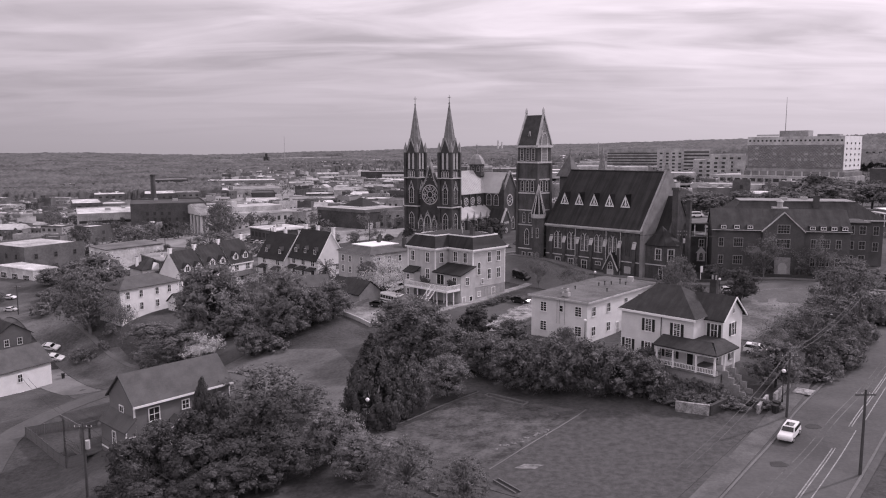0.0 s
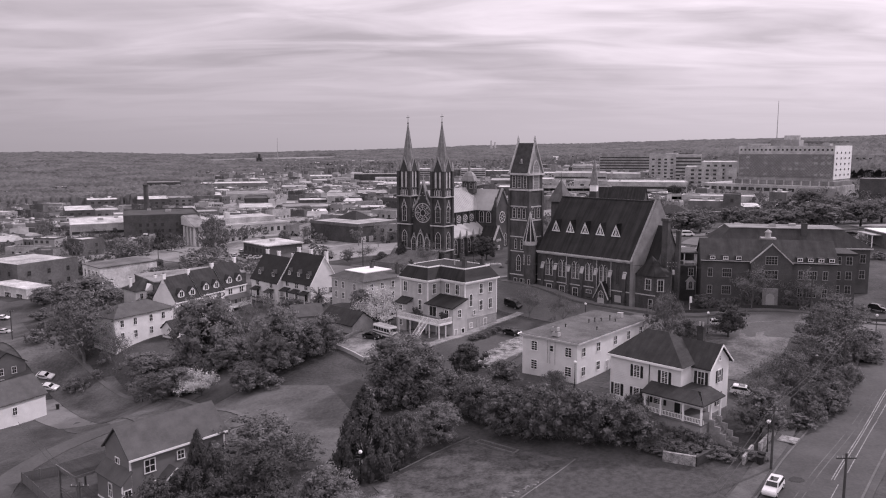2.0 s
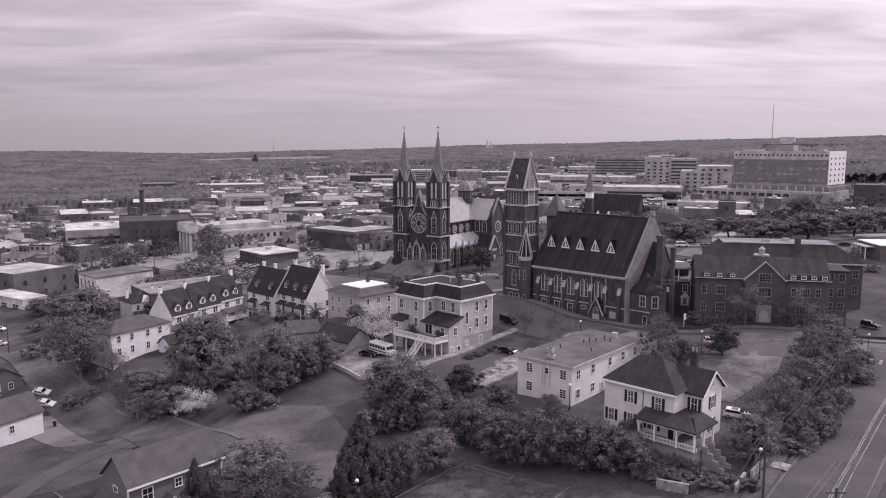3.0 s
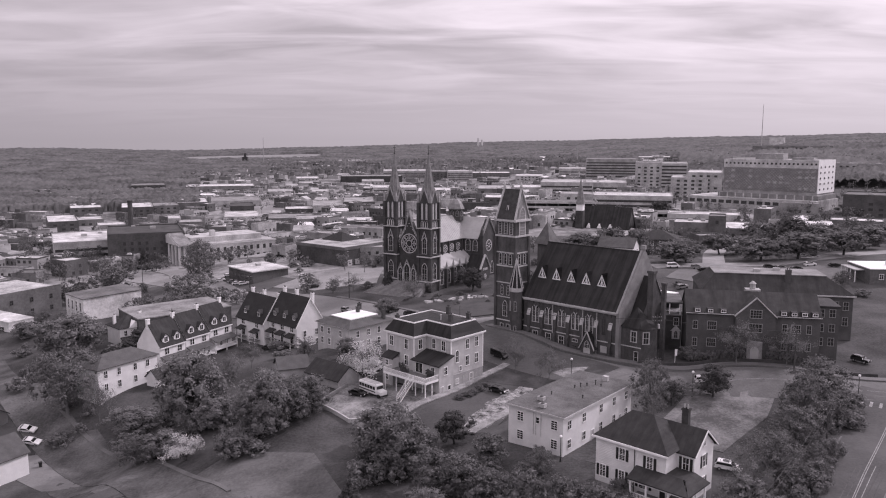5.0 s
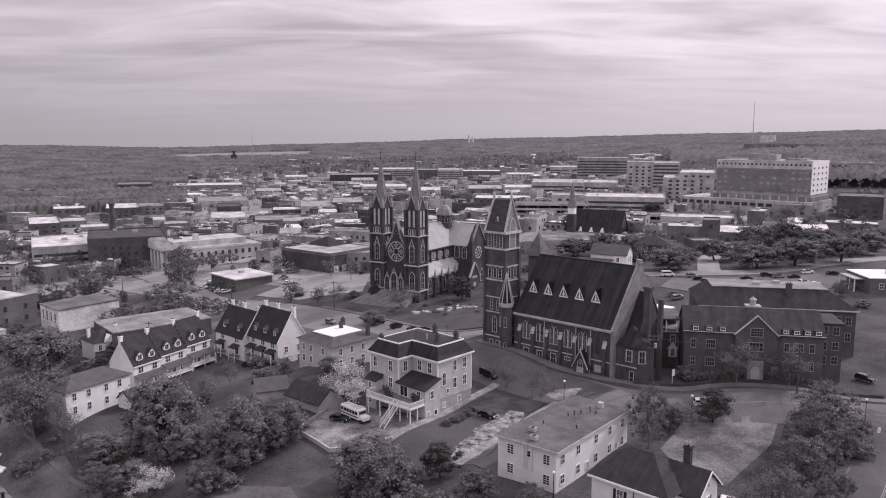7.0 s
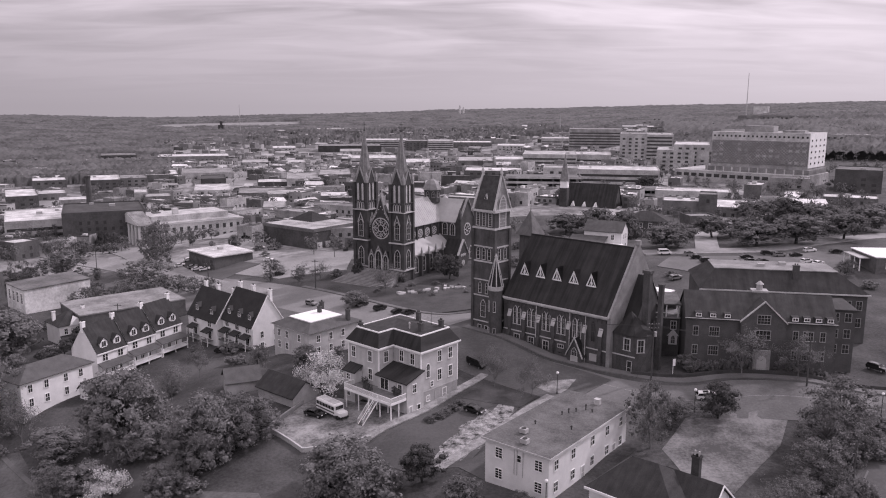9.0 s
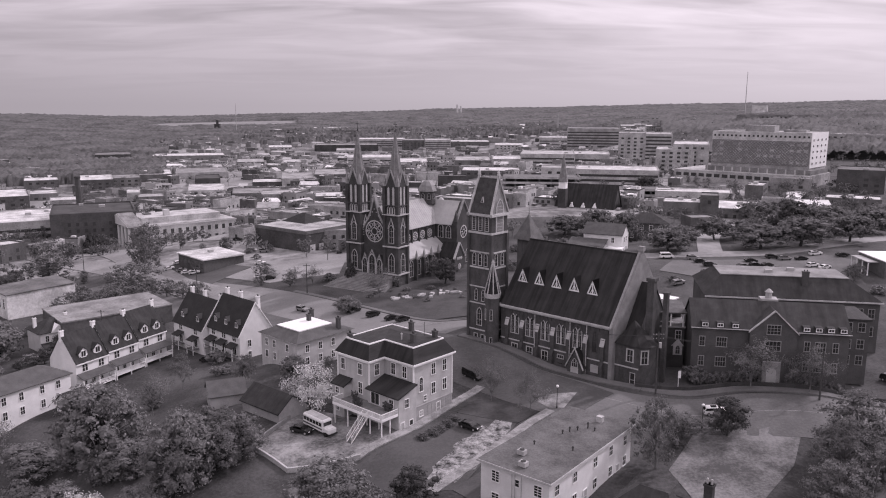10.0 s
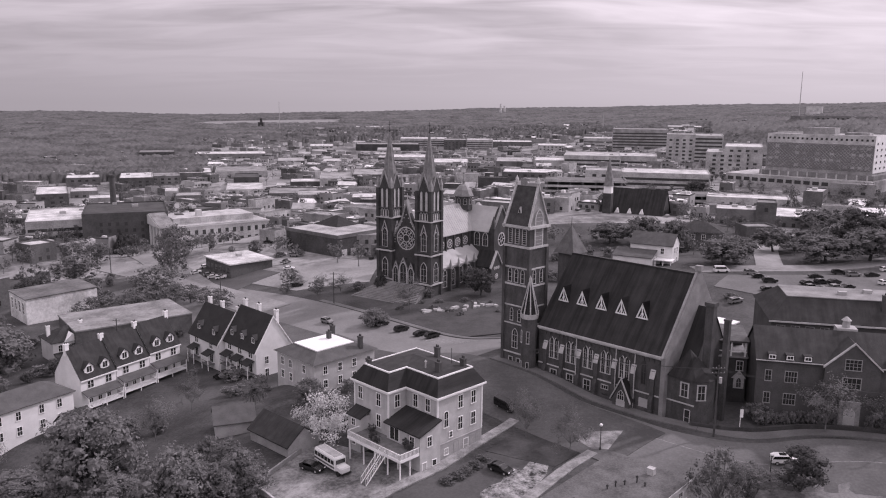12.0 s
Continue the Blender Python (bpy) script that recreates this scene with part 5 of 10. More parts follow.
# ---- long brick hall with a centre gable ----
def brick_hall():
    m = pose(82.6, 187.4, 7.5, 0, 0, -14)
    t = thing("brick_hall", m, "long dark brick hall with slate roof and pale gable coping", "hall")
    w, d, e, h = 31.5, 13.0, 11.2, 4.5
    bm = bmesh.new()
    slab_x(bm, [(0, -2), (d, -2), (d, e), (d / 2, e + h), (0, e)], -w / 2, w / 2)
    part("wall", bm, BRICK_MID, t)
    bm = bmesh.new()
    for ya in (-0.5, d + 0.5):
        sheet(bm, [(-w / 2 - 0.3, ya, e - 0.1), (w / 2 + 0.3, ya, e - 0.1), (w / 2 + 0.3, d / 2, e + h + 0.25), (-w / 2 - 0.3, d / 2, e + h + 0.25)], 0.22)
    part("roof", bm, SLATE_HALL, t, "dark slate gable roof")
    gx = 0.6
    bm = bmesh.new()
    slab(bm, [(gx - 4.7, -2), (gx + 4.7, -2), (gx + 4.7, e - 0.1), (gx, e + 4.1), (gx - 4.7, e - 0.1)], -0.9, 4)
    g = part("cross_gable", bm, BRICK_MID, t)
    bm = bmesh.new()
    for s in (-1, 1):
        sheet(bm, [(gx, -1.15, e + 4.6), (gx + s * 5.0, -1.15, e - 0.2), (gx + s * 5.0, -0.7, e - 0.2), (gx, -0.7, e + 4.6)], 0.34)
    part("gable_coping", bm, STONE_PALE, g)
    bm = bmesh.new()
    for s in (-1, 1):
        sheet(bm, [(gx, -0.7, e + 4.3), (gx + s * 4.9, -0.7, e - 0.2), (gx + s * 4.9, 4.5, e - 0.2), (gx, 4.5, e + 4.3)], 0.2)
    part("gable_roof", bm, SLATE_HALL, g)
    for xa, xb in ((-w / 2 - 0.3, gx - 5.0), (gx + 5.0, w / 2 + 0.3)):
        part("eave_board", boxes((xa, xb, -0.62, -0.5, e - 0.22, e - 0.06)), STONE_PALE, t)
    for xx in (-13.2, -10.1, -7.0, 7.2, 9.6, 12.0, 14.4):
        win(t, pose(xx, -0.35, e + 0.35), 1.0, 0.55, bars=(1, 0), edge=0.12)
        piece("dormer_cheek", shared(("dormer_cheek",), lambda b: slab_x(b, [(0, -0.2), (1.2, 0.8), (1.2, 1.0), (-0.3, 0.95), (-0.3, -0.2)], -0.75, 0.75), [SLATE_HALL]), pose(xx, -0.05, e + 0.2), t)
    for z in (2.6, 7.0):
        for xx in (-13.6, 7.6, 13.2):
            win(t, pose(xx, 0, z), 1.0, 2.0, frame=STONE_MID, edge=0.13)
        for xx in (-9.6, 10.2):
            win(t, pose(xx, 0, z), 2.0, 2.0, frame=STONE_MID, bars=(3, 1), edge=0.13)
    win(t, pose(gx, -0.9, e - 0.6), 2.6, 1.9, frame=STONE_MID, bars=(3, 2), edge=0.14)
    win(t, pose(gx, -0.9, 7.0), 3.0, 2.0, frame=STONE_MID, bars=(3, 1), edge=0.14)
    pc = part("door_case", boxes((gx - 1.8, gx + 1.8, -1.4, -0.9, -1.0, 4.6)), STONE_MID, t)
    win(t, pose(gx, -1.4, 0.2), 1.7, 3.0, "round", STONE_PALE, PAINT_GREY, bars=(1, 1), name="door")
    bm = bmesh.new()
    steps(bm, gx - 1.6, gx + 1.6, -1.4, 6, 0.18, 0.5, -0.9)
    part("entry_steps", bm, CONCRETE, t)
    bm = bmesh.new()
    box(bm, gx - 1.4, gx + 2.2, d / 2 + 0.4, d / 2 + 3.2, e + h - 2.5, e + h + 0.55)
    taper(bm, gx + 0.4, d / 2 + 1.8, e + h + 0.5, e + h + 1.9, 0.75, 0.65, 8)
    taper(bm, gx + 0.4, d / 2 + 1.8, e + h + 1.9, e + h + 2.6, 0.95, 0.2, 8)
    part("roof_vent", bm, METAL_PALE, t)
    # right-hand cross wing
    bm = boxes((w / 2, w / 2 + 6, 7, 18, -2, 12.4))
    wg = part("side_wing", bm, BRICK_MID, t)
    part("wing_roof", boxes((w / 2 + 0.02, w / 2 + 6.3, 6.7, 18.3, 12.4, 12.8)), SLATE_HALL, wg)
    for z in (2.6, 6.2, 10.0):
        for xx in (1.8, 4.4):
            win(t, pose(w / 2 + xx, 7, z), 1.3, 1.9, frame=STONE_MID, edge=0.12)
    # rear block with a mansard round a pale flat roof
    t2 = thing("rear_hall", pose(100.0, 212.4, 8.5, 0, 0, -13), "brick rear hall with dark slate mansard and pale flat roof", "hall")
    part("wall", boxes((-20, 20, -0.5, 22, -2, 10.6)), BRICK_MID, t2)
    bm = bmesh.new()
    lo = [bm.verts.new(p) for p in ((-20.5, -1.0, 10.6), (20.5, -1.0, 10.6), (20.5, 22.5, 10.6), (-20.5, 22.5, 10.6))]
    hi = [bm.verts.new(p) for p in ((-16.2, 4.0, 15.2), (13.8, 4.0, 15.2), (13.8, 15, 15.2), (-16.2, 15, 15.2))]
    for i in range(4):
        bm.faces.new((lo[i], lo[(i + 1) % 4], hi[(i + 1) % 4], hi[i]))
    bm.faces.new(lo[::-1])
    bm.faces.new(hi)
    part("mansard_roof", bm, SLATE_HALL, t2)
    part("flat_roof", boxes((-16.4, 14.0, 3.8, 15.2, 15.15, 15.35)), ROOF_PALE, t2, "pale flat roof inside the mansard")
    part("eave_board", boxes((-20.6, 20.6, -1.15, -1.0, 10.3, 10.65)), STONE_PALE, t2)
    for xx in (-18, -15, -12, -9, -6):
        win(t2, pose(xx, -0.5, 8.3), 1.6, 1.2, frame=STONE_MID, edge=0.12)
    for z in (2.2, 6.6):
        for xx in (15.6, 18.2):
            win(t2, pose(xx, -0.5, z), 1.3, 2.2, frame=STONE_MID, edge=0.12)
    for xx, yy in ((-4, 8), (2, 11)):
        part("roof_unit", boxes((xx - 0.9, xx + 0.9, yy - 0.6, yy + 0.6, 15.3, 16.1)), METAL_PALE, t2)
    chimney(t2, 3.4, 2.4, 11, 17.0, 1.5, 1.0)
    # link between church and hall, set back, with an open gallery on top
    t3 = thing("brick_link", pose(69.2, 206.2, 7.0, 0, 0, -14), "set-back dark brick link with gothic niche and open gallery", "building")
    part("wall", boxes((-9.8, 1.3, -6, 6, -2, 8.6)), BRICK_DARK, t3)
    part("gallery_floor", boxes((-10.0, 1.5, -6.2, 6.2, 8.6, 8.9)), STONE_MID, t3)
    part("gallery_back", boxes((-9.8, 1.3, 2.0, 6, 8.9, 11.9)), BRICK_MID, t3)
    for xx in (-9.6, -7.0, -4.4, -1.8, 0.9):
        part("gallery_post", boxes((xx - 0.14, xx + 0.14, -6.0, -5.72, 8.9, 11.9)), PAINT_WHITE, t3)
    part("gallery_rail", boxes((-9.7, 1.2, -5.95, -5.85, 9.8, 9.95)), PAINT_WHITE, t3)
    part("roof", boxes((-10.1, 1.6, -6.4, 6.2, 11.9, 12.2)), ROOF_GREY, t3)
    win(t3, pose(0.0, -6, 6.0), 1.1, 1.9, frame=STONE_PALE, edge=0.16)
    bm = bmesh.new()
    slab(bm, [(-1.0, 2.2), (1.0, 2.2), (1.0, 4.4), (1.4, 4.3), (0, 6.0), (-1.4, 4.3), (-1.0, 4.4)], -6.25, -6.0)
    part("niche", bm, STONE_PALE, t3)
    win(t3, pose(0, -6.26, 2.5), 0.9, 2.0, "pointed", STONE_PALE, BRICK_MID, edge=0.1)
    t4 = thing("white_roof_annexe", pose(69, 214, 8, 0, 0, -45), "low annexe with bright white roof behind the church", "building")
    part("wall", boxes((-7, 0.5, -4, 6, -2, 10)), BRICK_MID, t4)
    part("roof", boxes((-7.3, 0.8, -4.3, 6.3, 10, 10.3)), ROOF_WHITE, t4)


SLATE_HALL = streaked(mat("hall slate", 0.036, 0.85, 0.25, 0.4, 6, 0.3), 0.7, 0.08, 0.25)
brick_hall()


# ---- pale row houses with dormers ----
def dormer(parent, x, y, z, w=2.3, h=2.6, depth=3.1, wall=None, roof=None):
    bm = bmesh.new()
    slab(bm, [(-w / 2, 0), (w / 2, 0), (w / 2, h * 0.62), (0, h), (-w / 2, h * 0.62)], 0, depth)
    bmesh.ops.translate(bm, vec=(x, y, z), verts=bm.verts)
    dm = part("dormer", bm, wall or PAINT_WHITE, parent, "white gabled roof dormer")
    bm = bmesh.new()
    for s in (-1, 1):
        sheet(bm, [(x, y - 0.25, z + h + 0.16), (x + s * (w / 2 + 0.28), y - 0.25, z + h * 0.52), (x + s * (w / 2 + 0.28), y + depth, z + h * 0.52), (x, y + depth, z + h + 0.16)], 0.12)
    part("dormer_roof", bm, roof or SHINGLE, dm)
    win(parent, pose(x, y, z + 0.25), w * 0.55, h * 0.55, "flat", bars=(1, 0), edge=0.1)
    return dm


def row_unit(x, y, z, rot, w, group):
    """One unit: x along the front, front at y = 0, base at z = 0."""
    t = thing("row_house", pose(x, y, z, 0, 0, rot), "pale three-storey row house with dark roof, dormers and porch", "house", group)
    d, e, h = 9.6, 8.6, 6.6
    bm = bmesh.new()
    slab_x(bm, [(0, -3), (d, -3), (d, e), (d / 2, e + h), (0, e)], 0.02, w - 0.02)
    part("wall", bm, CLAP_WHITE, t)
    bm = bmesh.new()
    for ya in (-0.4, d + 0.4):
        sheet(bm, [(-0.1, ya, e - 0.3), (w + 0.1, ya, e - 0.3), (w + 0.1, d / 2, e + h + 0.2), (-0.1, d / 2, e + h + 0.2)], 0.2)
    part("roof", bm, SHINGLE, t, "dark shingled roof")
    part("eave_board", boxes((-0.1, w + 0.1, -0.48, -0.38, e - 0.6, e - 0.3)), PAINT_WHITE, t)
    for xx in (w * 0.3, w * 0.74):
        dormer(t, xx, 0.55, e + 0.75)
    for xx in (w * 0.27, w * 0.77):
        for k in (-0.42, 0.42):
            win(t, pose(xx + k, 0, e - 2.6), 0.7, 1.7, edge=0.09, bars=(0, 1))
    for xx in (w * 0.25, w * 0.5, w * 0.75):
        win(t, pose(xx, 0, e - 6.2), 1.0, 2.0, edge=0.09)
    # balcony porch with a dark roof
    bm = bmesh.new()
    sheet(bm, [(0.1, -2.6, e - 3.9), (w - 0.1, -2.6, e - 3.9), (w - 0.1, -0.02, e - 2.9), (0.1, -0.02, e - 2.9)], 0.16)
    pr = part("porch_roof", bm, SHINGLE_MID, t)
    fl = part("balcony", boxes((0.1, w - 0.1, -2.5, -0.02, e - 6.6, e - 6.35)), PAINT_WHITE, t)
    part("balcony_rail", boxes((0.1, w - 0.1, -2.5, -2.42, e - 5.4, e - 5.3), (0.1, w - 0.1, -2.5, -2.42, e - 6.2, e - 6.1)), PAINT_WHITE, fl)
    for i in range(int(w / 0.35)):
        piece("baluster", shared(("row_baluster",), lambda b: box(b, -0.04, 0.04, -0.04, 0.04, 0, 0.9), [PAINT_WHITE]), pose(0.3 + i * 0.35, -2.46, e - 6.3), fl)
    for xx in (0.2, w / 2, w - 0.2):
        part("post", boxes((xx - 0.09, xx + 0.09, -2.5, -2.32, -3, e - 3.85)), PAINT_WHITE, fl)
    return t


a60 = radians(60)
for k, (s0, w, dz) in enumerate(((0, 9.6, 0), (9.7, 9.6, 0.6), (19.4, 9.6, 1.2))):
    px, py = -76.2 + s0 * math.cos(a60), 220.2 + s0 * math.sin(a60)
    rh = row_unit(px, py, -6.3 + dz, 60, w, "row houses")
    chimney(rh, 9.5, 4.8, 13.5, 16.6, 1.0, 0.8, PAINT_WHITE)
    if k == 0:
        chimney(rh, 0.3, 4.8, 13.5, 16.4, 1.0, 0.8, PAINT_WHITE)


def town_house(u0, u1, v0, z0, e, h, n, group):
    x, y = uv(u0, v0)
    w, d = u1 - u0, 10.5
    t = thing("town_house", pose(x, y, z0, 0, 0, -45), "white gabled town house with dark roof, dormers and balconies", "house", group)
    bm = bmesh.new()
    slab_x(bm, [(0, -2), (d, -2), (d, e), (d / 2, e + h), (0, e)], 0, w)
    part("wall", bm, CLAP_WHITE, t)
    bm = bmesh.new()
    for ya in (-0.45, d + 0.45):
        sheet(bm, [(-0.2, ya, e - 0.55), (w + 0.2, ya, e - 0.55), (w + 0.2, d / 2, e + h + 0.2), (-0.2, d / 2, e + h + 0.2)], 0.2)
    part("roof", bm, SHINGLE_DARK, t, "dark shingled gable roof")
    bm = bmesh.new()
    for ya in (-0.5, d + 0.5):
        sheet(bm, [(w + 0.15, ya, e - 0.6), (w + 0.32, ya, e - 0.6), (w + 0.32, d / 2, e + h + 0.22), (w + 0.15, d / 2, e + h + 0.22)], 0.4)
    part("rake_board", bm, PAINT_WHITE, t)
    for i in range(n):
        xx = w * (i + 0.5) / n
        dormer(t, xx, 0.9, e + 1.2, 1.9, 2.2, 2.8, wall=SHINGLE_MID, roof=SHINGLE_MID)
        for k in (-0.45, 0.45):
            win(t, pose(xx + k, 0, e - 2.3), 0.75, 1.8, edge=0.08, bars=(0, 1))
        bm = bmesh.new()
        sheet(bm, [(xx - 1.8, -2.2, e - 3.6), (xx + 1.8, -2.2, e - 3.6), (xx + 1.8, -0.02, e - 2.7), (xx - 1.8, -0.02, e - 2.7)], 0.15)
        part("awning_roof", bm, SHINGLE_DARK, t)
        bl = part("balcony", boxes((xx - 1.7, xx + 1.7, -2.1, -0.02, e - 6.3, e - 6.1)), WOOD, t)
        part("balcony_rail", boxes((xx - 1.7, xx + 1.7, -2.1, -2.02, e - 5.2, e - 5.1), (xx - 1.7, xx + 1.7, -2.1, -2.02, e - 5.9, e - 5.8)), WOOD, bl)
        for q in (-1.65, 1.65):
            part("post", boxes((xx + q - 0.08, xx + q + 0.08, -2.1, -1.94, -2, e - 3.6)), PAINT_WHITE, bl)
        win(t, pose(xx, 0, e - 6.0), 1.6, 2.2, bars=(1, 0), edge=0.08, name="glass_door")
    for s in (0.02, 0.45, 0.98):
        chimney(t, w * s, d / 2 + 1.2, e + h - 2, e + h + 1.5, 1.0, 0.8, PAINT_WHITE)
    for z in (1.2, 4.4):
        for k in (3.0, 7.5):
            win(t, pose(w, k, z, 0, 0, 90), 1.0, 1.8)
    return t


SHINGLE_DARK = mat("black shingles", 0.025, 0.85, 0.25, 0.5, 7, 0.4)
town_house(-208.2, -192.9, 138.0, -3.2, 8.2, 8.0, 3, "town houses")
town_house(-224.5, -208.6, 136.4, -4.4, 8.2, 7.2, 2, "town houses")


# ---- other houses round about ----
def simple_house(name, label, x, y, z, rot, w, d, e, h, wall, roof, kind="hip", rows=((1.0,), (-2, 2), (-2, 2)), size=(1.0, 1.7), over=0.5):
    """A plain house with its base at z; windows at the heights and offsets given for front and right side."""
    t = thing(name, pose(x, y, z, 0, 0, rot), label, "house")
    bm = bmesh.new()
    if kind == "gable":
        gable_wall(bm, w, d, -3, e, h)
    else:
        box(bm, -w / 2, w / 2, -d / 2, d / 2, -3, e)
    part("wall", bm, wall, t)
    bm = bmesh.new()
    if kind == "gable":
        gable_roof(bm, w, d, e + 0.2, h, over)
    elif kind == "hip":
        hip(bm, w, d, e + 0.05, h, over)
    else:
        box(bm, -w / 2 - 0.2, w / 2 + 0.2, -d / 2 - 0.2, d / 2 + 0.2, e, e + h)
    part("roof", bm, roof, t)
    part("eave_board", boxes((-w / 2 - 0.1, w / 2 + 0.1, -d / 2 - 0.1, -d / 2, e - 0.3, e - 0.05)), PAINT_WHITE, t)
    for zz in rows[0]:
        for xx in rows[1]:
            win(t, face("f", w, d) @ pose(xx, 0, zz), *size)
        for yy in rows[2]:
            win(t, face("r", w, d) @ pose(yy, 0, zz), *size)
    return t


# stucco house with the bright flat roof top
cx, cy = uv(-170.7, 143.2)
h1 = simple_house("stucco_villa", "two-storey pale stucco villa with bright white flat roof top", cx, cy, 3.0, -45, 14.4, 17.0, 6.6, 0.1, STUCCO, SHINGLE_MID, "flat", ((0.8, 3.9), (-5, -1.8, 3.4), (-5.5, -1.5, 2.5)), (1.0, 1.7))
bm = bmesh.new()
lo = [bm.verts.new(p) for p in ((-7.9, -9.2, 6.7), (7.9, -9.2, 6.7), (7.9, 9.2, 6.7), (-7.9, 9.2, 6.7))]
hi = [bm.verts.new(p) for p in ((-4.4, -5.6, 8.4), (4.4, -5.6, 8.4), (4.4, 4.5, 8.4), (-4.4, 4.5, 8.4))]
for i in range(4):
    bm.faces.new((lo[i], lo[(i + 1) % 4], hi[(i + 1) % 4], hi[i]))
bm.faces.new(hi)
bm.faces.new(lo[::-1])
part("roof_slope", bm, SHINGLE_MID, h1)
part("roof_top", boxes((-4.5, 4.5, -5.7, 4.6, 8.35, 8.55)), ROOF_WHITE, h1, "bright white roof membrane")
for px, py, hh in ((-1.5, 2.0, 10.2), (6.4, 5.0, 10.2), (-5.5, 6.0, 10.0)):
    chimney(h1, px, py, 7, hh, 1.0, 0.8)

simple_house("clapboard_house", "pale two-storey clapboard house with low hipped roof", -83.8, 208.5, -4.8, 57, 18.5, 9.5, 7.0, 2.6, CLAP_WHITE, SHINGLE_MID, "hip", ((1.0, 4.4), (-7, -3, 2, 6), ()), (1.0, 1.8))
cx, cy = -72.5, 209
simple_house("garden_shed", "small white shed with dark gable roof", cx, cy, -5.0, 57, 5.5, 4.5, 2.7, 1.9, CLAP_WHITE, SHINGLE, "gable", ((0.8,), (1,), ()), (0.9, 1.1))
hb = simple_house("pediment_house", "pale two-storey house with hipped roof and white pediment", -104, 270, -10.0, 45, 11, 10, 7.4, 3.2, CLAP_WHITE, SHINGLE, "hip", ((1.0, 4.6), (-3.5, 0, 3.5), (-2, 2)), (1.0, 1.8))
bm = bmesh.new()
slab(bm, [(-2.6, 7.2), (2.6, 7.2), (0, 9.4)], -5.6, -2)
pd = part("pediment", bm, PAINT_WHITE, hb)
bm = bmesh.new()
sheet(bm, [(-5.5, -8.2, 3.4), (5.5, -8.2, 3.4), (5.5, -5.02, 4.3), (-5.5, -5.02, 4.3)], 0.2)
part("porch_roof", bm, SHINGLE, hb)
for k in (-5.2, -1.8, 1.8, 5.2):
    part("column", boxes((k - 0.15, k + 0.15, -8.1, -7.8, -2, 3.4)), PAINT_WHITE, hb)
for px in (-4.6, 4.6):
    chimney(hb, px, 1, 8, 11.2, 0.9, 0.8, PAINT_WHITE)

# white house at the edge and its gabled neighbour
g0 = simple_house("clapboard_cottage", "white clapboard house with grey shingle roof beside the drive", -100.4, 168.9, -17.6, 60, 18, 9.5, 7.8, 3.6, CLAP_WHITE, SHINGLE_MID, "gable", ((0.4, 4.6), (-4.5, 1.5), (-2,)), (1.0, 1.7))
simple_house("gabled_cottage", "grey gabled cottage with white trim and paired windows", -114.0, 195.0, -14.2, -38, 9, 9, 6.0, 3.0, CLAP_GREY, SHINGLE, "gable", ((0.6, 3.4), (-2, 2), (-1.6, 1.6)), (1.0, 1.6))

# grey house in the foreground with porch wing
bn = thing("grey_house", pose(-41.1, 111.78, -3.6, 0, 0, 48), "grey clapboard house with shingled gable roof and white trim", "house")
bw, bd, be, bh = 15.2, 7.6, 7.2, 3.4
bm = bmesh.new()
gable_wall(bm, bw, bd, -3, be, bh)
part("wall", bm, CLAP_GREY, bn)
bm = bmesh.new()
gable_roof(bm, bw, bd, be + 0.2, bh, 0.5)
part("roof", bm, SHINGLE_MID, bn, "weathered shingle gable roof")
part("eave_board", boxes((-bw / 2 - 0.4, bw / 2 + 0.4, -bd / 2 - 0.6, -bd / 2 - 0.48, be - 0.55, be - 0.25)), PAINT_WHITE, bn)
for xx in (-bw / 2, bw / 2):
    part("corner_board", boxes((xx - 0.12, xx + 0.12, -bd / 2 - 0.06, -bd / 2 + 0.1, -3, be - 0.3)), PAINT_WHITE, bn)
win(bn, pose(-4.7, -bd / 2, 4.2), 1.5, 1.8, bars=(1, 1))
win(bn, pose(0.2, -bd / 2, 4.7), 1.0, 1.2, bars=(1, 1))
win(bn, pose(-4.6, -bd / 2, 0.4), 1.1, 2.1, bars=(0, 1), name="door")
win(bn, face("l", bw, bd) @ pose(0, 0, 4.4), 1.1, 1.7)
bm = bmesh.new()
for s in (-1, 1):
    sheet(bm, [(-1.7, -bd / 2 - 2.2, 4.4), (-1.7 + s * 1.9, -bd / 2 - 2.2, 2.9), (-1.7 + s * 1.9, -bd / 2 - 0.02, 2.9), (-1.7, -bd / 2 - 0.02, 4.4)], 0.16)
hd = part("door_hood", bm, SHINGLE_MID, bn)
bm = bmesh.new()
for s in (-1, 1):
    sheet(bm, [(-1.7, -bd / 2 - 2.35, 4.45), (-1.7 + s * 2.0, -bd / 2 - 2.35, 2.9), (-1.7 + s * 2.0, -bd / 2 - 2.2, 2.9), (-1.7, -bd / 2 - 2.2, 4.45)], 0.22)
part("hood_trim", bm, PAINT_WHITE, hd)
for k in (-3.5, 0.1):
    part("hood_post", boxes((k - 0.08, k + 0.08, -bd / 2 - 2.2, -bd / 2 - 2.04, -3, 2.95)), PAINT_WHITE, hd)
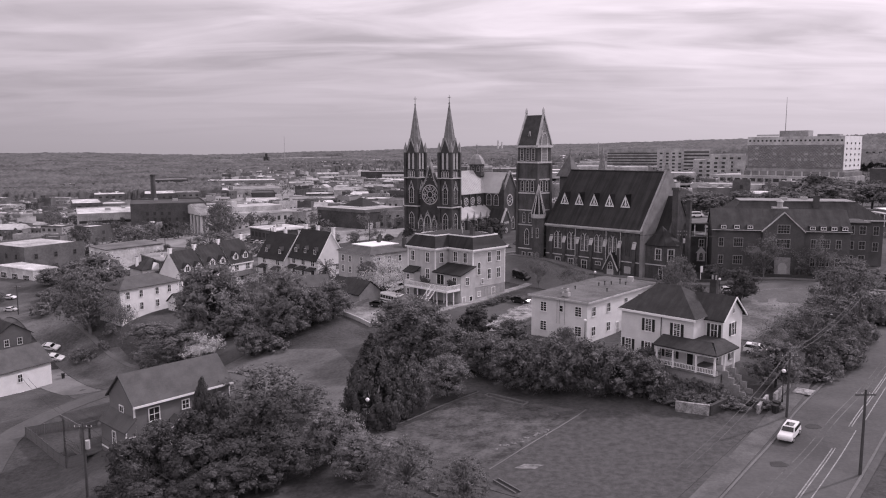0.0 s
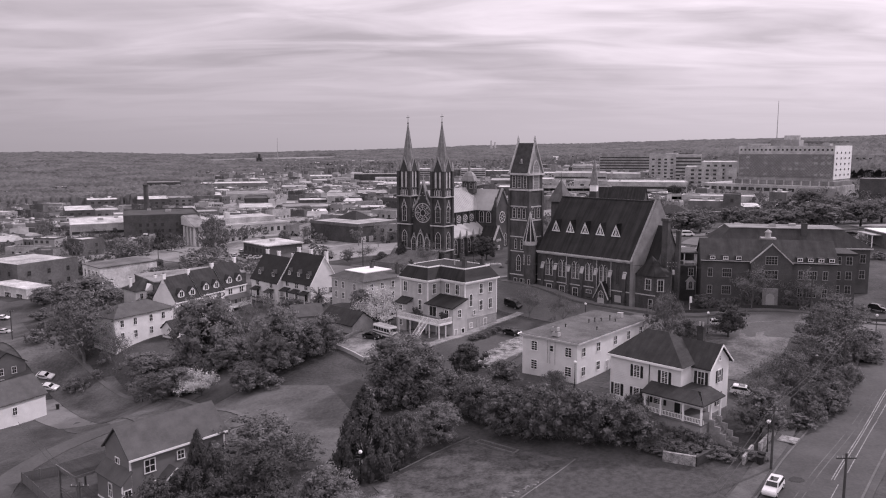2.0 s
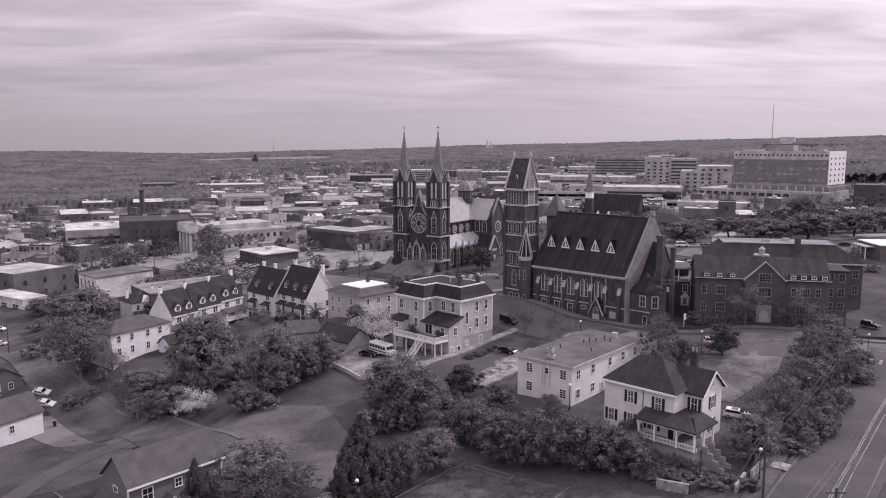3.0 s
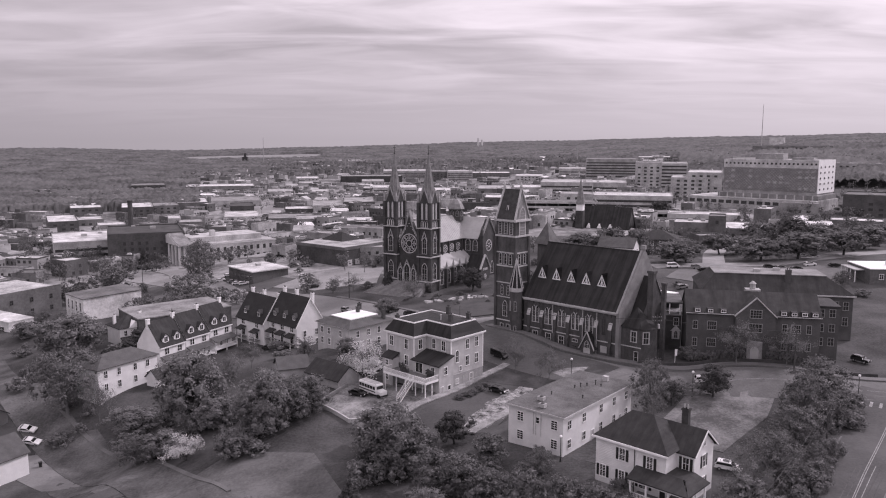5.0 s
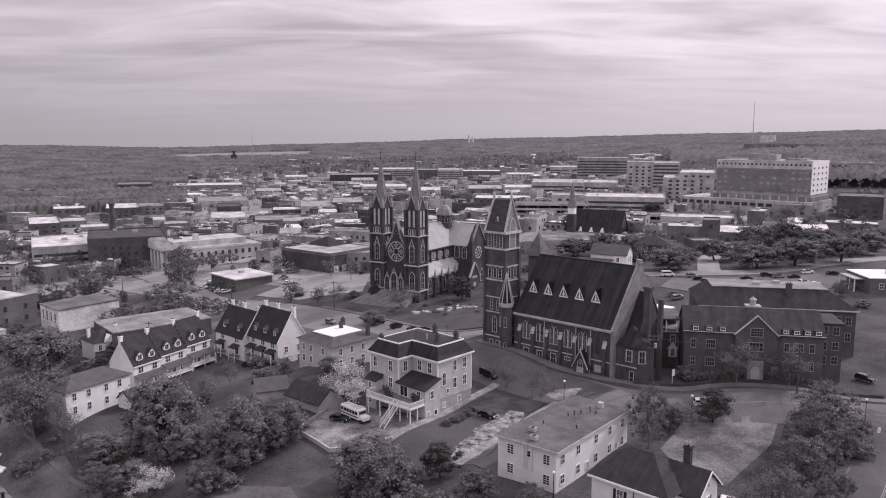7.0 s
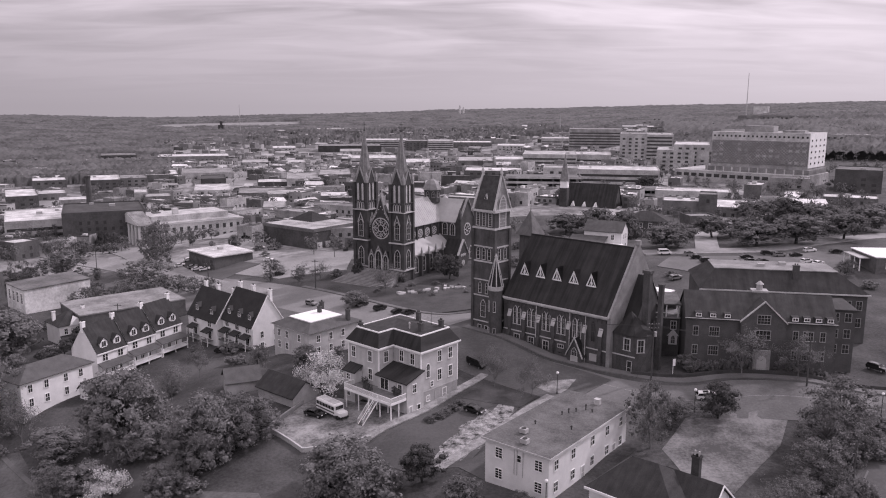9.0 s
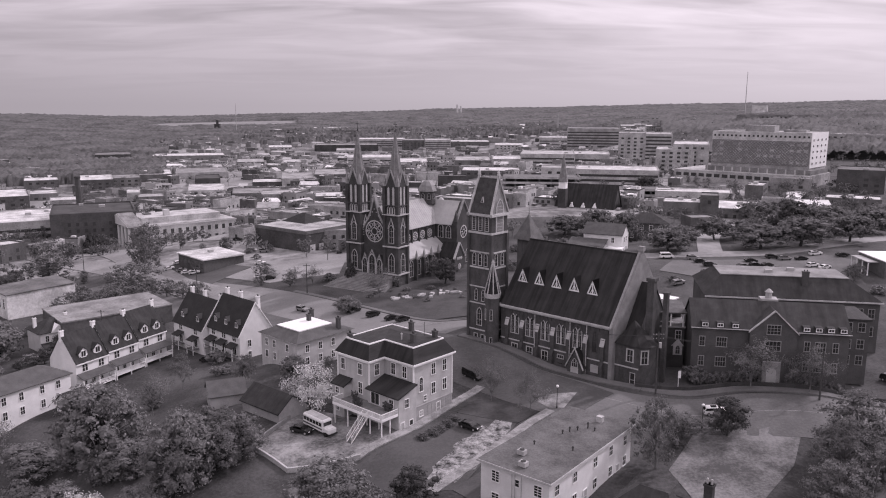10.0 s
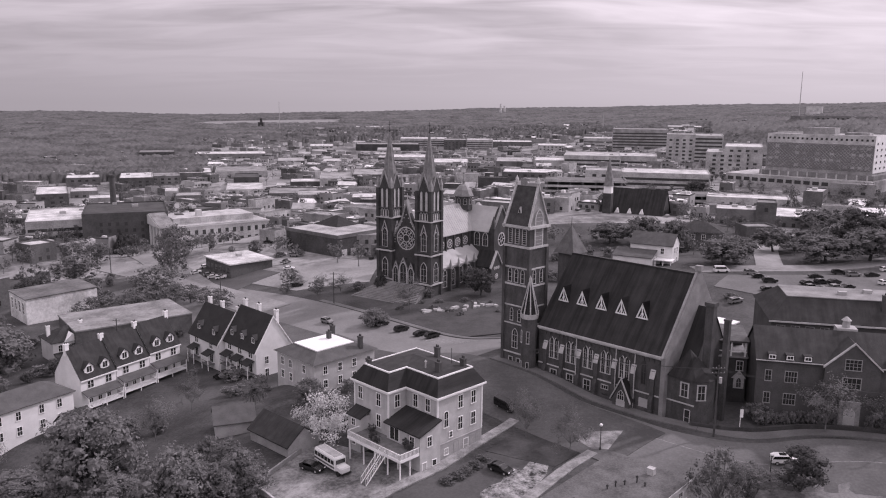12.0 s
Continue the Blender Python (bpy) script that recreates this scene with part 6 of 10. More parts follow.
# lean-to on the end, and the open carport behind it
x0, x1 = -bw / 2 - 1.8, -bw / 2
bm = bmesh.new()
slab(bm, [(x0 + 0.35, -4), (x1, -4), (x1, 5.0), (x0 + 0.35, 3.5)], -bd / 2 - 0.3, bd / 2)
wg = part("lean_to", bm, CLAP_GREY, bn)
bm = bmesh.new()
sheet(bm, [(x0, -bd / 2 - 0.7, 3.6), (x1 + 0.0, -bd / 2 - 0.7, 5.3), (x1, bd / 2 + 0.1, 5.3), (x0, bd / 2 + 0.1, 3.6)], 0.16)
part("lean_to_roof", bm, SHINGLE_MID, wg)
part("band_board", boxes((x0 + 0.28, x0 + 0.35, -bd / 2 - 0.36, bd / 2, -0.3, -0.05), (x0 + 0.35, x1, -bd / 2 - 0.37, -bd / 2 - 0.3, -0.3, -0.05)), PAINT_WHITE, wg)
part("corner_board", boxes((x0 + 0.22, x0 + 0.42, -bd / 2 - 0.38, -bd / 2 - 0.2, -0.3, 3.5)), PAINT_WHITE, wg)
part("base_wall", boxes((x0 + 0.3, x1, -bd / 2 - 0.36, bd / 2, -4, -0.9)), CONCRETE, wg)
win(bn, pose(x0 + 0.35, -0.4, 0.9, 0, 0, -90), 0.9, 1.9, bars=(1, 1))
win(bn, pose((x0 + x1) / 2 + 0.2, -bd / 2 - 0.3, 0.6), 0.9, 2.0, bars=(1, 1))
cp = part("carport_roof", boxes((-12.1, -4.0, bd / 2 + 0.12, 10.4, 3.35, 3.62)), SHINGLE, bn, "flat shingled carport roof")
part("carport_fascia", boxes((-12.25, -12.1, bd / 2, 10.5, 3.25, 3.66), (-12.1, x0, bd / 2, bd / 2 + 0.12, 3.25, 3.66)), WOOD, cp)
for xx, yy in ((-11.9, 4.1), (-11.9, 10.1), (-8.2, 10.1), (-4.3, 10.1)):
    part("carport_post", boxes((xx - 0.13, xx + 0.13, yy - 0.13, yy + 0.13, -5, 3.35)), WOOD, cp)
part("carport_wall", boxes((-4.2, -4.05, 4, 10, -5, 3.35)), CLAP_GREY, cp)
part("deck", boxes((-11.9, -4.3, 4.0, 10.1, -1.4, -1.15)), WOOD, cp)
for zz in (-0.3, 0.1, -0.75):
    part("deck_rail", boxes((-11.95, -11.85, 4.0, 10.1, zz, zz + 0.1)), WOOD, cp)
# dark gable roof peeping out behind the grey house
simple_house("low_shed", "low dark shed roof behind the grey house", -47.5, 127.5, -6.2, 15, 8, 6.5, 3.4, 2.8, CLAP_GREY, SHINGLE_DARK, "gable", ((), (), ()))

# garages below the stucco villa
simple_house("garage", "small pale garage with ragged hipped roof", -34, 196, 0.6, 20, 7.5, 6.5, 3.6, 2.2, STUCCO_DARK, SHINGLE_MID, "gable", ((), (), ()))
g2 = simple_house("garage", "low dark-roofed garage with pale gable end", -22.5, 189, 0.9, -42, 12, 7.0, 3.2, 2.6, STUCCO_DARK, SHINGLE, "gable", ((), (), ()))


# ---- town buildings, mid and far distance ----
TONES = {}


def tone(kind, grey):
    """One plain wall or roof surface for each shade that the town has."""
    key = (kind, round(grey, 2))
    if key not in TONES:
        TONES[key] = mat(f"{kind} {grey:.2f}", grey, 0.9 if kind == "town wall" else 0.8, 0.32 if kind == "town wall" else 0.42, 0.12, 1.1)
    return TONES[key]




def town_building(x, y, w, d, h, rot, wall, roof, group="town buildings", z=None):
    z = gz(x, y) if z is None else z
    tn = "white" if wall > 0.4 else "pale" if wall > 0.25 else "grey" if wall > 0.12 else "dark brick"
    rn = "bright white" if roof > 0.6 else "pale grey" if roof > 0.3 else "dark"
    st = "low" if h < 6 else "two-storey" if h < 11 else "tall"
    t = thing("town_building", pose(x, y, z - 1, 0, 0, rot), f"{st} {tn} town building with {rn} flat roof", "building", group)
    h, roof, wall = h + 1, min(roof, 0.48), min(wall * 1.1 + 0.01, 0.36)
    part("wall", boxes((-w / 2, w / 2, -d / 2, d / 2, -4, h)), tone("town wall", wall), t)
    part("roof", boxes((-w / 2 + 0.3, w / 2 - 0.3, -d / 2 + 0.3, d / 2 - 0.3, h - 0.5, h + 0.05)), tone("town roof", roof), t)
    bm = bmesh.new()
    for b in ((-w / 2, w / 2, -d / 2, -d / 2 + 0.4), (-w / 2, w / 2, d / 2 - 0.4, d / 2), (-w / 2, -w / 2 + 0.4, -d / 2 + 0.4, d / 2 - 0.4), (w / 2 - 0.4, w / 2, -d / 2 + 0.4, d / 2 - 0.4)):
        box(bm, *b, h, h + 0.7)
    part("parapet", bm, tone("town wall", wall), t)
    rng = random.Random(int(x * 13 + y * 7))
    for i in range(rng.randint(0, 2)):
        ux, uy, s = rng.uniform(-0.4, 0.4) * w, rng.uniform(-0.4, 0.4) * d, rng.uniform(0.8, 2.0)
        part("roof_unit", boxes((ux - s, ux + s, uy - s * 0.7, uy + s * 0.7, h, h + s * 0.9)), METAL_PALE, t)
    floors = max(1, int((h - 1) / 3.8))
    if w > 36 and h > 10 and wall > 0.2:
        # long blocks have continuous bands of glass
        for fl in range(floors):
            part("window_band", boxes((-w / 2 + 1, w / 2 - 1, -d / 2 - 0.08, -d / 2 + 0.02, 2.2 + fl * 3.7, 3.9 + fl * 3.7), (w / 2 - 0.02, w / 2 + 0.08, -d / 2 + 1, d / 2 - 1, 2.2 + fl * 3.7, 3.9 + fl * 3.7)), GLASS_FAR, t)
        floors = 0
    far = math.hypot(x, y) > 620
    step = 6.5 if far else 4.2
    pw, ph = (2.8, 1.8) if far else (1.5, 1.9)
    pane = shared(("town_pane", pw), lambda b: box(b, -pw / 2, pw / 2, -0.06, 0.02, 0, ph), [GLASS_FAR])
    for side, length in (("f", w), ("r", d)):
        n = int((length - 2) / step)
        if far and (side == "r" or group == "town blocks"):
            continue
        for fl in range(floors):
            for i in range(min(n, 7)):
                if rng.random() < 0.85:
                    piece("window", pane, face(side, w, d) @ pose((i - (min(n, 7) - 1) / 2) * step, 0, 1.8 + fl * 3.7), t)
    return t


GLASS_FAR = glass_mat("far glass", 0.05)
# pale base colour stands in for the sky mirrored in the hospital glazing
GLASS_PALE = glass_mat("curtain glass with painted sky reflection", 0.2)
# plan x, y, width, depth, height, turn, wall and roof shade
TOWN_A = [
    (-177, 492, 44, 49, 18.4, 22, 0.06, 0.05),
    (-225, 515, 39, 60, 10.5, 26, 0.3, 0.6),
    (-324, 696, 24, 66, 11.8, 27, 0.08, 0.5),
    (-369, 849, 31, 70, 7.9, 25, 0.1, 0.5),
    (-311, 844, 32, 67, 9.0, 21, 0.07, 0.5),
    (-287, 860, 28, 48, 8.1, 20, 0.13, 0.2),
    (-273, 913, 35, 70, 6.7, 18, 0.1, 0.75),
    (-222, 917, 55, 70, 6.7, 15, 0.3, 0.2),
    (-201, 857, 25, 46, 5.8, 14, 0.05, 0.06),
    (-127, 790, 28, 35, 5.3, 10, 0.06, 0.5),
    (-186, 792, 34, 64, 3.7, 14, 0.35, 0.4),
    (-97, 792, 31, 70, 6.9, 8, 0.3, 0.25),
]
# plan x, y, width, depth, height, turn, wall and roof shade
TOWN_B = [
    (-115, 672, 39, 44, 6.2, 11, 0.1, 0.2),
    (-91, 641, 29, 32, 6.0, 9, 0.24, 0.3),
    (-343, 1313, 110, 70, 7.1, 15, 0.15, 0.75),
    (-205, 1112, 36, 70, 8.3, 11, 0.1, 0.3),
    (-148, 1112, 24, 56, 8.3, 8, 0.5, 0.4),
    (-463, 1310, 53, 70, 11.5, 20, 0.06, 0.15),
    (-325, 756, 23, 36, 5.6, 25, 0.15, 0.4),
    (-456, 960, 28, 60, 8.3, 27, 0.25, 0.6),
    (-235, 730, 11, 29, 9.4, 19, 0.5, 0.6),
    (-279, 693, 23, 26, 7.4, 23, 0.2, 0.7),
    (-214, 712, 21, 27, 7.7, 18, 0.12, 0.3),
    (-99, 1474, 114, 70, 10.1, 4, 0.04, 0.2),
]
# plan x, y, width, depth, height, turn, wall and roof shade
TOWN_C = [
    (-35, 1557, 90, 70, 13.9, 2, 0.3, 0.6),
    (14, 955, 40, 69, 9.0, -1, 0.6, 0.5),
    (25, 1480, 41, 70, 17.3, -1, 0.08, 0.2),
    (70, 1473, 47, 70, 17.3, -3, 0.3, 0.35),
    (79, 850, 37, 70, 8.5, -5, 0.12, 0.3),
    (85, 731, 52, 44, 3.9, -7, 0.08, 0.75),
    (116, 844, 32, 53, 7.5, -8, 0.35, 0.5),
    (134, 1532, 75, 70, 7.4, -5, 0.1, 0.7),
    (-68, 816, 32, 70, 6.0, 5, 0.08, 0.25),
    (-51, 619, 21, 30, 6.6, 6, 0.1, 0.7),
    (-29, 410, 17, 25, 8.1, 5, 0.2, 0.3),
    (-44, 1208, 67, 70, 9.9, 2, 0.35, 0.6),
]
# plan x, y, width, depth, height, turn, wall and roof shade
TOWN_D = [
    (150, 801, 52, 67, 13.4, -11, 0.35, 0.35),
    (124, 617, 26, 27, 15.9, -12, 0.33, 0.3),
    (196, 818, 40, 57, 11.1, -14, 0.55, 0.4),
    (268, 1094, 70, 70, 25.4, -14, 0.22, 0.2),
    (253, 861, 28, 50, 29.0, -17, 0.3, 0.25),
    (279, 868, 37, 70, 27.0, -18, 0.3, 0.3),
    (258, 741, 33, 59, 19.0, -20, 0.45, 0.35),
    (276, 749, 31, 70, 23.1, -21, 0.4, 0.45),
    (168, 614, 61, 45, 13.2, -16, 0.4, 0.45),
    (178, 483, 43, 23, 8.5, -21, 0.5, 0.6),
    (152, 430, 19, 21, 7.5, -20, 0.12, 0.75),
    (163, 421, 9, 16, 12.0, -22, 0.09, 0.2),
]
# plan x, y, width, depth, height, turn, wall and roof shade
TOWN_E = [
    (184, 437, 23, 41, 5.2, -24, 0.15, 0.8),
    (324, 554, 29, 40, 15.0, -32, 0.06, 0.1),
    (278, 485, 30, 22, 4.0, -31, 0.1, 0.75),
    (594, 1235, 115, 70, 11.9, -26, 0.15, 0.2),
    (512, 892, 70, 70, 8.6, -31, 0.25, 0.3),
    (283, 571, 26, 22, 7.1, -28, 0.2, 0.3),
    (-217, 1452, 41, 70, 7.9, 9, 0.35, 0.5),
    (-90, 1381, 39, 70, 8.5, 4, 0.3, 0.3),
    (192, 1391, 49, 70, 7.7, -8, 0.3, 0.6),
    (263, 1350, 48, 70, 11.1, -11, 0.3, 0.4),
    (197, 2606, 112, 70, 7.3, -4, 0.4, 0.75),
]
# plan x, y, width, depth, height, turn, wall and roof shade
TOWN_F = [
    (-187, 2128, 91, 70, 8.8, 5, 0.3, 0.6),
]
for row in (*TOWN_A, *TOWN_B, *TOWN_C, *TOWN_D, *TOWN_E, *TOWN_F):
    town_building(*row)

# the rest of the town, block after block
rng = random.Random(11)
taken = [(r[0], r[1], max(r[2], r[3]) * 0.6) for r in (*TOWN_A, *TOWN_B, *TOWN_C, *TOWN_D, *TOWN_E, *TOWN_F)] + [(-126, 470, 45), (-45, 412, 28), (-80, 372, 18), (-140, 312, 25), (265, 600, 60), (95, 420, 40), (85, 330, 30), (10, 330, 40), (135, 290, 40), (-45, 345, 30), (-170, 340, 30), (-110, 372, 45), (-150, 405, 42), (-70, 330, 40), (116, 369, 22)]
count = 0
while count < 235:
    y = 380 + 520 * rng.random() ** 1.1
    x = rng.uniform(-0.62, 0.5) * y + rng.uniform(-20, 20)
    if x < -0.45 * y and y > 900 and rng.random() < 0.7:
        continue
    if x > 0.12 * y and rng.random() < 0.55:
        continue
    w, d = rng.uniform(8, 26) * (1 + max(0, y - 800) / 1500), rng.uniform(7, 16)
    r = max(w, d) * 0.54
    if any((x - a) ** 2 + (y - b) ** 2 < (r + c) ** 2 for a, b, c in taken):
        continue
    taken.append((x, y, r))
    h = rng.choice((3.6, 4, 4.2, 4.5, 5, 5.5, 6, 7, 7.5, 8.5))
    town_building(x, y, w, d, h, rng.choice((-32, -30, -28, 58, 2, -8)), rng.choice((0.05, 0.08, 0.1, 0.13, 0.18, 0.25, 0.35)), rng.choice((0.05, 0.08, 0.12, 0.15, 0.2, 0.25, 0.35, 0.5, 0.7)), "town blocks")
    count += 1


# the outskirts: countless small buildings, and the cars parked between them
def outskirts():
    rng = random.Random(21)
    walls, roofs, dark, cars = bmesh.new(), bmesh.new(), bmesh.new(), bmesh.new()
    n = 0
    for _ in range(14000):
        y = 445 + 1900 * rng.random() ** 1.8
        x = rng.uniform(-0.6, 0.52) * y
        if rng.random() < (0.88 if x > 0.25 * y else 0.97 if x < -0.3 * y and y > 700 else min(0.8, (y - 470) / 1900)):
            continue
        w, d, h = rng.uniform(6, 19) * (1 + max(0, y - 800) / 1800), rng.uniform(7, 15), rng.choice((3.2, 3.6, 4.2, 5, 5.5, 6.5, 7.5, 8.5))
        r = max(w, d) * 0.5
        if any((x - a) ** 2 + (y - b) ** 2 < (r + c) ** 2 for a, b, c in taken):
            continue
        taken.append((x, y, r))
        m = pose(x, y, gz(x, y), 0, 0, rng.choice((-32, -30, -28, 58, 2, -8)))
        box(walls, -w / 2, w / 2, -d / 2, d / 2, -3, h, m)
        if h < 5.2 and rng.random() < 0.35:
            # low pitched roof
            vs = [roofs.verts.new(m @ Vector(p)) for p in ((-w / 2 - 0.4, -d / 2 - 0.4, h), (w / 2 + 0.4, -d / 2 - 0.4, h), (w / 2 + 0.4, d / 2 + 0.4, h), (-w / 2 - 0.4, d / 2 + 0.4, h), (-w / 2 - 0.4, 0, h + d * 0.24), (w / 2 + 0.4, 0, h + d * 0.24))]
            for f in ((0, 1, 5, 4), (2, 3, 4, 5), (0, 4, 3), (1, 2, 5), (3, 2, 1, 0)):
                roofs.faces.new([vs[k] for k in f])
        else:
            box(roofs, -w / 2 + 0.3, w / 2 - 0.3, -d / 2 + 0.3, d / 2 - 0.3, h + 0.02, h + 0.25, m)
            for a, b, c, e in ((-w / 2, w / 2, -d / 2, -d / 2 + 0.4), (-w / 2, w / 2, d / 2 - 0.4, d / 2), (w / 2 - 0.4, w / 2, -d / 2 + 0.4, d / 2 - 0.4)):
                box(walls, a, b, c, e, h + 0.01, h + 0.8, m)
            for _ in range(rng.randint(1, 4) if y < 1100 else 1):
                k = rng.uniform(0.6, 1.5)
                u, v = rng.uniform(-0.38, 0.38) * w, rng.uniform(-0.3, 0.3) * d
                box(roofs, u - k, u + k, v - k * 0.7, v + k * 0.7, h + 0.3, h + 0.3 + k, m)
        if y < 1300:
            for fl in range(1 if h < 6 else 2):
                for i in range(int(w / 3.4)):
                    if rng.random() < 0.75:
                        box(dark, -w / 2 + 1 + i * 3.4, -w / 2 + 2.7 + i * 3.4, -d / 2 - 0.1, -d / 2 - 0.02, 1.0 + 3.2 * fl, 2.7 + 3.2 * fl, m)
                for i in range(int(d / 3.8)):
                    if rng.random() < 0.6:
                        box(dark, w / 2 + 0.02, w / 2 + 0.1, -d / 2 + 1 + i * 3.8, -d / 2 + 2.6 + i * 3.8, 1.0 + 3.2 * fl, 2.7 + 3.2 * fl, m)
        if y < 1100 and rng.random() < 0.8:
            q = m @ pose(0, -d / 2 - 7, 0)
            for i in range(rng.randint(2, 6)):
                if rng.random() < 0.75:
                    k = -w / 2 + 2.9 * i
                    box(cars, k - 0.9, k + 0.9, -2.2, 2.2, 0.5, 1.15, q)
                    box(cars, k - 0.75, k + 0.75, -1.3, 0.9, 1.15, 1.6, q)
        n += 1
        if n >= 1400:
            break
    for name, bm, material, label, kind in (("far_town_walls", walls, CITY_WALL, "walls of countless low far town buildings", "buildings"), ("far_town_roofs", roofs, CITY_ROOF, "pale and dark roofs of countless low far town buildings", "buildings"),
                                            ("far_town_windows", dark, GLASS_FAR, "dark windows of countless far town buildings", "buildings"), ("far_town_cars", cars, CITY_CAR, "countless cars parked between far town buildings", "cars")):
        me = bpy.data.meshes.new(name)
        bm.to_mesh(me)
        bm.free()
        me.materials.append(material)
        tagged(new(name, me), label, kind, kind="stuff")


outskirts()


# ---- marked town buildings ----
COURT_STONE = mat("pale limestone", 0.5, 0.8, 0.15, 0.1, 1.5)


def courthouse():
    t = thing("columned_building", pose(-144.5, 455, -13.5, 0, 0, -54), "white classical building with columned portico and pediment", "building")
    # x runs along the portico front towards the near corner, y back
    part("wall", boxes((-40, 0, 3, 62, -3, 13)), tone("town wall", 0.4), t)
    part("roof", boxes((-39.5, -0.5, 3.5, 61.5, 12.6, 13.2)), tone("town roof", 0.32), t)
    part("cornice", boxes((-40.4, 0.4, 2.6, 62.4, 12.4, 13.0)), COURT_STONE, t)
    part("attic", boxes((-30, -8, 10, 56, 13, 16.5)), tone("town wall", 0.4), t)
    bm = bmesh.new()
    slab(bm, [(-40.5, 13), (0.5, 13), (-20, 18.5)], 0, 9)
    part("pediment", bm, COURT_STONE, t)
    bm = bmesh.new()
    for s in (-1, 1):
        sheet(bm, [(-20, 0.3, 18.9), (-20 + s * 20.9, 0.3, 13.2), (-20 + s * 20.9, 9.2, 13.2), (-20, 9.2, 18.9)], 0.3)
    part("pediment_roof", bm, tone("town roof", 0.2), t)
    for i in range(7):
        bm = bmesh.new()
        taper(bm, -38.5 + i * 6.1, 1.2, -1, 12.4, 1.0, 0.85, 12)
        part("column", bm, COURT_STONE, t)
    part("portico_floor", boxes((-40, 0, -1, 3, -3, -0.6)), CONCRETE, t)
    for z in (2.5, 7.8):
        for i in range(13):
            piece("window", shared(("court_pane",), lambda b: box(b, -0.9, 0.9, -0.08, 0.02, 0, 2.6), [GLASS_FAR]), pose(0, 7 + i * 4.3, z, 0, 0, 90), t)
    part("chimney", boxes((-14, -11, 24, 27, 13, 20)), COURT_STONE, t)
    part("roof_unit", boxes((-26, -21, 16, 20, 13, 17)), BRICK_MID, t)


courthouse()


def stack():
    x, y = -196, 520
    t = thing("smokestack", pose(x, y, gz(x, y)), "tall round brick smokestack of the old works", "chimney")
    bm = bmesh.new()
    taper(bm, 0, 0, 0, 34, 2.2, 1.5, 12)
    part("shaft", bm, BRICK_MID, t)
    bm = bmesh.new()
    taper(bm, 0, 0, 33.4, 34.6, 1.8, 1.8, 12)
    part("rim", bm, BRICK_DARK, t)


stack()

t = thing("dark_store", pose(-43.5, 412, -2.2, 0, 0, -40), "dark brick store with white roof edge beside a car park", "building")
part("wall", boxes((-18, 18, -16, 16, -4, 9.6)), tone("town wall", 0.07), t)
part("roof", boxes((-17.6, 17.6, -15.6, 15.6, 9.5, 9.9)), tone("town roof", 0.3), t)
part("fascia", boxes((-18.2, 18.2, -16.3, -16, 8.6, 10.2), (18, 18.3, -16, 16, 8.6, 10.2)), tone("town wall", 0.12), t)
for i in range(5):
    piece("garage_door", shared(("store_door",), lambda b: box(b, -1.6, 1.6, -0.1, 0.02, 0, 3.4), [tone("town wall", 0.45)]), pose(18, -12 + i * 5.5, 0, 0, 0, 90), t)
bm = bmesh.new()
hip(bm, 16, 14, 9.9, 4.2)
bmesh.ops.translate(bm, vec=(-9, 8, 0), verts=bm.verts)
part("hip_roof", bm, SHINGLE_DARK, t)

t = thing("bank_branch", pose(-80, 372.5, -4.4, 0, 0, -48), "low dark-walled branch office with bright white roof", "building")
part("wall", boxes((-11.5, 11.5, -9.5, 9.5, -3, 5.0)), tone("town wall", 0.09), t)
part("roof", boxes((-12.2, 12.2, -10.2, 10.2, 5.0, 5.5)), tone("town roof", 0.45), t)
for i in range(6):
    piece("window", shared(("bank_pane",), lambda b: box(b, -1.2, 1.2, -0.06, 0.02, 0, 2.2), [GLASS_FAR]), pose(-9 + i * 3.6, -9.5, 1.2), t)
part("roof_unit", boxes((-3, -1, 0, 2, 5.5, 6.6)), METAL_PALE, t)

# old brick block and white warehouse on the lower ground
t = thing("brick_block", pose(-182, 338, -14.5, 0, 0, -30), "three-storey brick commercial block with white roof", "building")
part("wall", boxes((-16, 16, -14, 14, -4, 12)), tone("town wall", 0.11), t)
part("roof", boxes((-15.6, 15.6, -13.6, 13.6, 11.6, 12.1)), tone("town roof", 0.38), t)
part("parapet", boxes((-16, 16, -14, -13.6, 12, 12.9), (15.6, 16, -13.6, 14, 12, 12.9), (-16, -15.6, -13.6, 14, 12, 12.9)), tone("town wall", 0.11), t)
for z in (2.5, 7.5):
    for k in (-11, -4, 3, 10):
        win(t, face("f", 32, 28) @ pose(k, 0, z), 1.4, 2.0, frame=tone("town wall", 0.11))
    for k in (-9, 0, 9):
        win(t, face("r", 32, 28) @ pose(k, 0, z), 1.4, 2.0, frame=tone("town wall", 0.11))
t = thing("white_shop", pose(-168, 306, -14.5, 0, 0, -32), "low white shop front with wide windows", "building")
part("wall", boxes((-13, 13, -5, 5, -3, 6.5)), tone("town wall", 0.48), t)
part("roof", boxes((-13.2, 13.2, -5.2, 5.2, 6.5, 6.9)), tone("town roof", 0.5), t)
for k in (-8, 0, 8):
    win(t, face("f", 26, 10) @ pose(k, 0, 2.2), 4.0, 2.2, bars=(3, 1))
t = thing("white_warehouse", pose(-134, 322, -11.5, 0, 0, -45), "pale warehouse with dark low roof and blank end wall", "building")
part("wall", boxes((-9, 9, -12, 12, -3, 10.2)), tone("town wall", 0.55), t)
bm = bmesh.new()
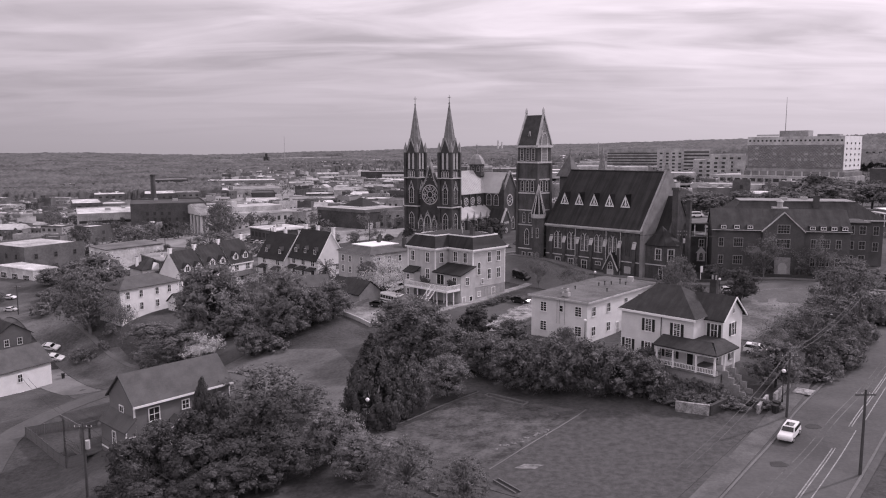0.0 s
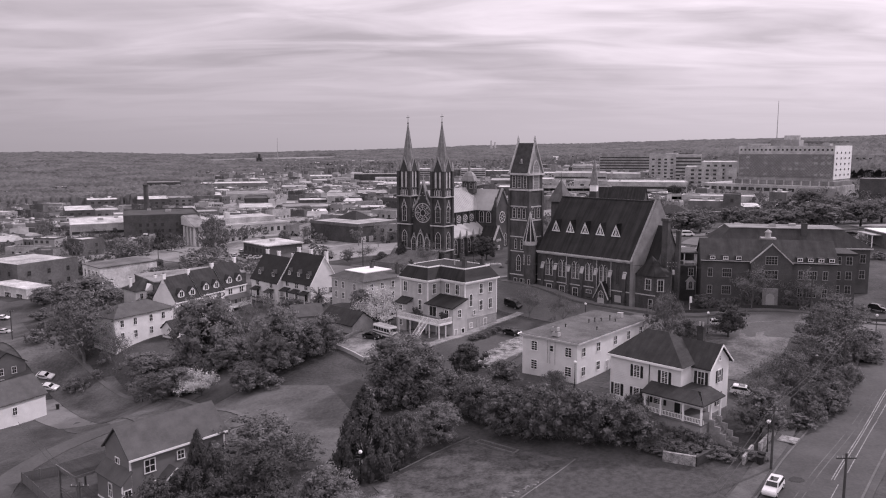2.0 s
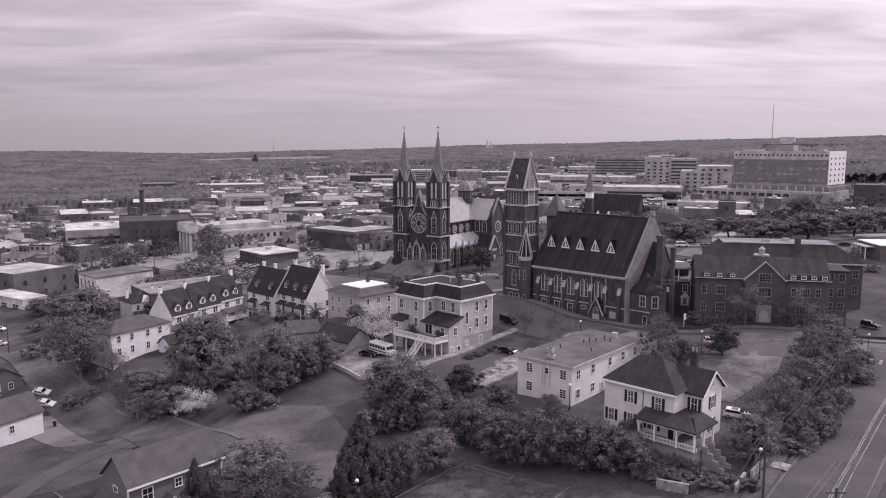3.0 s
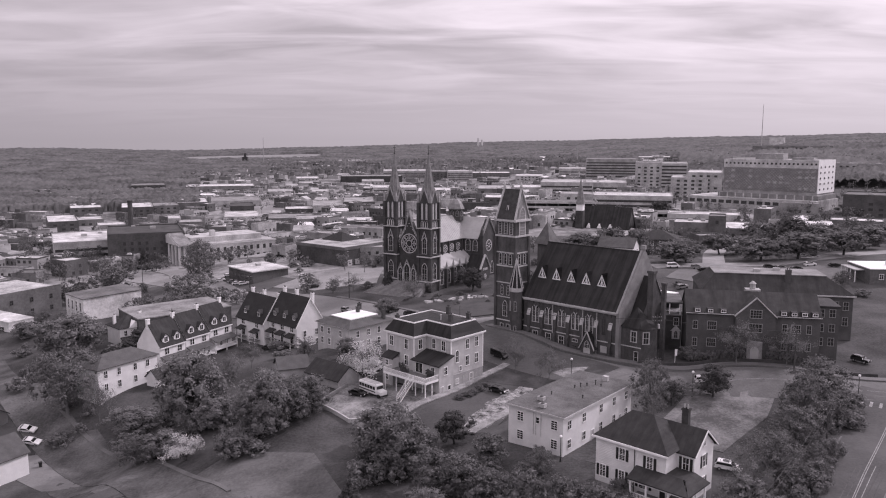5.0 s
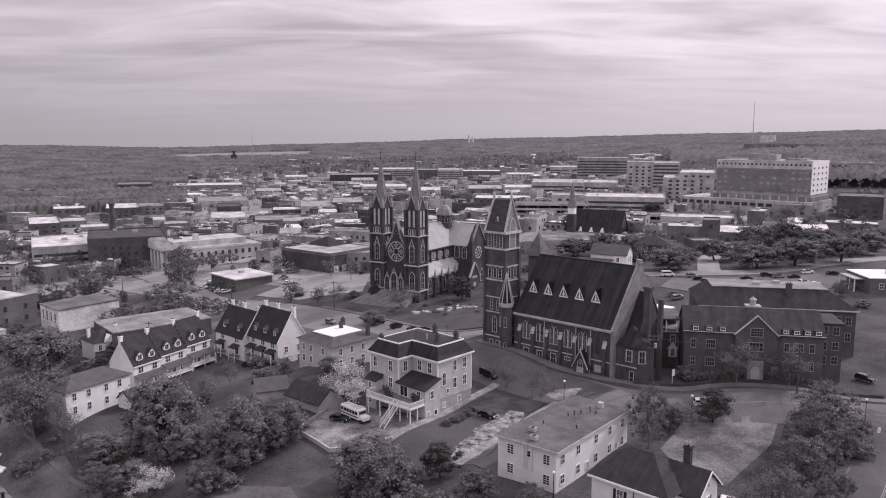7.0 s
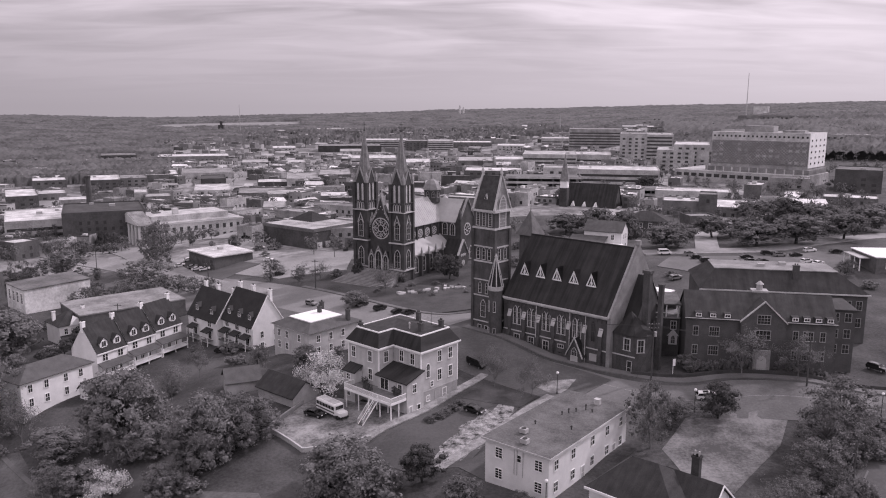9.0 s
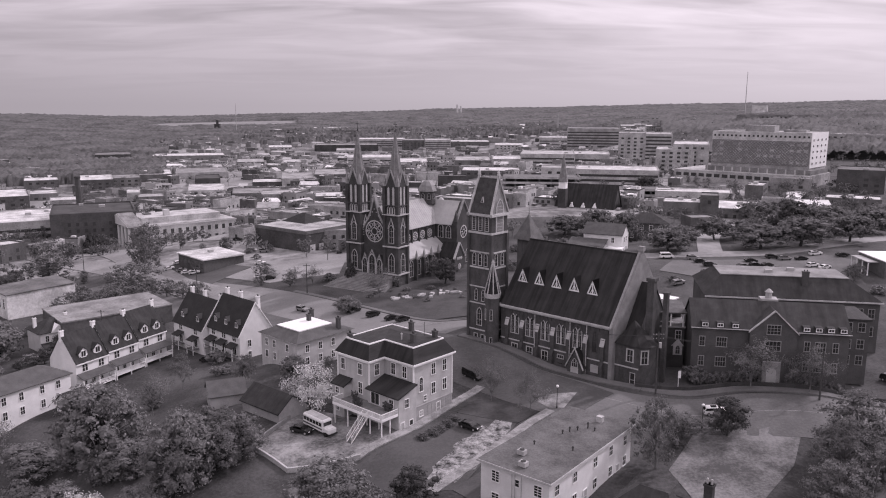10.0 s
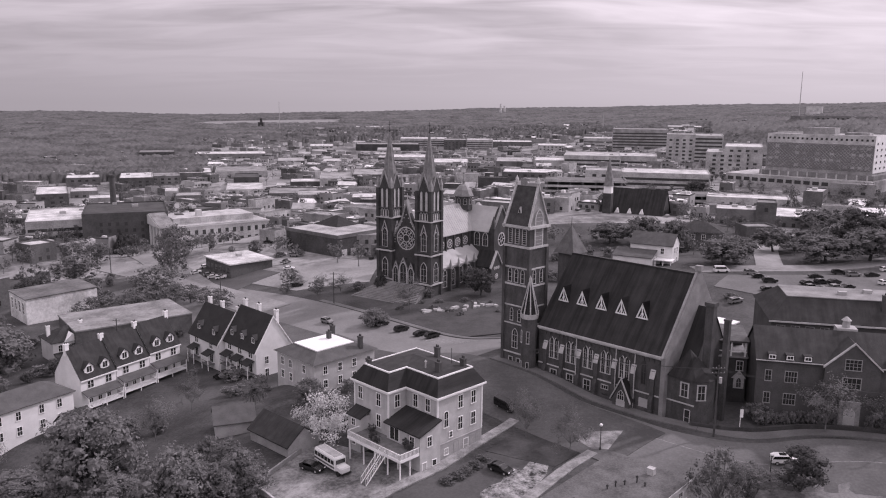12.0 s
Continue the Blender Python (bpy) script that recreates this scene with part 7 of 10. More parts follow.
sheet(bm, [(-9.3, -12.3, 10.2), (9.3, -12.3, 10.2), (9.3, 12.3, 10.9), (-9.3, 12.3, 10.9)], 0.3)
part("roof", bm, tone("town roof", 0.12), t)
for k in (-6, -2, 2, 6):
    win(t, face("f", 18, 24) @ pose(k, 0, 4.5), 1.6, 3.8, bars=(1, 2))
t = thing("flat_roofed_hall", pose(-92, 284, -8.6, 0, 0, 38), "long low hall with pale flat roof behind the row houses", "building")
part("wall", boxes((-17, 17, -11, 11, -3, 8.6)), tone("town wall", 0.1), t)
part("roof", boxes((-17.2, 17.2, -11.2, 11.2, 8.6, 9.0)), tone("town roof", 0.2), t)

# church with a slender steeple further back
t = thing("steeple_church", pose(109, 459, 3.0, 0, 0, -30), "dark slate church with white dormers and slender steeple", "church")
bm = bmesh.new()
slab_x(bm, [(-9, -3), (9, -3), (9, 5.8), (0, 19.0), (-9, 5.8)], -16.5, 16.5)
part("wall", bm, BRICK_DARK, t)
bm = bmesh.new()
for s in (-1, 1):
    sheet(bm, [(-16.9, s * 9.7, 5.3), (16.9, s * 9.7, 5.3), (16.9, 0, 19.6), (-16.9, 0, 19.6)], 0.3)
part("roof", bm, SLATE, t)
for k in (-7, -0.5, 6):
    bm = bmesh.new()
    slab(bm, [(k - 1.2, 7.2), (k + 1.2, 7.2), (k, 9.8)], -9.2, -6.5)
    part("dormer", bm, PAINT_WHITE, t)
bm = boxes((-13.5, -9.2, -13.2, -9.0, -3, 17.5))
tw = part("tower", bm, BRICK_DARK, t)
part("belfry", boxes((-13.3, -9.4, -13.0, -9.2, 17.5, 21.2)), PAINT_WHITE, tw)
bm = bmesh.new()
taper(bm, -11.35, -11.1, 21.2, 37.4, 2.7, 0.0, 8, math.pi / 8)
part("steeple", bm, SLATE_SPIRE, tw)

simple_house("brick_villa", "dark brick two-storey house with low hipped roof", 113, 366, gz(113, 366) - 0.3, -20, 19, 15, 7.6, 3.6, BRICK_MID, SHINGLE, "hip", ((1.0, 4.6), (-6, -2, 2, 6), (-4, 0, 4)), (1.3, 2.0))
# low office with a white roof and a columned porch
t = thing("low_office", pose(161.5, 271, gz(162, 278), 0, 0, -6), "low brick office with bright white roof and columned porch", "building")
part("wall", boxes((0, 26, 0, 18, -3, 5.0)), tone("town wall", 0.12), t)
part("roof", boxes((-0.3, 26.3, -0.3, 18.3, 5.0, 5.3)), ROOF_WHITE, t)
part("porch_roof", boxes((-3.6, -0.32, 4, 16, 3.9, 4.2)), tone("town roof", 0.3), t)
for k in (4.3, 8.2, 12, 15.7):
    bm = bmesh.new()
    taper(bm, -3.3, k, -1, 3.9, 0.22, 0.2, 8)
    part("column", bm, PAINT_WHITE, t)
for k in (4, 9, 14, 19):
    win(t, pose(k, 0, 1.4), 1.4, 1.8)
part("roof_unit", boxes((10, 13, 8, 10.5, 5.3, 6.8)), METAL_PALE, t)

# white gabled house behind the brick church
t = thing("gabled_villa", pose(84, 326, 9, 0, 0, -30), "white gabled villa with grey roofs and a porch", "house")
bm = bmesh.new()
gable_wall(bm, 15, 10, -3, 8.2, 3.4)
part("wall", bm, CLAP_WHITE, t)
bm = bmesh.new()
gable_roof(bm, 15, 10, 8.4, 3.4, 0.5)
part("roof", bm, SHINGLE_MID, t)
part("side_wing", boxes((-12, 2, -11, -5.02, -3, 4.2)), CLAP_WHITE, t)
bm = bmesh.new()
sheet(bm, [(-12.3, -11.4, 4.2), (2.3, -11.4, 4.2), (2.3, -5.02, 6.2), (-12.3, -5.02, 6.2)], 0.2)
part("wing_roof", bm, SHINGLE_MID, t)
part("porch_roof", boxes((2.4, 8.6, -9.5, -5.05, 3.3, 3.6)), ROOF_WHITE, t)
for k in (2.8, 5.5, 8.2):
    part("porch_post", boxes((k - 0.12, k + 0.12, -9.4, -9.16, -3, 3.3)), PAINT_WHITE, t)
for z in (1.2, 5.0):
    win(t, face("r", 15, 10) @ pose(-1.5, 0, z), 1.1, 1.9)
    win(t, face("r", 15, 10) @ pose(1.8, 0, z), 1.1, 1.9)
    win(t, face("f", 15, 10) @ pose(4, 0, z), 1.1, 1.9)


# ---- hospital with the patterned screen front ----
def hospital():
    t = thing("hospital", pose(272.5, 602.3, 11, 0, 0, -45), "large pale hospital slab with patterned screen front over a podium", "hospital")
    W = 73
    part("slab_body", boxes((-W / 2, W / 2, 0, 38, 9, 35.8)), tone("town wall", 0.3), t)
    part("end_wall", boxes((W / 2, W / 2 + 0.4, -0.3, 38.2, 10.5, 35.9)), PAINT_WHITE, t, "bright white end wall")
    part("top_band", boxes((-W / 2, W / 2, -0.35, 0, 29.4, 35.8)), tone("town wall", 0.42), t)
    for i in range(22):
        piece("window", shared(("hosp_top",), lambda b: box(b, -0.7, 0.7, -0.5, -0.33, 0, 1.4), [GLASS_FAR]), pose(-W / 2 + 2 + i * 3.3, 0, 32), t)
    for fl in range(5):
        for k in range(4):
            piece("window", shared(("hosp_end",), lambda b: box(b, -0.8, 0.8, -0.6, -0.35, 0, 1.4), [GLASS_FAR]), pose(W / 2 + 0.1, 4 + k * 9.4, 13 + fl * 4.2, 0, 0, 90), t)
    part("glazing", boxes((-W / 2 + 0.6, W / 2 - 0.6, -0.25, 0.05, 11.5, 29.2)), GLASS_PALE, t)
    bm = bmesh.new()
    rg = random.Random(5)
    for i in range(15):
        for j in range(4):
            x0, z0 = -W / 2 + 0.8 + i * 4.76, 11.6 + j * 4.4
            for a, b in (((0, 0), (4.7, 4.3)), ((4.7, 0), (0, 4.3)), ((2.35, 0), (4.7, 2.2)), ((0, 2.2), (2.35, 4.3)), ((2.35, 0), (0, 2.2)), ((4.7, 2.2), (2.35, 4.3))):
                if rg.random() < 0.85:
                    rod(bm, (x0 + a[0], -0.5, z0 + a[1]), (x0 + b[0], -0.5, z0 + b[1]), 0.17, 4)
            if rg.random() < 0.5:
                box(bm, x0 + 1, x0 + 3.6, -0.55, -0.4, z0 + 1.2, z0 + 3.0)
    sc = part("screen", bm, tone("town wall", 0.3), t, "pale lattice sun screen")
    sc["kind"] = "stuff"
    part("podium", boxes((-W / 2 - 26, W / 2 + 3, -9, 42, -6, 5.2)), tone("town wall", 0.34), t)
    part("podium_roof", boxes((-W / 2 - 25.5, W / 2 + 2.5, -8.5, 41.5, 5.0, 5.5)), tone("town roof", 0.4), t)
    part("terrace_band", boxes((-W / 2 - 3, W / 2 + 2, -3, 38, 5.5, 9.0)), tone("town wall", 0.2), t)
    for k in range(12):
        part("pier", boxes((-W / 2 - 2 + k * 6.6, -W / 2 - 1 + k * 6.6, -3.3, -3, 5.5, 9.0)), tone("town wall", 0.42), t)
    for k in range(14):
        piece("window", shared(("hosp_low",), lambda b: box(b, -2.2, 2.2, -0.08, 0.02, 0, 2.6), [GLASS_FAR]), pose(-W / 2 - 22 + k * 6.2, -9, 0.6), t)
    part("roof_house", boxes((-14, 8, 6, 16, 35.8, 40.5), (14, 30, 8, 16, 35.8, 37.5)), tone("town wall", 0.3), t)
    part("roof_sign", boxes((-30, -12, 1.0, 1.4, 36.2, 37.6)), tone("town wall", 0.45), t)


hospital()


def deck(x, y, rot, w, d, floors, z):
    t = thing("parking_deck", pose(x, y, z, 0, 0, rot), "pale concrete parking deck with open storeys", "parking deck")
    for i in range(floors + 1):
        part("slab", boxes((-w / 2, w / 2, -d / 2, d / 2, i * 3.4 - 0.3, i * 3.4)), CONCRETE, t)
        part("rail_wall", boxes((-w / 2 - 0.2, w / 2 + 0.2, -d / 2 - 0.2, -d / 2, i * 3.4 - 0.4, i * 3.4 + 1.1), (w / 2, w / 2 + 0.2, -d / 2, d / 2, i * 3.4 - 0.4, i * 3.4 + 1.1)), tone("town wall", 0.34), t)
    for k in range(int(w / 8) + 1):
        part("column", boxes((-w / 2 + k * 8, -w / 2 + k * 8 + 0.8, -d / 2, -d / 2 + 0.8, -3, floors * 3.4)), CONCRETE, t)
    # added dark block behind the open storeys, standing in for the shade inside
    part("core", boxes((-w / 2 + 2, w / 2 - 2, 0, d / 2 - 1, -3, floors * 3.4 - 0.4)), tone("town wall", 0.08), t)


deck(100, 560, -8, 52, 30, 4, 4)
deck(135, 505, -6, 70, 24, 3, 5)

# thin masts on the skyline
for x, y, h in ((-420, 2050, 75), (612, 1390, 85), (330, 1650, 40)):
    t = thing("radio_mast", pose(x, y, gz(x, y)), "thin lattice radio mast on the skyline", "mast")
    bm = bmesh.new()
    rod(bm, (0, 0, 0), (0, 0, h), 1.0, 4, 0.4)
    part("shaft", bm, METAL_PALE, t)
t = thing("grain_tower", pose(-497, 2175, gz(-497, 2175)), "dark square works tower above far trees", "tower")
part("shaft", boxes((-7, 7, -7, 7, -3, 20)), BRICK_DARK, t)
part("head_house", boxes((-3, 3, -3, 3, 20, 30)), BRICK_DARK, t)
for x, y, h in ((252, 3560, 34), (270, 3575, 26)):
    t = thing("works_stack", pose(x, y, gz(x, y)), "pale works chimney standing on the far plain", "chimney")
    bm = bmesh.new()
    taper(bm, 0, 0, -2, h + 12, 5, 4, 10)
    part("shaft", bm, tone("town wall", 0.5), t)
t = thing("water_tank", pose(760, 1650, gz(760, 1650)), "pale round water tank on the wooded hill", "tank")
bm = bmesh.new()
taper(bm, 0, 0, 0, 26, 16, 16, 20)
part("drum", bm, tone("town wall", 0.5), t)


# ---- streets, walks, lots ----
ASPHALT_WORN = mat("worn asphalt", 0.17, 0.9, 0.2, 0.05, 1.5, 0.05)
ASPHALT_YARD = mat("stained yard asphalt", 0.095, 0.9, 0.45, 0.12, 1.6, 0.1)
PAVING = mat("worn pavement", 0.095, 0.9, 0.3, 0.3, 3.0, 0.1)
TOWN_ASPHALT = mat("pale town asphalt", 0.23, 0.9, 0.25, 0.04, 0.9, 0.05)
ASPHALT_STREET = mat("street asphalt", 0.118, 0.9, 0.25, 0.07, 1.8, 0.05)
DIRT = mat("bare earth and thin grass", 0.064, 0.95, 0.32, 1.1, 6.0, 0.5)
GRAVEL = mat("pale gravel", 0.18, 0.95, 0.6, 0.25, 1.6, 0.2)
LAWN = mat("lawn", 0.055, 0.95, 0.3, 0.15, 1.5, 0.4)

ribbon("high_street", [uv(-340, 164), uv(-150, 161), uv(-116, 159), (46, 179), (60, 174.6), (82, 171), (108, 166), (150, 158), (230, 142)], 16.5, 0.10, ASPHALT_STREET, "worn grey asphalt street past the brick church", "street")
# dark asphalt overlay; the shadow cast by the church is put into its colour
ASPHALT_SHADED = mat("dark asphalt with church shade", 0.095, 0.9, 0.3, 0.08, 1.8, 0.08)
ribbon("relaid_street", [uv(-262, 162.6), uv(-150, 161), uv(-116, 159), (43, 180.2)], 16.3, 0.16, ASPHALT_SHADED, "darker asphalt before the brick church, with church shade in its colour", "street")
ribbon("church_walk", [uv(-143, 170.4), uv(-112, 170.2), uv(-100, 170.0), (53, 189.5), (62, 185.2), (86, 181.0), (110, 176.5), (150, 168)], 2.6, 0.26, CONCRETE, "raised concrete pavement along the church street", "pavement")
lot("boulevard", [uv(-340, 170), uv(-147, 168.5), uv(-147, 190), uv(-340, 191)], 0.08, ASPHALT_WORN, "broad worn asphalt boulevard with parking places", "street")
ribbon("hill_street", [(4, 36), (22, 59), (37.5, 80.6), (51, 97.2), (66, 115.4), (83.6, 138), (95.6, 153.5), (107, 167)], 13.4, 0.12, ASPHALT, "grey asphalt hill street with painted centre lines", "street")
ribbon("hill_walk", [(16, 65), (29.2, 81.2), (42.2, 98.2), (52.5, 111), (61.5, 125.5), (79.2, 143.4), (91, 158)], 2.6, 0.2, PAVING, "worn concrete pavement beside the hill street", "pavement")
ribbon("hill_verge", [(50, 76), (58, 87), (70, 103), (84, 120), (100, 140)], 5.0, 0.2, LAWN, "grass verge beside the hill street", "verge")
for off in (0.0, 0.4):
    ribbon("centre_line", [(33.5 + off, 73.5), (38.7 + off, 80.2), (49.1 + off, 93.1)], 0.14, 0.135, ROADPAINT, "worn painted double centre line", "road marking", 2.0)
    ribbon("centre_line", [(54.2 + off, 99.0), (70.8 + off, 119.8), (84 + off, 136), (96 + off, 151)], 0.14, 0.135, ROADPAINT, "worn painted double centre line", "road marking", 2.0)
ribbon("lane_line", [(33, 71.2), (40.4, 80.1), (54.5, 97.7)], 0.13, 0.135, ROADPAINT, "worn painted lane line", "road marking", 2.0)
ribbon("lane_line", [(57.5, 101.0), (68.2, 114.8), (82, 131.5)], 0.13, 0.135, ROADPAINT, "worn painted lane line", "road marking", 2.0)
TAR = mat("tar seal", 0.03, 0.7, 0.4, 0.6, 5)
for off in (0.0, 1.1):
    ribbon("tar_seam", [(29 + off, 74), (34.8 + off, 80.7), (50.4 + off, 98.6), (62.2 + off, 112.2), (78 + off, 131)], 0.14, 0.133, ASPHALT_YARD, "pale filled seam along the hill street", "seam", 2.0)
for x, y, r in ((40.5, 88.9, 1.25), (49.8, 99.6, 1.1)):
    bm = bmesh.new()
    rg = random.Random(int(x))
    n = [(x + r * rg.uniform(0.8, 1.15) * math.cos(i * 0.524), y + r * rg.uniform(0.6, 0.9) * math.sin(i * 0.524)) for i in range(12)]
    lot("tar_patch", n, 0.14, TAR, "dark tar patch in the hill street", "patch", step=1.0)
ribbon("gutter", [(24, 72.5), (31.1, 81.1), (43.7, 97.1), (55.8, 112), (68.2, 127.4), (83, 145)], 0.28, 0.26, CONCRETE, "worn pale kerbstones beside the hill street", "kerb", 2.0)
ribbon("far_kerb", [(38, 72.5), (44.4, 80.0), (58.5, 97.4), (74, 117), (90, 136)], 0.3, 0.22, CONCRETE, "concrete kerb on the far side of the hill street", "kerb", 2.0)
ribbon("lane_line", [uv(-110, 160), (60, 175), (82, 171.4), (108, 166.4), (150, 158.4)], 0.14, 0.115, ROADPAINT, "faded painted lane line on the church street", "road marking", 2.0)
for i in range(7):
    p = Vector((93.5, 160.5)).lerp(Vector((103.5, 155.5)), i / 6)
    ribbon("crossing_bar", [(p.x, p.y), (p.x + 1.6, p.y + 2.2)], 0.6, 0.14, ROADPAINT, "white painted crossing bar", "road marking", 1.0)
for i in range(8):
    p = Vector((2.5, 256.5)).lerp(Vector((14, 246.5)), i / 7)
    ribbon("hatch_bar", [(p.x, p.y), (p.x + 3.0, p.y + 1.0)], 0.35, 0.11, ROADPAINT, "white painted hatch bar on the boulevard", "road marking", 1.0)
for a, b in (((2.0, 257.0), (14.5, 246)), ((6, 258), (18, 247.5))):
    ribbon("hatch_edge", [a, b], 0.3, 0.11, ROADPAINT, "white painted hatch outline on the boulevard", "road marking", 1.0)
# church lawn and its kerb
lot("church_lawn", [uv(-215, 192.5), uv(-172, 192.5), uv(-160, 205), uv(-160, 240), uv(-215, 212)], 0.3, LAWN, "mown lawn round the twin-spired church", "lawn")
ribbon("church_kerb", [uv(-240, 191.6), uv(-150, 191.4)], 1.8, 0.26, CONCRETE, "pale kerb and pavement before the twin-spired church", "pavement")
ribbon("lawn_path", [(1, 288.5), (6.3, 286.8), (12, 289)], 1.1, 0.36, CONCRETE, "pale stone path across the church lawn", "path", 2.0)
rg = random.Random(17)
for i in range(16):
    k = rg.random()
    x, y = 2 + 22 * k + rg.gauss(0, 0.8), 286.5 + 6 * k + rg.gauss(0, 1.0)
    w, d, h = rg.uniform(0.4, 1.3), rg.uniform(0.3, 0.7), rg.uniform(0.35, 0.8)
    bm = boxes((-w, w, -d, d, -0.3, h))
    for v in bm.verts:
        v.co += Vector((rg.gauss(0, 0.06), rg.gauss(0, 0.06), rg.gauss(0, 0.05)))
    o = obj("garden_stone", bm, STONE_PALE)
    o.matrix_basis = pose(x, y, gz(x, y) + 0.3, 0, 0, rg.uniform(0, 180))
    tagged(o, "rough pale block of stone on the church lawn", "stone", "stones on the lawn")
# drives between the houses
CONCRETE_WORN = mat("worn pale concrete", 0.24, 0.9, 0.4, 0.5, 3.0, 0.1)
lot("house_drive", [(-5.5, 162), (4, 171), (23, 188), (31, 183), (22, 166), (14, 152), (4, 153.5)], 0.07, ASPHALT, "dark asphalt drive beside the stucco house", "drive")
ribbon("drive_edge", [(9.5, 152.6), (15.3, 158.4), (21.2, 164.9), (29.5, 175.5), (34.6, 180.0)], 2.2, 0.2, CONCRETE_WORN, "pale concrete edge of the apartment drive", "kerb", 2.0)
lot("apartment_drive", [(13, 152), (21.5, 161), (26, 157), (17, 146)], 0.09, ASPHALT, "dark asphalt strip beside the apartment house", "drive")
rg = random.Random(9)
ring = []
for j in range(34):
    c = 2 * math.pi * j / 34
    k = rg.uniform(0.74, 1.2)
    along, across = 15.5 * math.cos(c) * k, 4.0 * math.sin(c) * k
    ring.append((18.2 + along * 0.56 - across * 0.83, 166.5 + along * 0.83 + across * 0.56))
PATCHY = mat("patchy gravel", 0.2, 0.95, 0.9, 0.55, 2.6, 0.3)
lot("gravel_patch", ring, 0.095, PATCHY, "patchy pale gravel and thin grass", "gravel", step=2.0)
ribbon("house_walk", [(-7, 163.5), (5.8, 174.6), (15.2, 186.4), (22, 195)], 2.2, 0.22, CONCRETE_WORN, "cracked concrete walk beside the stucco house", "path", 2.0)
lot("tree_lawn", [(15.7, 181.9), (21.9, 189.4), (30.3, 185.0), (32.8, 180.6), (27.2, 175.6)], 0.12, LAWN, "worn lawn under the street trees", "lawn", step=2.0)
lot("corner_apron", [(32.2, 185.4), (35.2, 187.2), (41.5, 186.6), (37.4, 180.2), (34.6, 181)], 0.19, CONCRETE_WORN, "pale concrete apron at the street corner", "pavement", step=2.0)
lot("terrace", [(-24, 171), (-16, 163.6), (-3, 166), (6, 175.5), (-4, 182), (-16, 190)], 0.12, GRAVEL, "pale earth yard behind a low wall", "yard")
YARD_WORN = mat("patched yard asphalt", 0.135, 0.92, 0.55, 0.16, 1.8, 0.15)
lot("side_yard", [(50, 154), (59, 166.5), (70, 169.5), (79, 165), (72.5, 155), (57, 139), (51, 143)], 0.09, YARD_WORN, "patched worn asphalt yard beside the white house", "yard")
lot("apartment_yard", [(30, 136), (47, 156), (52, 152), (36, 132)], 0.06, DIRT, "thin grass strip beside the apartment house", "yard")
# open lot in front
lot("empty_lot", [(-8, 98), (7, 119), (21, 110), (33, 106), (41.5, 100), (30, 86), (20, 74), (4, 86)], 0.05, DIRT, "open lot of thin grass and earth", "lot")
ribbon("lot_kerb", [(20.9, 109.1), (13, 99.6), (5.5, 90.5)], 0.2, 0.12, CONCRETE, "broken concrete kerb across the open lot", "kerb", 2.0)
ribbon("lot_path", [(-10.4, 106.2), (-3, 113.6), (4.5, 120.6)], 2.4, 0.10, LAWN, "grass strip along the trees", "verge", 2.0)
ribbon("lot_edge", [(-9.5, 104.8), (-2, 112.2), (5.5, 119.3)], 0.16, 0.12, CONCRETE, "broken edging beside the grass strip", "kerb", 2.0)
PARKING = mat("old lot paving", 0.068, 0.95, 0.6, 0.35, 2.0, 0.2)
lot("lot_paving", [(-9, 103.5), (5.6, 118.6), (20.2, 109.2), (5.2, 91), (-5, 96)], 0.07, PARKING, "stained old paving of the open lot", "paving")
ribbon("lot_edge", [(-13, 97), (-11, 94.9), (-0.7, 83.5)], 0.22, 0.2, CONCRETE, "low concrete edging below the lot", "kerb", 2.0)
lot("bare_patch", [(-8.6, 99.5), (-7.4, 102.6), (-5.6, 102), (-6, 98.5)], 0.10, GRAVEL, "pale bare patch in the old paving", "patch", step=1.0)
lot("bare_patch", [(8.6, 90.6), (10.0, 91.6), (12.4, 91.0), (11, 89.9)], 0.09, GRAVEL, "pale gravel patch in the thin grass", "patch", step=1.0)
rg = random.Random(4)
for i in range(16):
    k = rg.random()
    x, y = 6.8 + 7.4 * k + rg.gauss(0, 0.5), 96.6 + 5.2 * k + rg.gauss(0, 0.5)
    o = obj("rubble_piece", boxes((-rg.uniform(0.15, 0.4), 0.2, -0.15, rg.uniform(0.1, 0.25), -0.03, 0.07)), GRAVEL)
    o.matrix_basis = pose(x, y, gz(x, y) + 0.07, 0, 0, rg.uniform(0, 180))
    tagged(o, "flat broken pale concrete piece on the lot", "rubble", "rubble on the lot")
# low timber frame lying on the lot
tf = thing("timber_frame", pose(9.6, 115.2, gz(9.6, 115.2) + 0.05, 0, 0, -38), "low weathered timber frame lying on the open lot", "timber")
for b in ((-3.7, 3.7, -0.75, -0.6, 0, 0.3), (-3.7, 3.7, 0.6, 0.75, 0, 0.3), (-3.7, -3.55, -0.6, 0.6, 0, 0.3), (3.55, 3.7, -0.6, 0.6, 0, 0.3)):
    part("beam", boxes(b), WOOD, tf)
part("soil", boxes((-3.55, 3.55, -0.6, 0.6, -0.1, 0.1)), BARK, tf)
tf = thing("drain_channel", pose(7.3, 85.6, gz(7.3, 85.6) + 0.02, 0, 0, -56), "open concrete drain channel at the lot edge", "drain")
for b in ((-2.1, 2.1, -0.45, -0.3, 0, 0.25), (-2.1, 2.1, 0.3, 0.45, 0, 0.25)):
    part("side", boxes(b), CONCRETE, tf)
part("bed", boxes((-2.1, 2.1, -0.3, 0.3, -0.1, 0.12)), RUBBER, tf)
tf = thing("yard_sign", pose(-11.0, 108.6, gz(-11.0, 108.6), 0, 0, -20), "small white sign on a thin post by the evergreens", "sign")
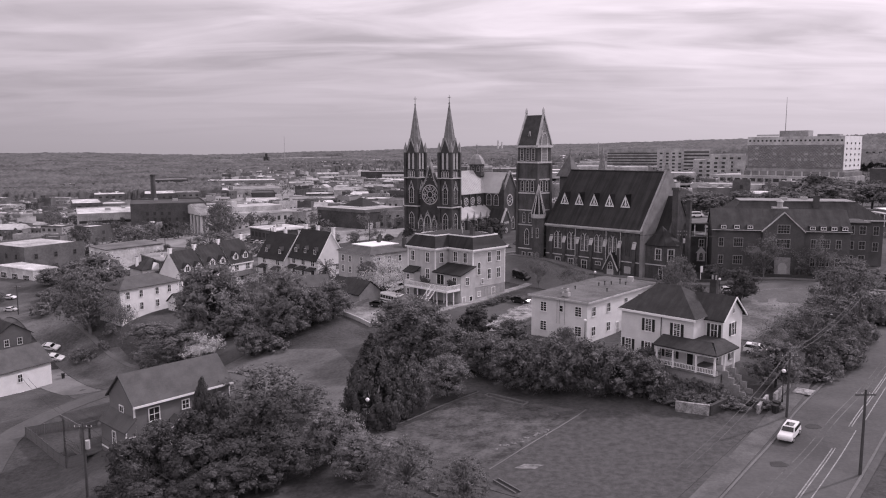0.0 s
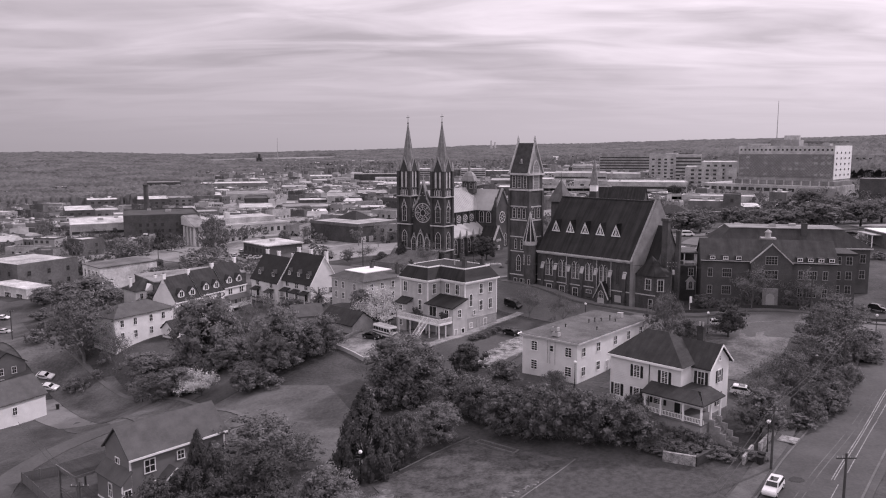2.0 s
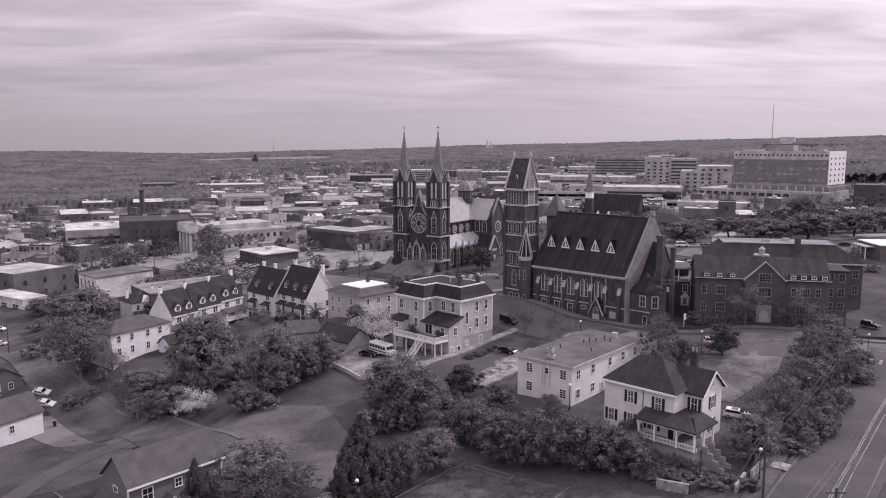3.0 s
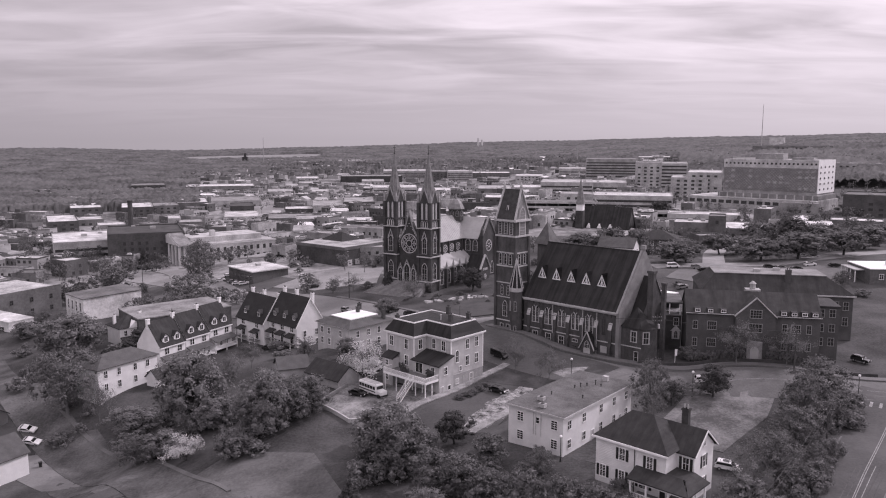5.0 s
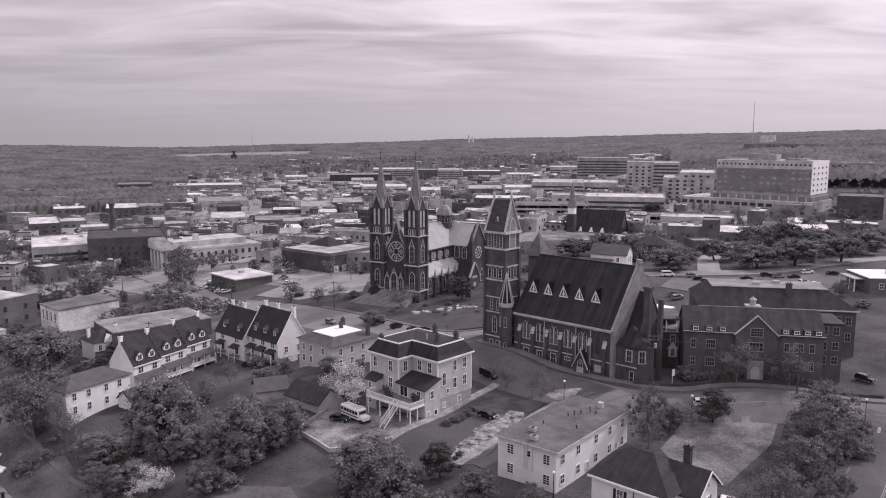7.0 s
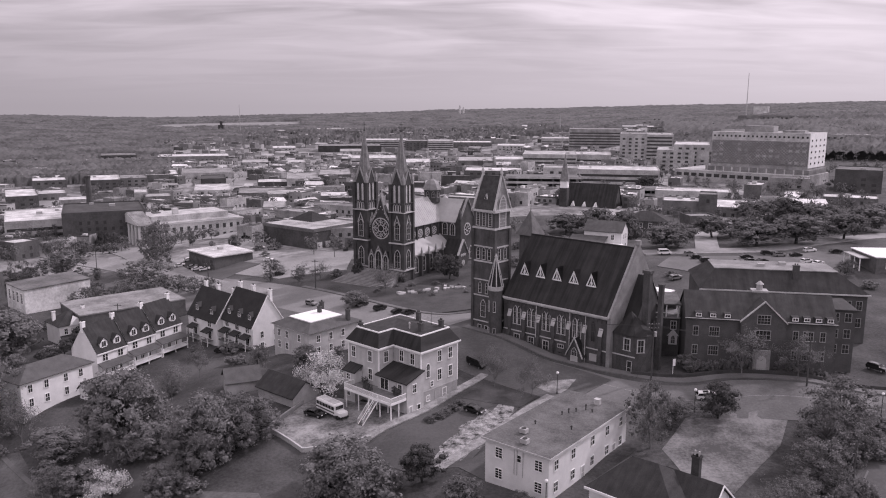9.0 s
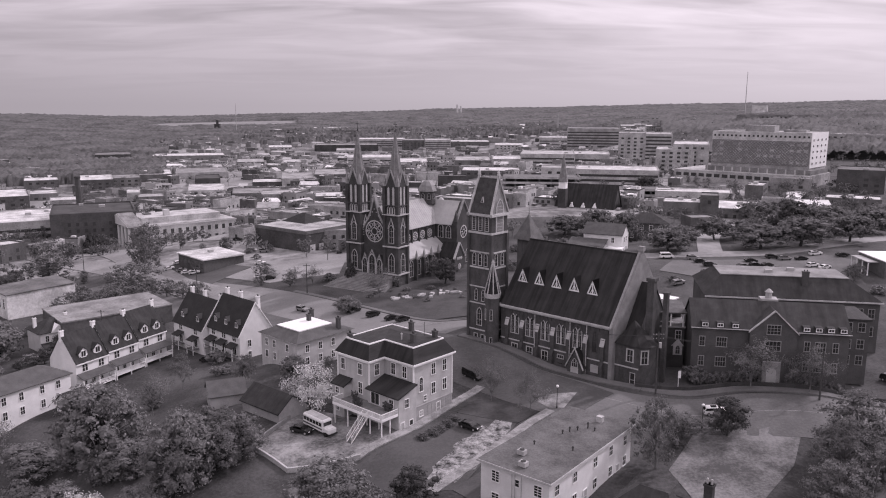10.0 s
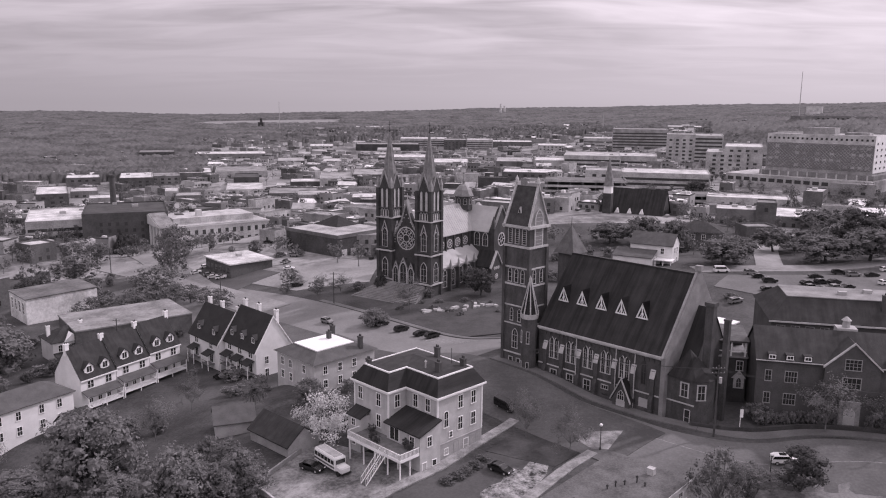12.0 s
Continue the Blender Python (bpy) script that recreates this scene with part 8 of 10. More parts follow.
part("post", boxes((-0.05, 0.05, -0.05, 0.05, -0.3, 1.7)), METAL_DARK, tf)
part("board", boxes((-0.4, 0.4, -0.09, -0.05, 1.1, 2.0)), PAINT_WHITE, tf)
FIELD = mat("dry mown grass", 0.1, 0.95, 0.35, 0.1, 1.5, 0.4)
lot("field", [(-47, 149), (-40, 155.5), (-22, 151), (-12.5, 130), (-15.5, 112), (-30, 119)], 0.06, FIELD, "mown grass field among the trees", "lawn")
# lower streets
ribbon("lower_lane", [(-66, 104), (-72, 124), (-70, 136), (-64, 148), (-52, 160)], 4.4, 0.10, ASPHALT, "narrow asphalt lane on the lower ground", "street")
ribbon("lower_street", [(-150, 262), (-122, 222), (-104, 201), (-86, 183), (-68, 164.5), (-52, 147.5), (-38, 131)], 11.0, 0.24, ASPHALT_YARD, "grey asphalt street on the lower ground", "street")
ribbon("lower_kerb", [(-99, 202), (-80, 184.5), (-66, 170.5), (-47.3, 151), (-36, 138)], 0.9, 0.36, CONCRETE, "pale kerb along the lower street", "kerb", 2.0)
lot("lower_yard", [(-98.5, 191.7), (-82.5, 190.5), (-66, 171), (-51.5, 150.5), (-61, 145.5), (-72, 154), (-81, 161.5), (-90.5, 173)], 0.1, ASPHALT_YARD, "wide worn asphalt yard on the lower ground", "yard")
lot("lower_drive", [(-93, 171), (-84, 164), (-75, 164), (-80, 176), (-90, 185), (-98, 183)], 0.12, ASPHALT_WORN, "pale concrete drive beside the white house", "drive")
# town streets and car parks
for name, line, w in (("town_street", [(-330, 545), (-231, 494), (-181, 467), (-140, 446), (-73, 428), (-20, 440), (60, 470)], 15),
                      ("town_street", [(-190, 440), (-155, 411), (-91.6, 351.2), (-50, 300)], 14),
                      ("town_street", [(-70, 320), (-125, 400), (-163, 466), (-260, 620), (-420, 900)], 13),
                      ("town_street", [(-18, 385), (-5, 440), (10, 560), (0, 800), (-20, 1200)], 14),
                      ("town_street", [(-300, 640), (-120, 590), (60, 600), (260, 660)], 13),
                      ("town_street", [(92, 305), (113, 304), (138, 312), (165, 320), (220, 340), (330, 350)], 10),
                      ("town_street", [(118, 306), (140, 366), (165, 400), (200, 470), (240, 545)], 9),
                      ("town_street", [(-500, 800), (-200, 760), (100, 790), (420, 850)], 13)):
    ribbon(name, line, w, 0.25, TOWN_ASPHALT, "grey asphalt town street between low buildings", "street", 12.0)
for pts, m in (([(-68, 346), (-45, 381), (-19, 376), (-20, 328), (-46, 323)], TOWN_ASPHALT), ([(-104, 372), (-92, 384), (-60, 360), (-72, 338)], ASPHALT),
               ([(91, 283), (100, 296), (118, 297), (160, 305), (166, 290), (143, 274), (109, 268)], ASPHALT_STREET), ([(-30, 450), (-30, 520), (60, 520), (40, 450)], TOWN_ASPHALT),
               ([(-250, 560), (-200, 640), (-120, 620), (-150, 540)], TOWN_ASPHALT), ([(-60, 640), (-60, 740), (60, 740), (60, 640)], TOWN_ASPHALT),
               ([(-220, 820), (-220, 960), (-60, 960), (-60, 820)], TOWN_ASPHALT), ([(150, 840), (150, 960), (330, 960), (330, 840)], TOWN_ASPHALT)):
    lot("car_park", pts, 0.2, m, "broad grey asphalt car park", "car park", step=10.0)


# ---- walls, fences ----
def wall_run(name, pts, h, thick, material, label):
    t = thing(name, pose(pts[0][0], pts[0][1], 0), label, "wall", kind="structure")
    o = pts[0]
    for a, b in zip(pts, pts[1:]):
        bm = bmesh.new()
        d = Vector((b[0] - a[0], b[1] - a[1]))
        n = Vector((-d.y, d.x)).normalized() * thick / 2
        k = max(1, int(d.length / 3))
        for i in range(k):
            p, q = Vector(a).lerp(Vector(b), i / k), Vector(a).lerp(Vector(b), (i + 1) / k)
            za, zb = gz(*p), gz(*q)
            v = [bm.verts.new((c.x - o[0], c.y - o[1], z)) for c, z in ((p - n, za - 1), (q - n, zb - 1), (q + n, zb - 1), (p + n, za - 1), (p - n, za + h), (q - n, zb + h), (q + n, zb + h), (p + n, za + h))]
            for f in ((0, 3, 2, 1), (4, 5, 6, 7), (0, 1, 5, 4), (1, 2, 6, 5), (2, 3, 7, 6), (3, 0, 4, 7)):
                bm.faces.new([v[j] for j in f])
        part("section", bm, material, t)
    return t


FLAKING = mat("flaking limewash", 0.26, 0.9, 0.6, 1.2, 6)
wall_run("yard_wall", [(-23.9, 171.4), (-16, 163.8), (-3, 165.6)], 0.9, 0.35, STONE_PALE, "low pale wall round the yard")
wall_run("yard_wall", [(-24.2, 171.4), (-16, 190.5)], 0.9, 0.3, STONE_MID, "low dark wall beside the garages")
wall_run("retaining_wall", [(33.6, 107.6), (37.7, 105.3)], 1.5, 0.5, FLAKING, "flaking white retaining wall below the house")
wall_run("retaining_wall", [(37.7, 105.3), (40.9, 107.2)], 1.4, 0.5, BRICK_DARK, "dark side of the retaining wall below the house")
wall_run("street_wall", [(44.3, 104.6), (47.0, 108.0)], 1.3, 0.4, FLAKING, "pale concrete wall by the pavement")
wall_run("street_wall", [(48.2, 108.4), (53.2, 114.6)], 1.3, 0.4, FLAKING, "weathered concrete wall by the pavement")
for px, py, w, rot, lab in ((54.4, 112.4, 2.8, 50, "pale concrete slab let into the pavement"),):
    tagged(obj("pavement_slab", boxes((-w / 2, w / 2, -1.3, 1.3, 0, 0.1)), FLAKING), lab, "slab", kind="structure").matrix_basis = pose(px, py, gz(px, py) + 0.25, 0, 0, rot)


wall_run("lawn_wall", [(54.5, 188.9), (62, 187.1), (86, 182.9), (110, 178.4)], 0.9, 0.4, BRICK_DARK, "low dark brick wall holding the hall lawn")


def fence(pts, h, label, material):
    t = thing("yard_fence", pose(pts[0][0], pts[0][1], 0), label, "fence")
    o = pts[0]
    for a, b in zip(pts, pts[1:]):
        d = Vector(b) - Vector(a)
        k = max(1, int(d.length / 2.4))
        turn = math.degrees(math.atan2(d.y, d.x))
        for i in range(k + 1):
            p = Vector(a).lerp(Vector(b), i / k)
            z = gz(*p)
            piece("post", shared(("fence_post", h), lambda q: box(q, -0.09, 0.09, -0.09, 0.09, -0.5, h + 0.1), [material]), pose(p.x - o[0], p.y - o[1], z), t)
        n = int(d.length / 0.24)
        for i in range(n):
            p = Vector(a).lerp(Vector(b), (i + 0.5) / n)
            piece("board", shared(("fence_board", h), lambda q: box(q, -0.105, 0.105, -0.02, 0.02, -0.2, h), [material]), pose(p.x - o[0], p.y - o[1], gz(*p), 0, 0, turn), t)


fence([(-58.5, 124.5), (-67.8, 119.6), (-54.5, 105.8), (-51.0, 104.5)], 1.7, "weathered board fence round the yard", WOOD)


# ---- trees ----
class Sticks:
    """Tapered bars gathered into one mesh."""

    def __init__(self):
        self.v, self.f = [], []

    def bar(self, a, b, r0, r1, n=5):
        a, b = Vector(a), Vector(b)
        q = (b - a).to_track_quat("Z", "Y")
        k = len(self.v)
        for p, r in ((a, r0), (b, r1)):
            for i in range(n):
                c = 2 * math.pi * i / n
                self.v.append(p + q @ Vector((r * math.cos(c), r * math.sin(c), 0)))
        for i in range(n):
            j = (i + 1) % n
            self.f.append((k + i, k + j, k + n + j, k + n + i))

    def mesh(self, name, material):
        me = bpy.data.meshes.new(name)
        me.from_pydata([tuple(p) for p in self.v], [], self.f)
        me.materials.append(material)
        return me


def leaf_mesh(name, centres, size, rng, material, flat=0.6, hubs=None, scatter=0.36):
    """Small bent leaf sprays, each a pair of triangles, at the given places, facing away from their hubs."""
    c = np.asarray(centres)
    n = len(c)
    g = np.random.default_rng(rng.randint(0, 10**6))
    out = c - (np.asarray(hubs) if hubs is not None else c.mean(0) * np.array([1, 1, 0.7]))
    out = out / (np.linalg.norm(out, axis=1)[:, None] + 1e-6)
    nor = out * 0.9 + np.array([0, 0, 0.2]) + g.normal(size=(n, 3)) * scatter
    nor /= np.linalg.norm(nor, axis=1)[:, None]
    a = np.cross(nor, g.normal(size=(n, 3)))
    a /= np.linalg.norm(a, axis=1)[:, None]
    b = np.cross(nor, a)
    s = size * g.uniform(0.55, 1.35, (n, 1))
    up = np.cross(a, b) * s * 0.2
    quad = np.stack([c - a * s, c - b * s * flat + up, c + a * s, c + b * s * flat + up], 1).reshape(-1, 3)
    me = bpy.data.meshes.new(name)
    me.from_pydata(quad.tolist(), [], np.arange(4 * n).reshape(-1, 4).tolist())
    me.materials.append(material)
    return me


def clumps(rng, n, low, high, wide, small, large, shape="round"):
    """Centres and radii of the leaf clumps that make up a crown."""
    out = []
    lean = [rng.uniform(0.8, 1.15) for _ in range(7)]
    for i in range(n):
        k = (i + 0.5) / n
        an = 2.4 * i + rng.uniform(-0.5, 0.5)
        r = rng.uniform(small, large)
        if shape == "cone":
            z = low + (high - low) * k**1.1
            rad = wide * (1 - k**1.7) * rng.uniform(0.72, 0.95)
            r *= 1 - 0.5 * k
        else:
            e = -0.75 + 1.72 * k
            z = (low + high) / 2 + (high - low) / 2 * e
            rad = wide * math.sqrt(max(0.03, 1 - e * e)) * rng.choice((0.95, 0.85, 0.7, 0.5, 0.3)) * lean[int(an / 0.9) % 7]
            z += rng.uniform(-0.4, 0.4)
        out.append((Vector((rad * math.cos(an), rad * math.sin(an), z)), r))
    return out


def clothe(rng, blobs, n, stretch=1.0, inner=0.78, mid=4.5):
    """Leaf places on the outer shells of the clumps, with the clump that each belongs to."""
    cs, hubs = [], []
    weights = [r * r for _, r in blobs]
    while len(cs) < n:
        c, r = rng.choices(blobs, weights)[0]
        d = Vector((rng.gauss(0, 1), rng.gauss(0, 1), rng.gauss(0.15, 1))).normalized()
        if d.dot(c - Vector((0, 0, mid))) < -0.45 * r:
            continue
        q = c + Vector((d.x, d.y, d.z * stretch)) * r * rng.uniform(inner, 1.14)
        if q.z > 0.05:
            cs.append(tuple(q))
            hubs.append(tuple(c.lerp(Vector((0, 0, mid)), 0.3)))
    return cs, hubs


def grow(rng, spread, trunk, tips, sticks, levels=3, first=0.28, limbs=6):
    """A forked skeleton ten metres high; returns the places of the twigs."""
    ends = []

    def branch(p, d, length, r, level):
        n = 3 if level < 2 else 2 if level < 3 else 1
        for i in range(n):
            q = p + d * (length / n)
            sticks.bar(p, q, r * (1 - i / (n + 1)), r * (1 - (i + 1) / (n + 1)), 5 if level < 1 else 3)
            if level >= levels - 1:
                ends.append(q)
            p = q
            d = (d + Vector((rng.gauss(0, 0.13), rng.gauss(0, 0.13), rng.gauss(0.03, 0.08)))).normalized()
            if level < levels and (i > 0 or level == 2):
                for _ in range(tips if level else 2):
                    e = (d * 0.75 + Vector((rng.gauss(0, 0.6), rng.gauss(0, 0.6), rng.gauss(0.15, 0.35)))).normalized()
                    branch(q, e, length * rng.uniform(0.45, 0.68), r * 0.42, level + 1)
        ends.append(p)

    base = Vector((0, 0, -0.6))
    top = Vector((rng.gauss(0, 0.15), rng.gauss(0, 0.15), 10 * first))
    sticks.bar(base, top, trunk, trunk * 0.75, 8)
    for i in range(limbs):
        an = 2 * math.pi * (i + rng.random() * 0.6) / limbs
        out = spread * rng.uniform(0.55, 1.0)
        d = Vector((math.cos(an) * out, math.sin(an) * out, rng.uniform(0.7, 1.1))).normalized()
        branch(top, d, rng.uniform(3.6, 4.6), trunk * 0.5, 0)
    branch(top, Vector((0, 0, 1)), 5.2, trunk * 0.6, 0)
    return ends


SCALED = [1.0, 1.0]


def fit_unit(points, me_list):
    """Scale meshes so that the crown is ten metres high and five metres in radius."""
    p = np.array([tuple(q) for q in points])
    r = np.percentile(np.hypot(p[:, 0], p[:, 1]), 97)
    h = np.percentile(p[:, 2], 99.5)
    m = Matrix.Diagonal((5 / r, 5 / r, 10 / h, 1))
    SCALED[:] = [5 / r, 10 / h]
    for me in me_list:
        me.transform(m)


# clumps: number, lowest, highest, spread, smallest, largest; leaves: number, size; inner mass
CROWNS = {
    "leafy": (100, 0.8, 9.2, 4.3, 0.75, 1.4, 4200, 0.19, 0.55), "twig": (100, 1.2, 9.4, 4.4, 0.65, 1.2, 3800, 0.16, 0.36), "bush": (16, 0.8, 7.6, 3.8, 1.1, 2.0, 620, 0.46, 0.6),
    "hedge": (75, 0.6, 8.6, 4.1, 0.75, 1.45, 4000, 0.19, 0.55), "evergreen": (50, 1.2, 8.8, 3.4, 0.7, 1.4, 2600, 0.21, 0.6), "round": (60, 1.0, 8.6, 4.2, 0.7, 1.35, 2600, 0.22, 0.7),
    "cone": (190, 0.4, 9.4, 4.5, 0.5, 1.0, 6400, 0.17, 0.7), "oak": (70, 1.8, 8.6, 4.5, 0.8, 1.5, 1700, 0.3, 0.6),
}


def tree_kind(kind, seed):
    # far plantings carry fewer and larger leaves
    few = kind.endswith("_far")
    kind = kind.replace("_far", "")
    rng = random.Random(seed)
    label = {"twig": "spring tree with fine pale twigs and thin young leaves", "leafy": "rounded broad-leaved tree in spring leaf", "bare": "small bare street tree with fine twigs",
             "cone": "dense dark conical evergreen tree", "evergreen": "dark evergreen tree with dense ragged crown", "round": "dense dark rounded evergreen shrub", "blossom": "small tree in pale blossom",
             "bush": "dense rounded shrub in spring leaf", "palm": "short palm with shaggy frond crown", "hedge": "dark glossy broad-leaved evergreen in an overgrown hedge", "oak": "wide spreading evergreen oak with dense dark crown"}[kind]
    if kind == "bush":
        t = thing("shrub", pose(0, 0, -500), label, "shrub", "shrubs")
    else:
        t = thing("tree", pose(0, 0, -500), label, "tree", "trees")
    st = Sticks()
    core = []
    if kind in ("bare", "blossom"):
        spread = {"bare": 0.75, "blossom": 1.1}[kind]
        ends = grow(rng, spread, 0.22 if kind != "bare" else 0.14, 2, st, 3 if kind == "bare" else 2, {"bare": 0.22, "blossom": 0.12}[kind], 7 if kind != "bare" else 6)
        size, sd, want = {"bare": (0.15, 0.32, 3600), "blossom": (0.19, 0.4, 4200)}[kind]
        cs = [tuple(q + Vector((rng.gauss(0, sd), rng.gauss(0, sd), rng.gauss(0, sd)))) for q in rng.choices(ends, k=want)]
        leaf = leaf_mesh("leaves", cs, size, rng, LEAF_TWIG if kind == "bare" else LEAF_PALE)
        wood = st.mesh("trunk", BARK if kind == "blossom" else TWIG)
        fit_unit(cs, [leaf, wood])
    elif kind in CROWNS:
        n, low, high, wide, small, large, want, size, mass = CROWNS[kind]
        blobs = clumps(rng, n, low, high, wide, small, large, kind)
        fork = Vector((rng.gauss(0, 0.2), rng.gauss(0, 0.2), low + 1.2))
        st.bar((0, 0, -0.6), fork, 0.26, 0.2, 8)
        st.bar(fork, (0, 0, high * 0.85), 0.18, 0.04, 6)
        for c, r in blobs[:: 3 if few or kind in ("bush", "evergreen", "round", "cone") else 1]:
            knee = fork.lerp(c, 0.5) + Vector((0, 0, 0.12 * (c - fork).length))
            st.bar(fork if c.z < 6 else fork + Vector((0, 0, 1.6)), knee, 0.09, 0.05, 3)
            st.bar(knee, c, 0.05, 0.025, 3)
        if few:
            want, size = want // 2, size * 1.45
        stretch = 1.5 if kind == "cone" else 0.9
        cs, hubs = clothe(rng, blobs, want, stretch, 0.3 if kind == "twig" else 0.5)
        material = {"leafy": LEAF_MID, "twig": LEAF_TWIG, "bush": LEAF_MID, "hedge": LEAF_GLOSS, "oak": LEAF_TOWN}.get(kind, LEAF_DARK)
        leaf, wood = leaf_mesh("leaves", cs, size, rng, material, hubs=hubs, scatter=0.75 if kind in ("hedge", "twig") else 0.5), st.mesh("trunk", TWIG if kind == "twig" else BARK)
        core = [(c, r * mass, stretch) for c, r in blobs]
        fit_unit(cs, [leaf, wood])
    else:
        st.bar((0, 0, -0.5), (0, 0, 6.5), 0.55, 0.5, 8)
        cs = []
        for i in range(42):
            an, el = rng.uniform(0, 6.28), rng.uniform(-0.7, 1.2)
            p = Vector((0, 0, 6.5))
            d = Vector((math.cos(an) * math.cos(el), math.sin(an) * math.cos(el), math.sin(el)))
            for j in range(12):
                p = p + d * 0.42
                d = (d + Vector((0, 0, -0.09))).normalized()
                cs += [tuple(p + Vector((rng.gauss(0, 0.12), rng.gauss(0, 0.12), rng.gauss(0, 0.12)))) for _ in range(3)]
        leaf, wood = leaf_mesh("leaves", cs, 0.42, rng, LEAF_MID, 0.25), st.mesh("trunk", BARK)
    if core:
        # inner leaf mass of each clump, so that the crown is not seen through
        bm = bmesh.new()
        bm.from_mesh(leaf)
        for c, r, up in core:
            got = bmesh.ops.create_icosphere(bm, subdivisions=1, radius=r)
            for v in got["verts"]:
                k = rng.uniform(0.85, 1.12)
                v.co = Vector((v.co.x * k + c.x, v.co.y * k + c.y, v.co.z * k * up + c.z))
                v.co.x, v.co.y, v.co.z = v.co.x * SCALED[0], v.co.y * SCALED[0], max(0.0, v.co.z * SCALED[1])
        bm.to_mesh(leaf)
        bm.free()
    for name, me in (("trunk", wood), ("crown", leaf)):
        o = new(name, me)
        o.parent = t
    return t


LEAF_GLOSS = leaf_mat("glossy evergreen leaves", 0.115, 0.2, rough=0.6, spec=0.4)
LEAF_TWIG = leaf_mat("thin spring leaves", 0.16)
LEAF_TOWN = leaf_mat("town tree leaves", 0.155)
KINDS = {k: [tree_kind(k, 100 + 7 * i + len(k)) for i in range(n)] for k, n in (("twig", 4), ("leafy", 4), ("twig_far", 3), ("leafy_far", 3), ("bare", 2), ("cone", 2), ("evergreen", 2), ("round", 1), ("blossom", 1), ("palm", 1), ("bush", 4), ("hedge", 3), ("oak", 3))}
# plan x, y, height, crown radius
CONE_A = [
    (-10.5, 108.9, 13.2, 5.0), (-34.6, 106.2, 10.1, 2.6), (-32.0, 103.7, 9.0, 1.9), (-161.8, 447.6, 12.1, 4.6), (-14.4, 313.2, 7.8, 2.9),
]
HEDGE_A = [
    (7.1, 127.1, 7.4, 4.4), (11.8, 120.3, 8.4, 4.5), (16.8, 117.1, 9.1, 4.6), (21.7, 114.3, 8.9, 4.5), (26.3, 113.5, 7.9, 4.3), (30.2, 111.8, 6.6, 3.8), (12.3, 137.1, 5.8, 3.7),
    (8.6, 171.0, 1.2, 1.4), (10.3, 172.6, 1.3, 1.6), (12.0, 174.3, 1.2, 1.6), (13.5, 176.3, 1.4, 1.5), (14.9, 178.6, 1.2, 1.4),
    (-4.8, 111.4, 8.2, 3.0), (-4.3, 140.4, 11.4, 6.7), (2.5, 130.5, 7.5, 4.6),
]
LEAFY_A = [
    (0.4, 117.6, 6.9, 3.9), (-9.9, 153.6, 7.6, 4.5), (-7.1, 145.3, 11.7, 6.8), (-14.2, 93.9, 7.4, 4.2), (-10.0, 88.4, 5.8, 3.4),
    (-33.5, 161.0, 14.6, 7.2), (-55.0, 178.0, 17.4, 8.3), (-56.2, 163.0, 6.2, 5.0), (-39.5, 153.5, 6.5, 3.9), (-24.7, 168.0, 8.9, 4.6), (-27.7, 165.5, 8.0, 4.0),
    (51.0, 114.8, 7.6, 4.3), (79.0, 151.6, 6.8, 4.6), (-116.0, 255.0, 14.0, 9.5), (-125.0, 262.0, 12.0, 8.0),
]
LEAFY_B = [
    (68.1, 190.8, 3.8, 2.6), (-71.9, 185.9, 6.6, 7.0), (-45.4, 169.5, 6.8, 5.0), (-7.0, 202.5, 4.0, 2.6), (-12.9, 272.9, 5.5, 4.5), (-148.8, 286.7, 6.5, 6.0),
]
ROUND_A = [
    (6.5, 149.5, 6.6, 4.2), (20.0, 306.6, 9.5, 5.1),
]
TWIG_A = [
    (47.9, 154.5, 12.8, 4.6), (20.9, 128.8, 6.0, 3.0), (-27.7, 114.5, 8.5, 6.9), (-20.9, 111.0, 5.6, 4.0), (-4.3, 83.4, 6.9, 4.4), (2.1, 81.9, 5.4, 3.3), (-92.6, 197.0, 17.6, 8.6),
    (-63.1, 164.8, 7.0, 5.4), (60.9, 125.8, 10.1, 5.3), (84.6, 156.7, 12.0, 7.7), (70.9, 139.6, 8.5, 5.3), (77.5, 148.5, 12.0, 6.0), (-107.7, 369.0, 21.2, 7.9), (-153.7, 380.1, 12.7, 11.3),
    (-106.8, 327.2, 8.0, 6.4), (-105.7, 345.4, 11.6, 9.9),
]
TWIG_B = [
    (-94.9, 335.9, 6.8, 5.0), (-86.5, 328.7, 7.2, 5.2), (-78.6, 321.8, 6.6, 4.8), (-70.8, 313.7, 6.9, 5.0), (-50.3, 336.5, 6.0, 4.2), (-117.4, 315.0, 8.0, 6.5), (-159.4, 413.5, 10.8, 8.2), (-114.9, 393.1, 17.5, 9.1), (58.1, 167.5, 3.4, 4.6),
]
OAK_A = [
    (100.1, 357.8, 12.5, 7.7), (92.6, 376.6, 11.9, 8.4), (104.0, 312.0, 9.0, 9.0), (136.3, 347.3, 9.7, 8.8), (144.0, 322.0, 10.0, 11.0), (160.0, 322.0, 12.0, 11.0), (182.0, 326.0, 11.0, 10.5),
    (186.1, 352.0, 12.2, 11.5), (205.0, 350.0, 11.0, 10.8), (179.9, 408.0, 9.8, 9.6), (79.4, 380.7, 9.1, 9.1), (110.5, 318.0, 9.5, 7.0), (222.0, 372.0, 11.0, 10.0), (240.0, 395.0, 10.0, 10.0), (150.0, 352.0, 8.5, 7.0),
]
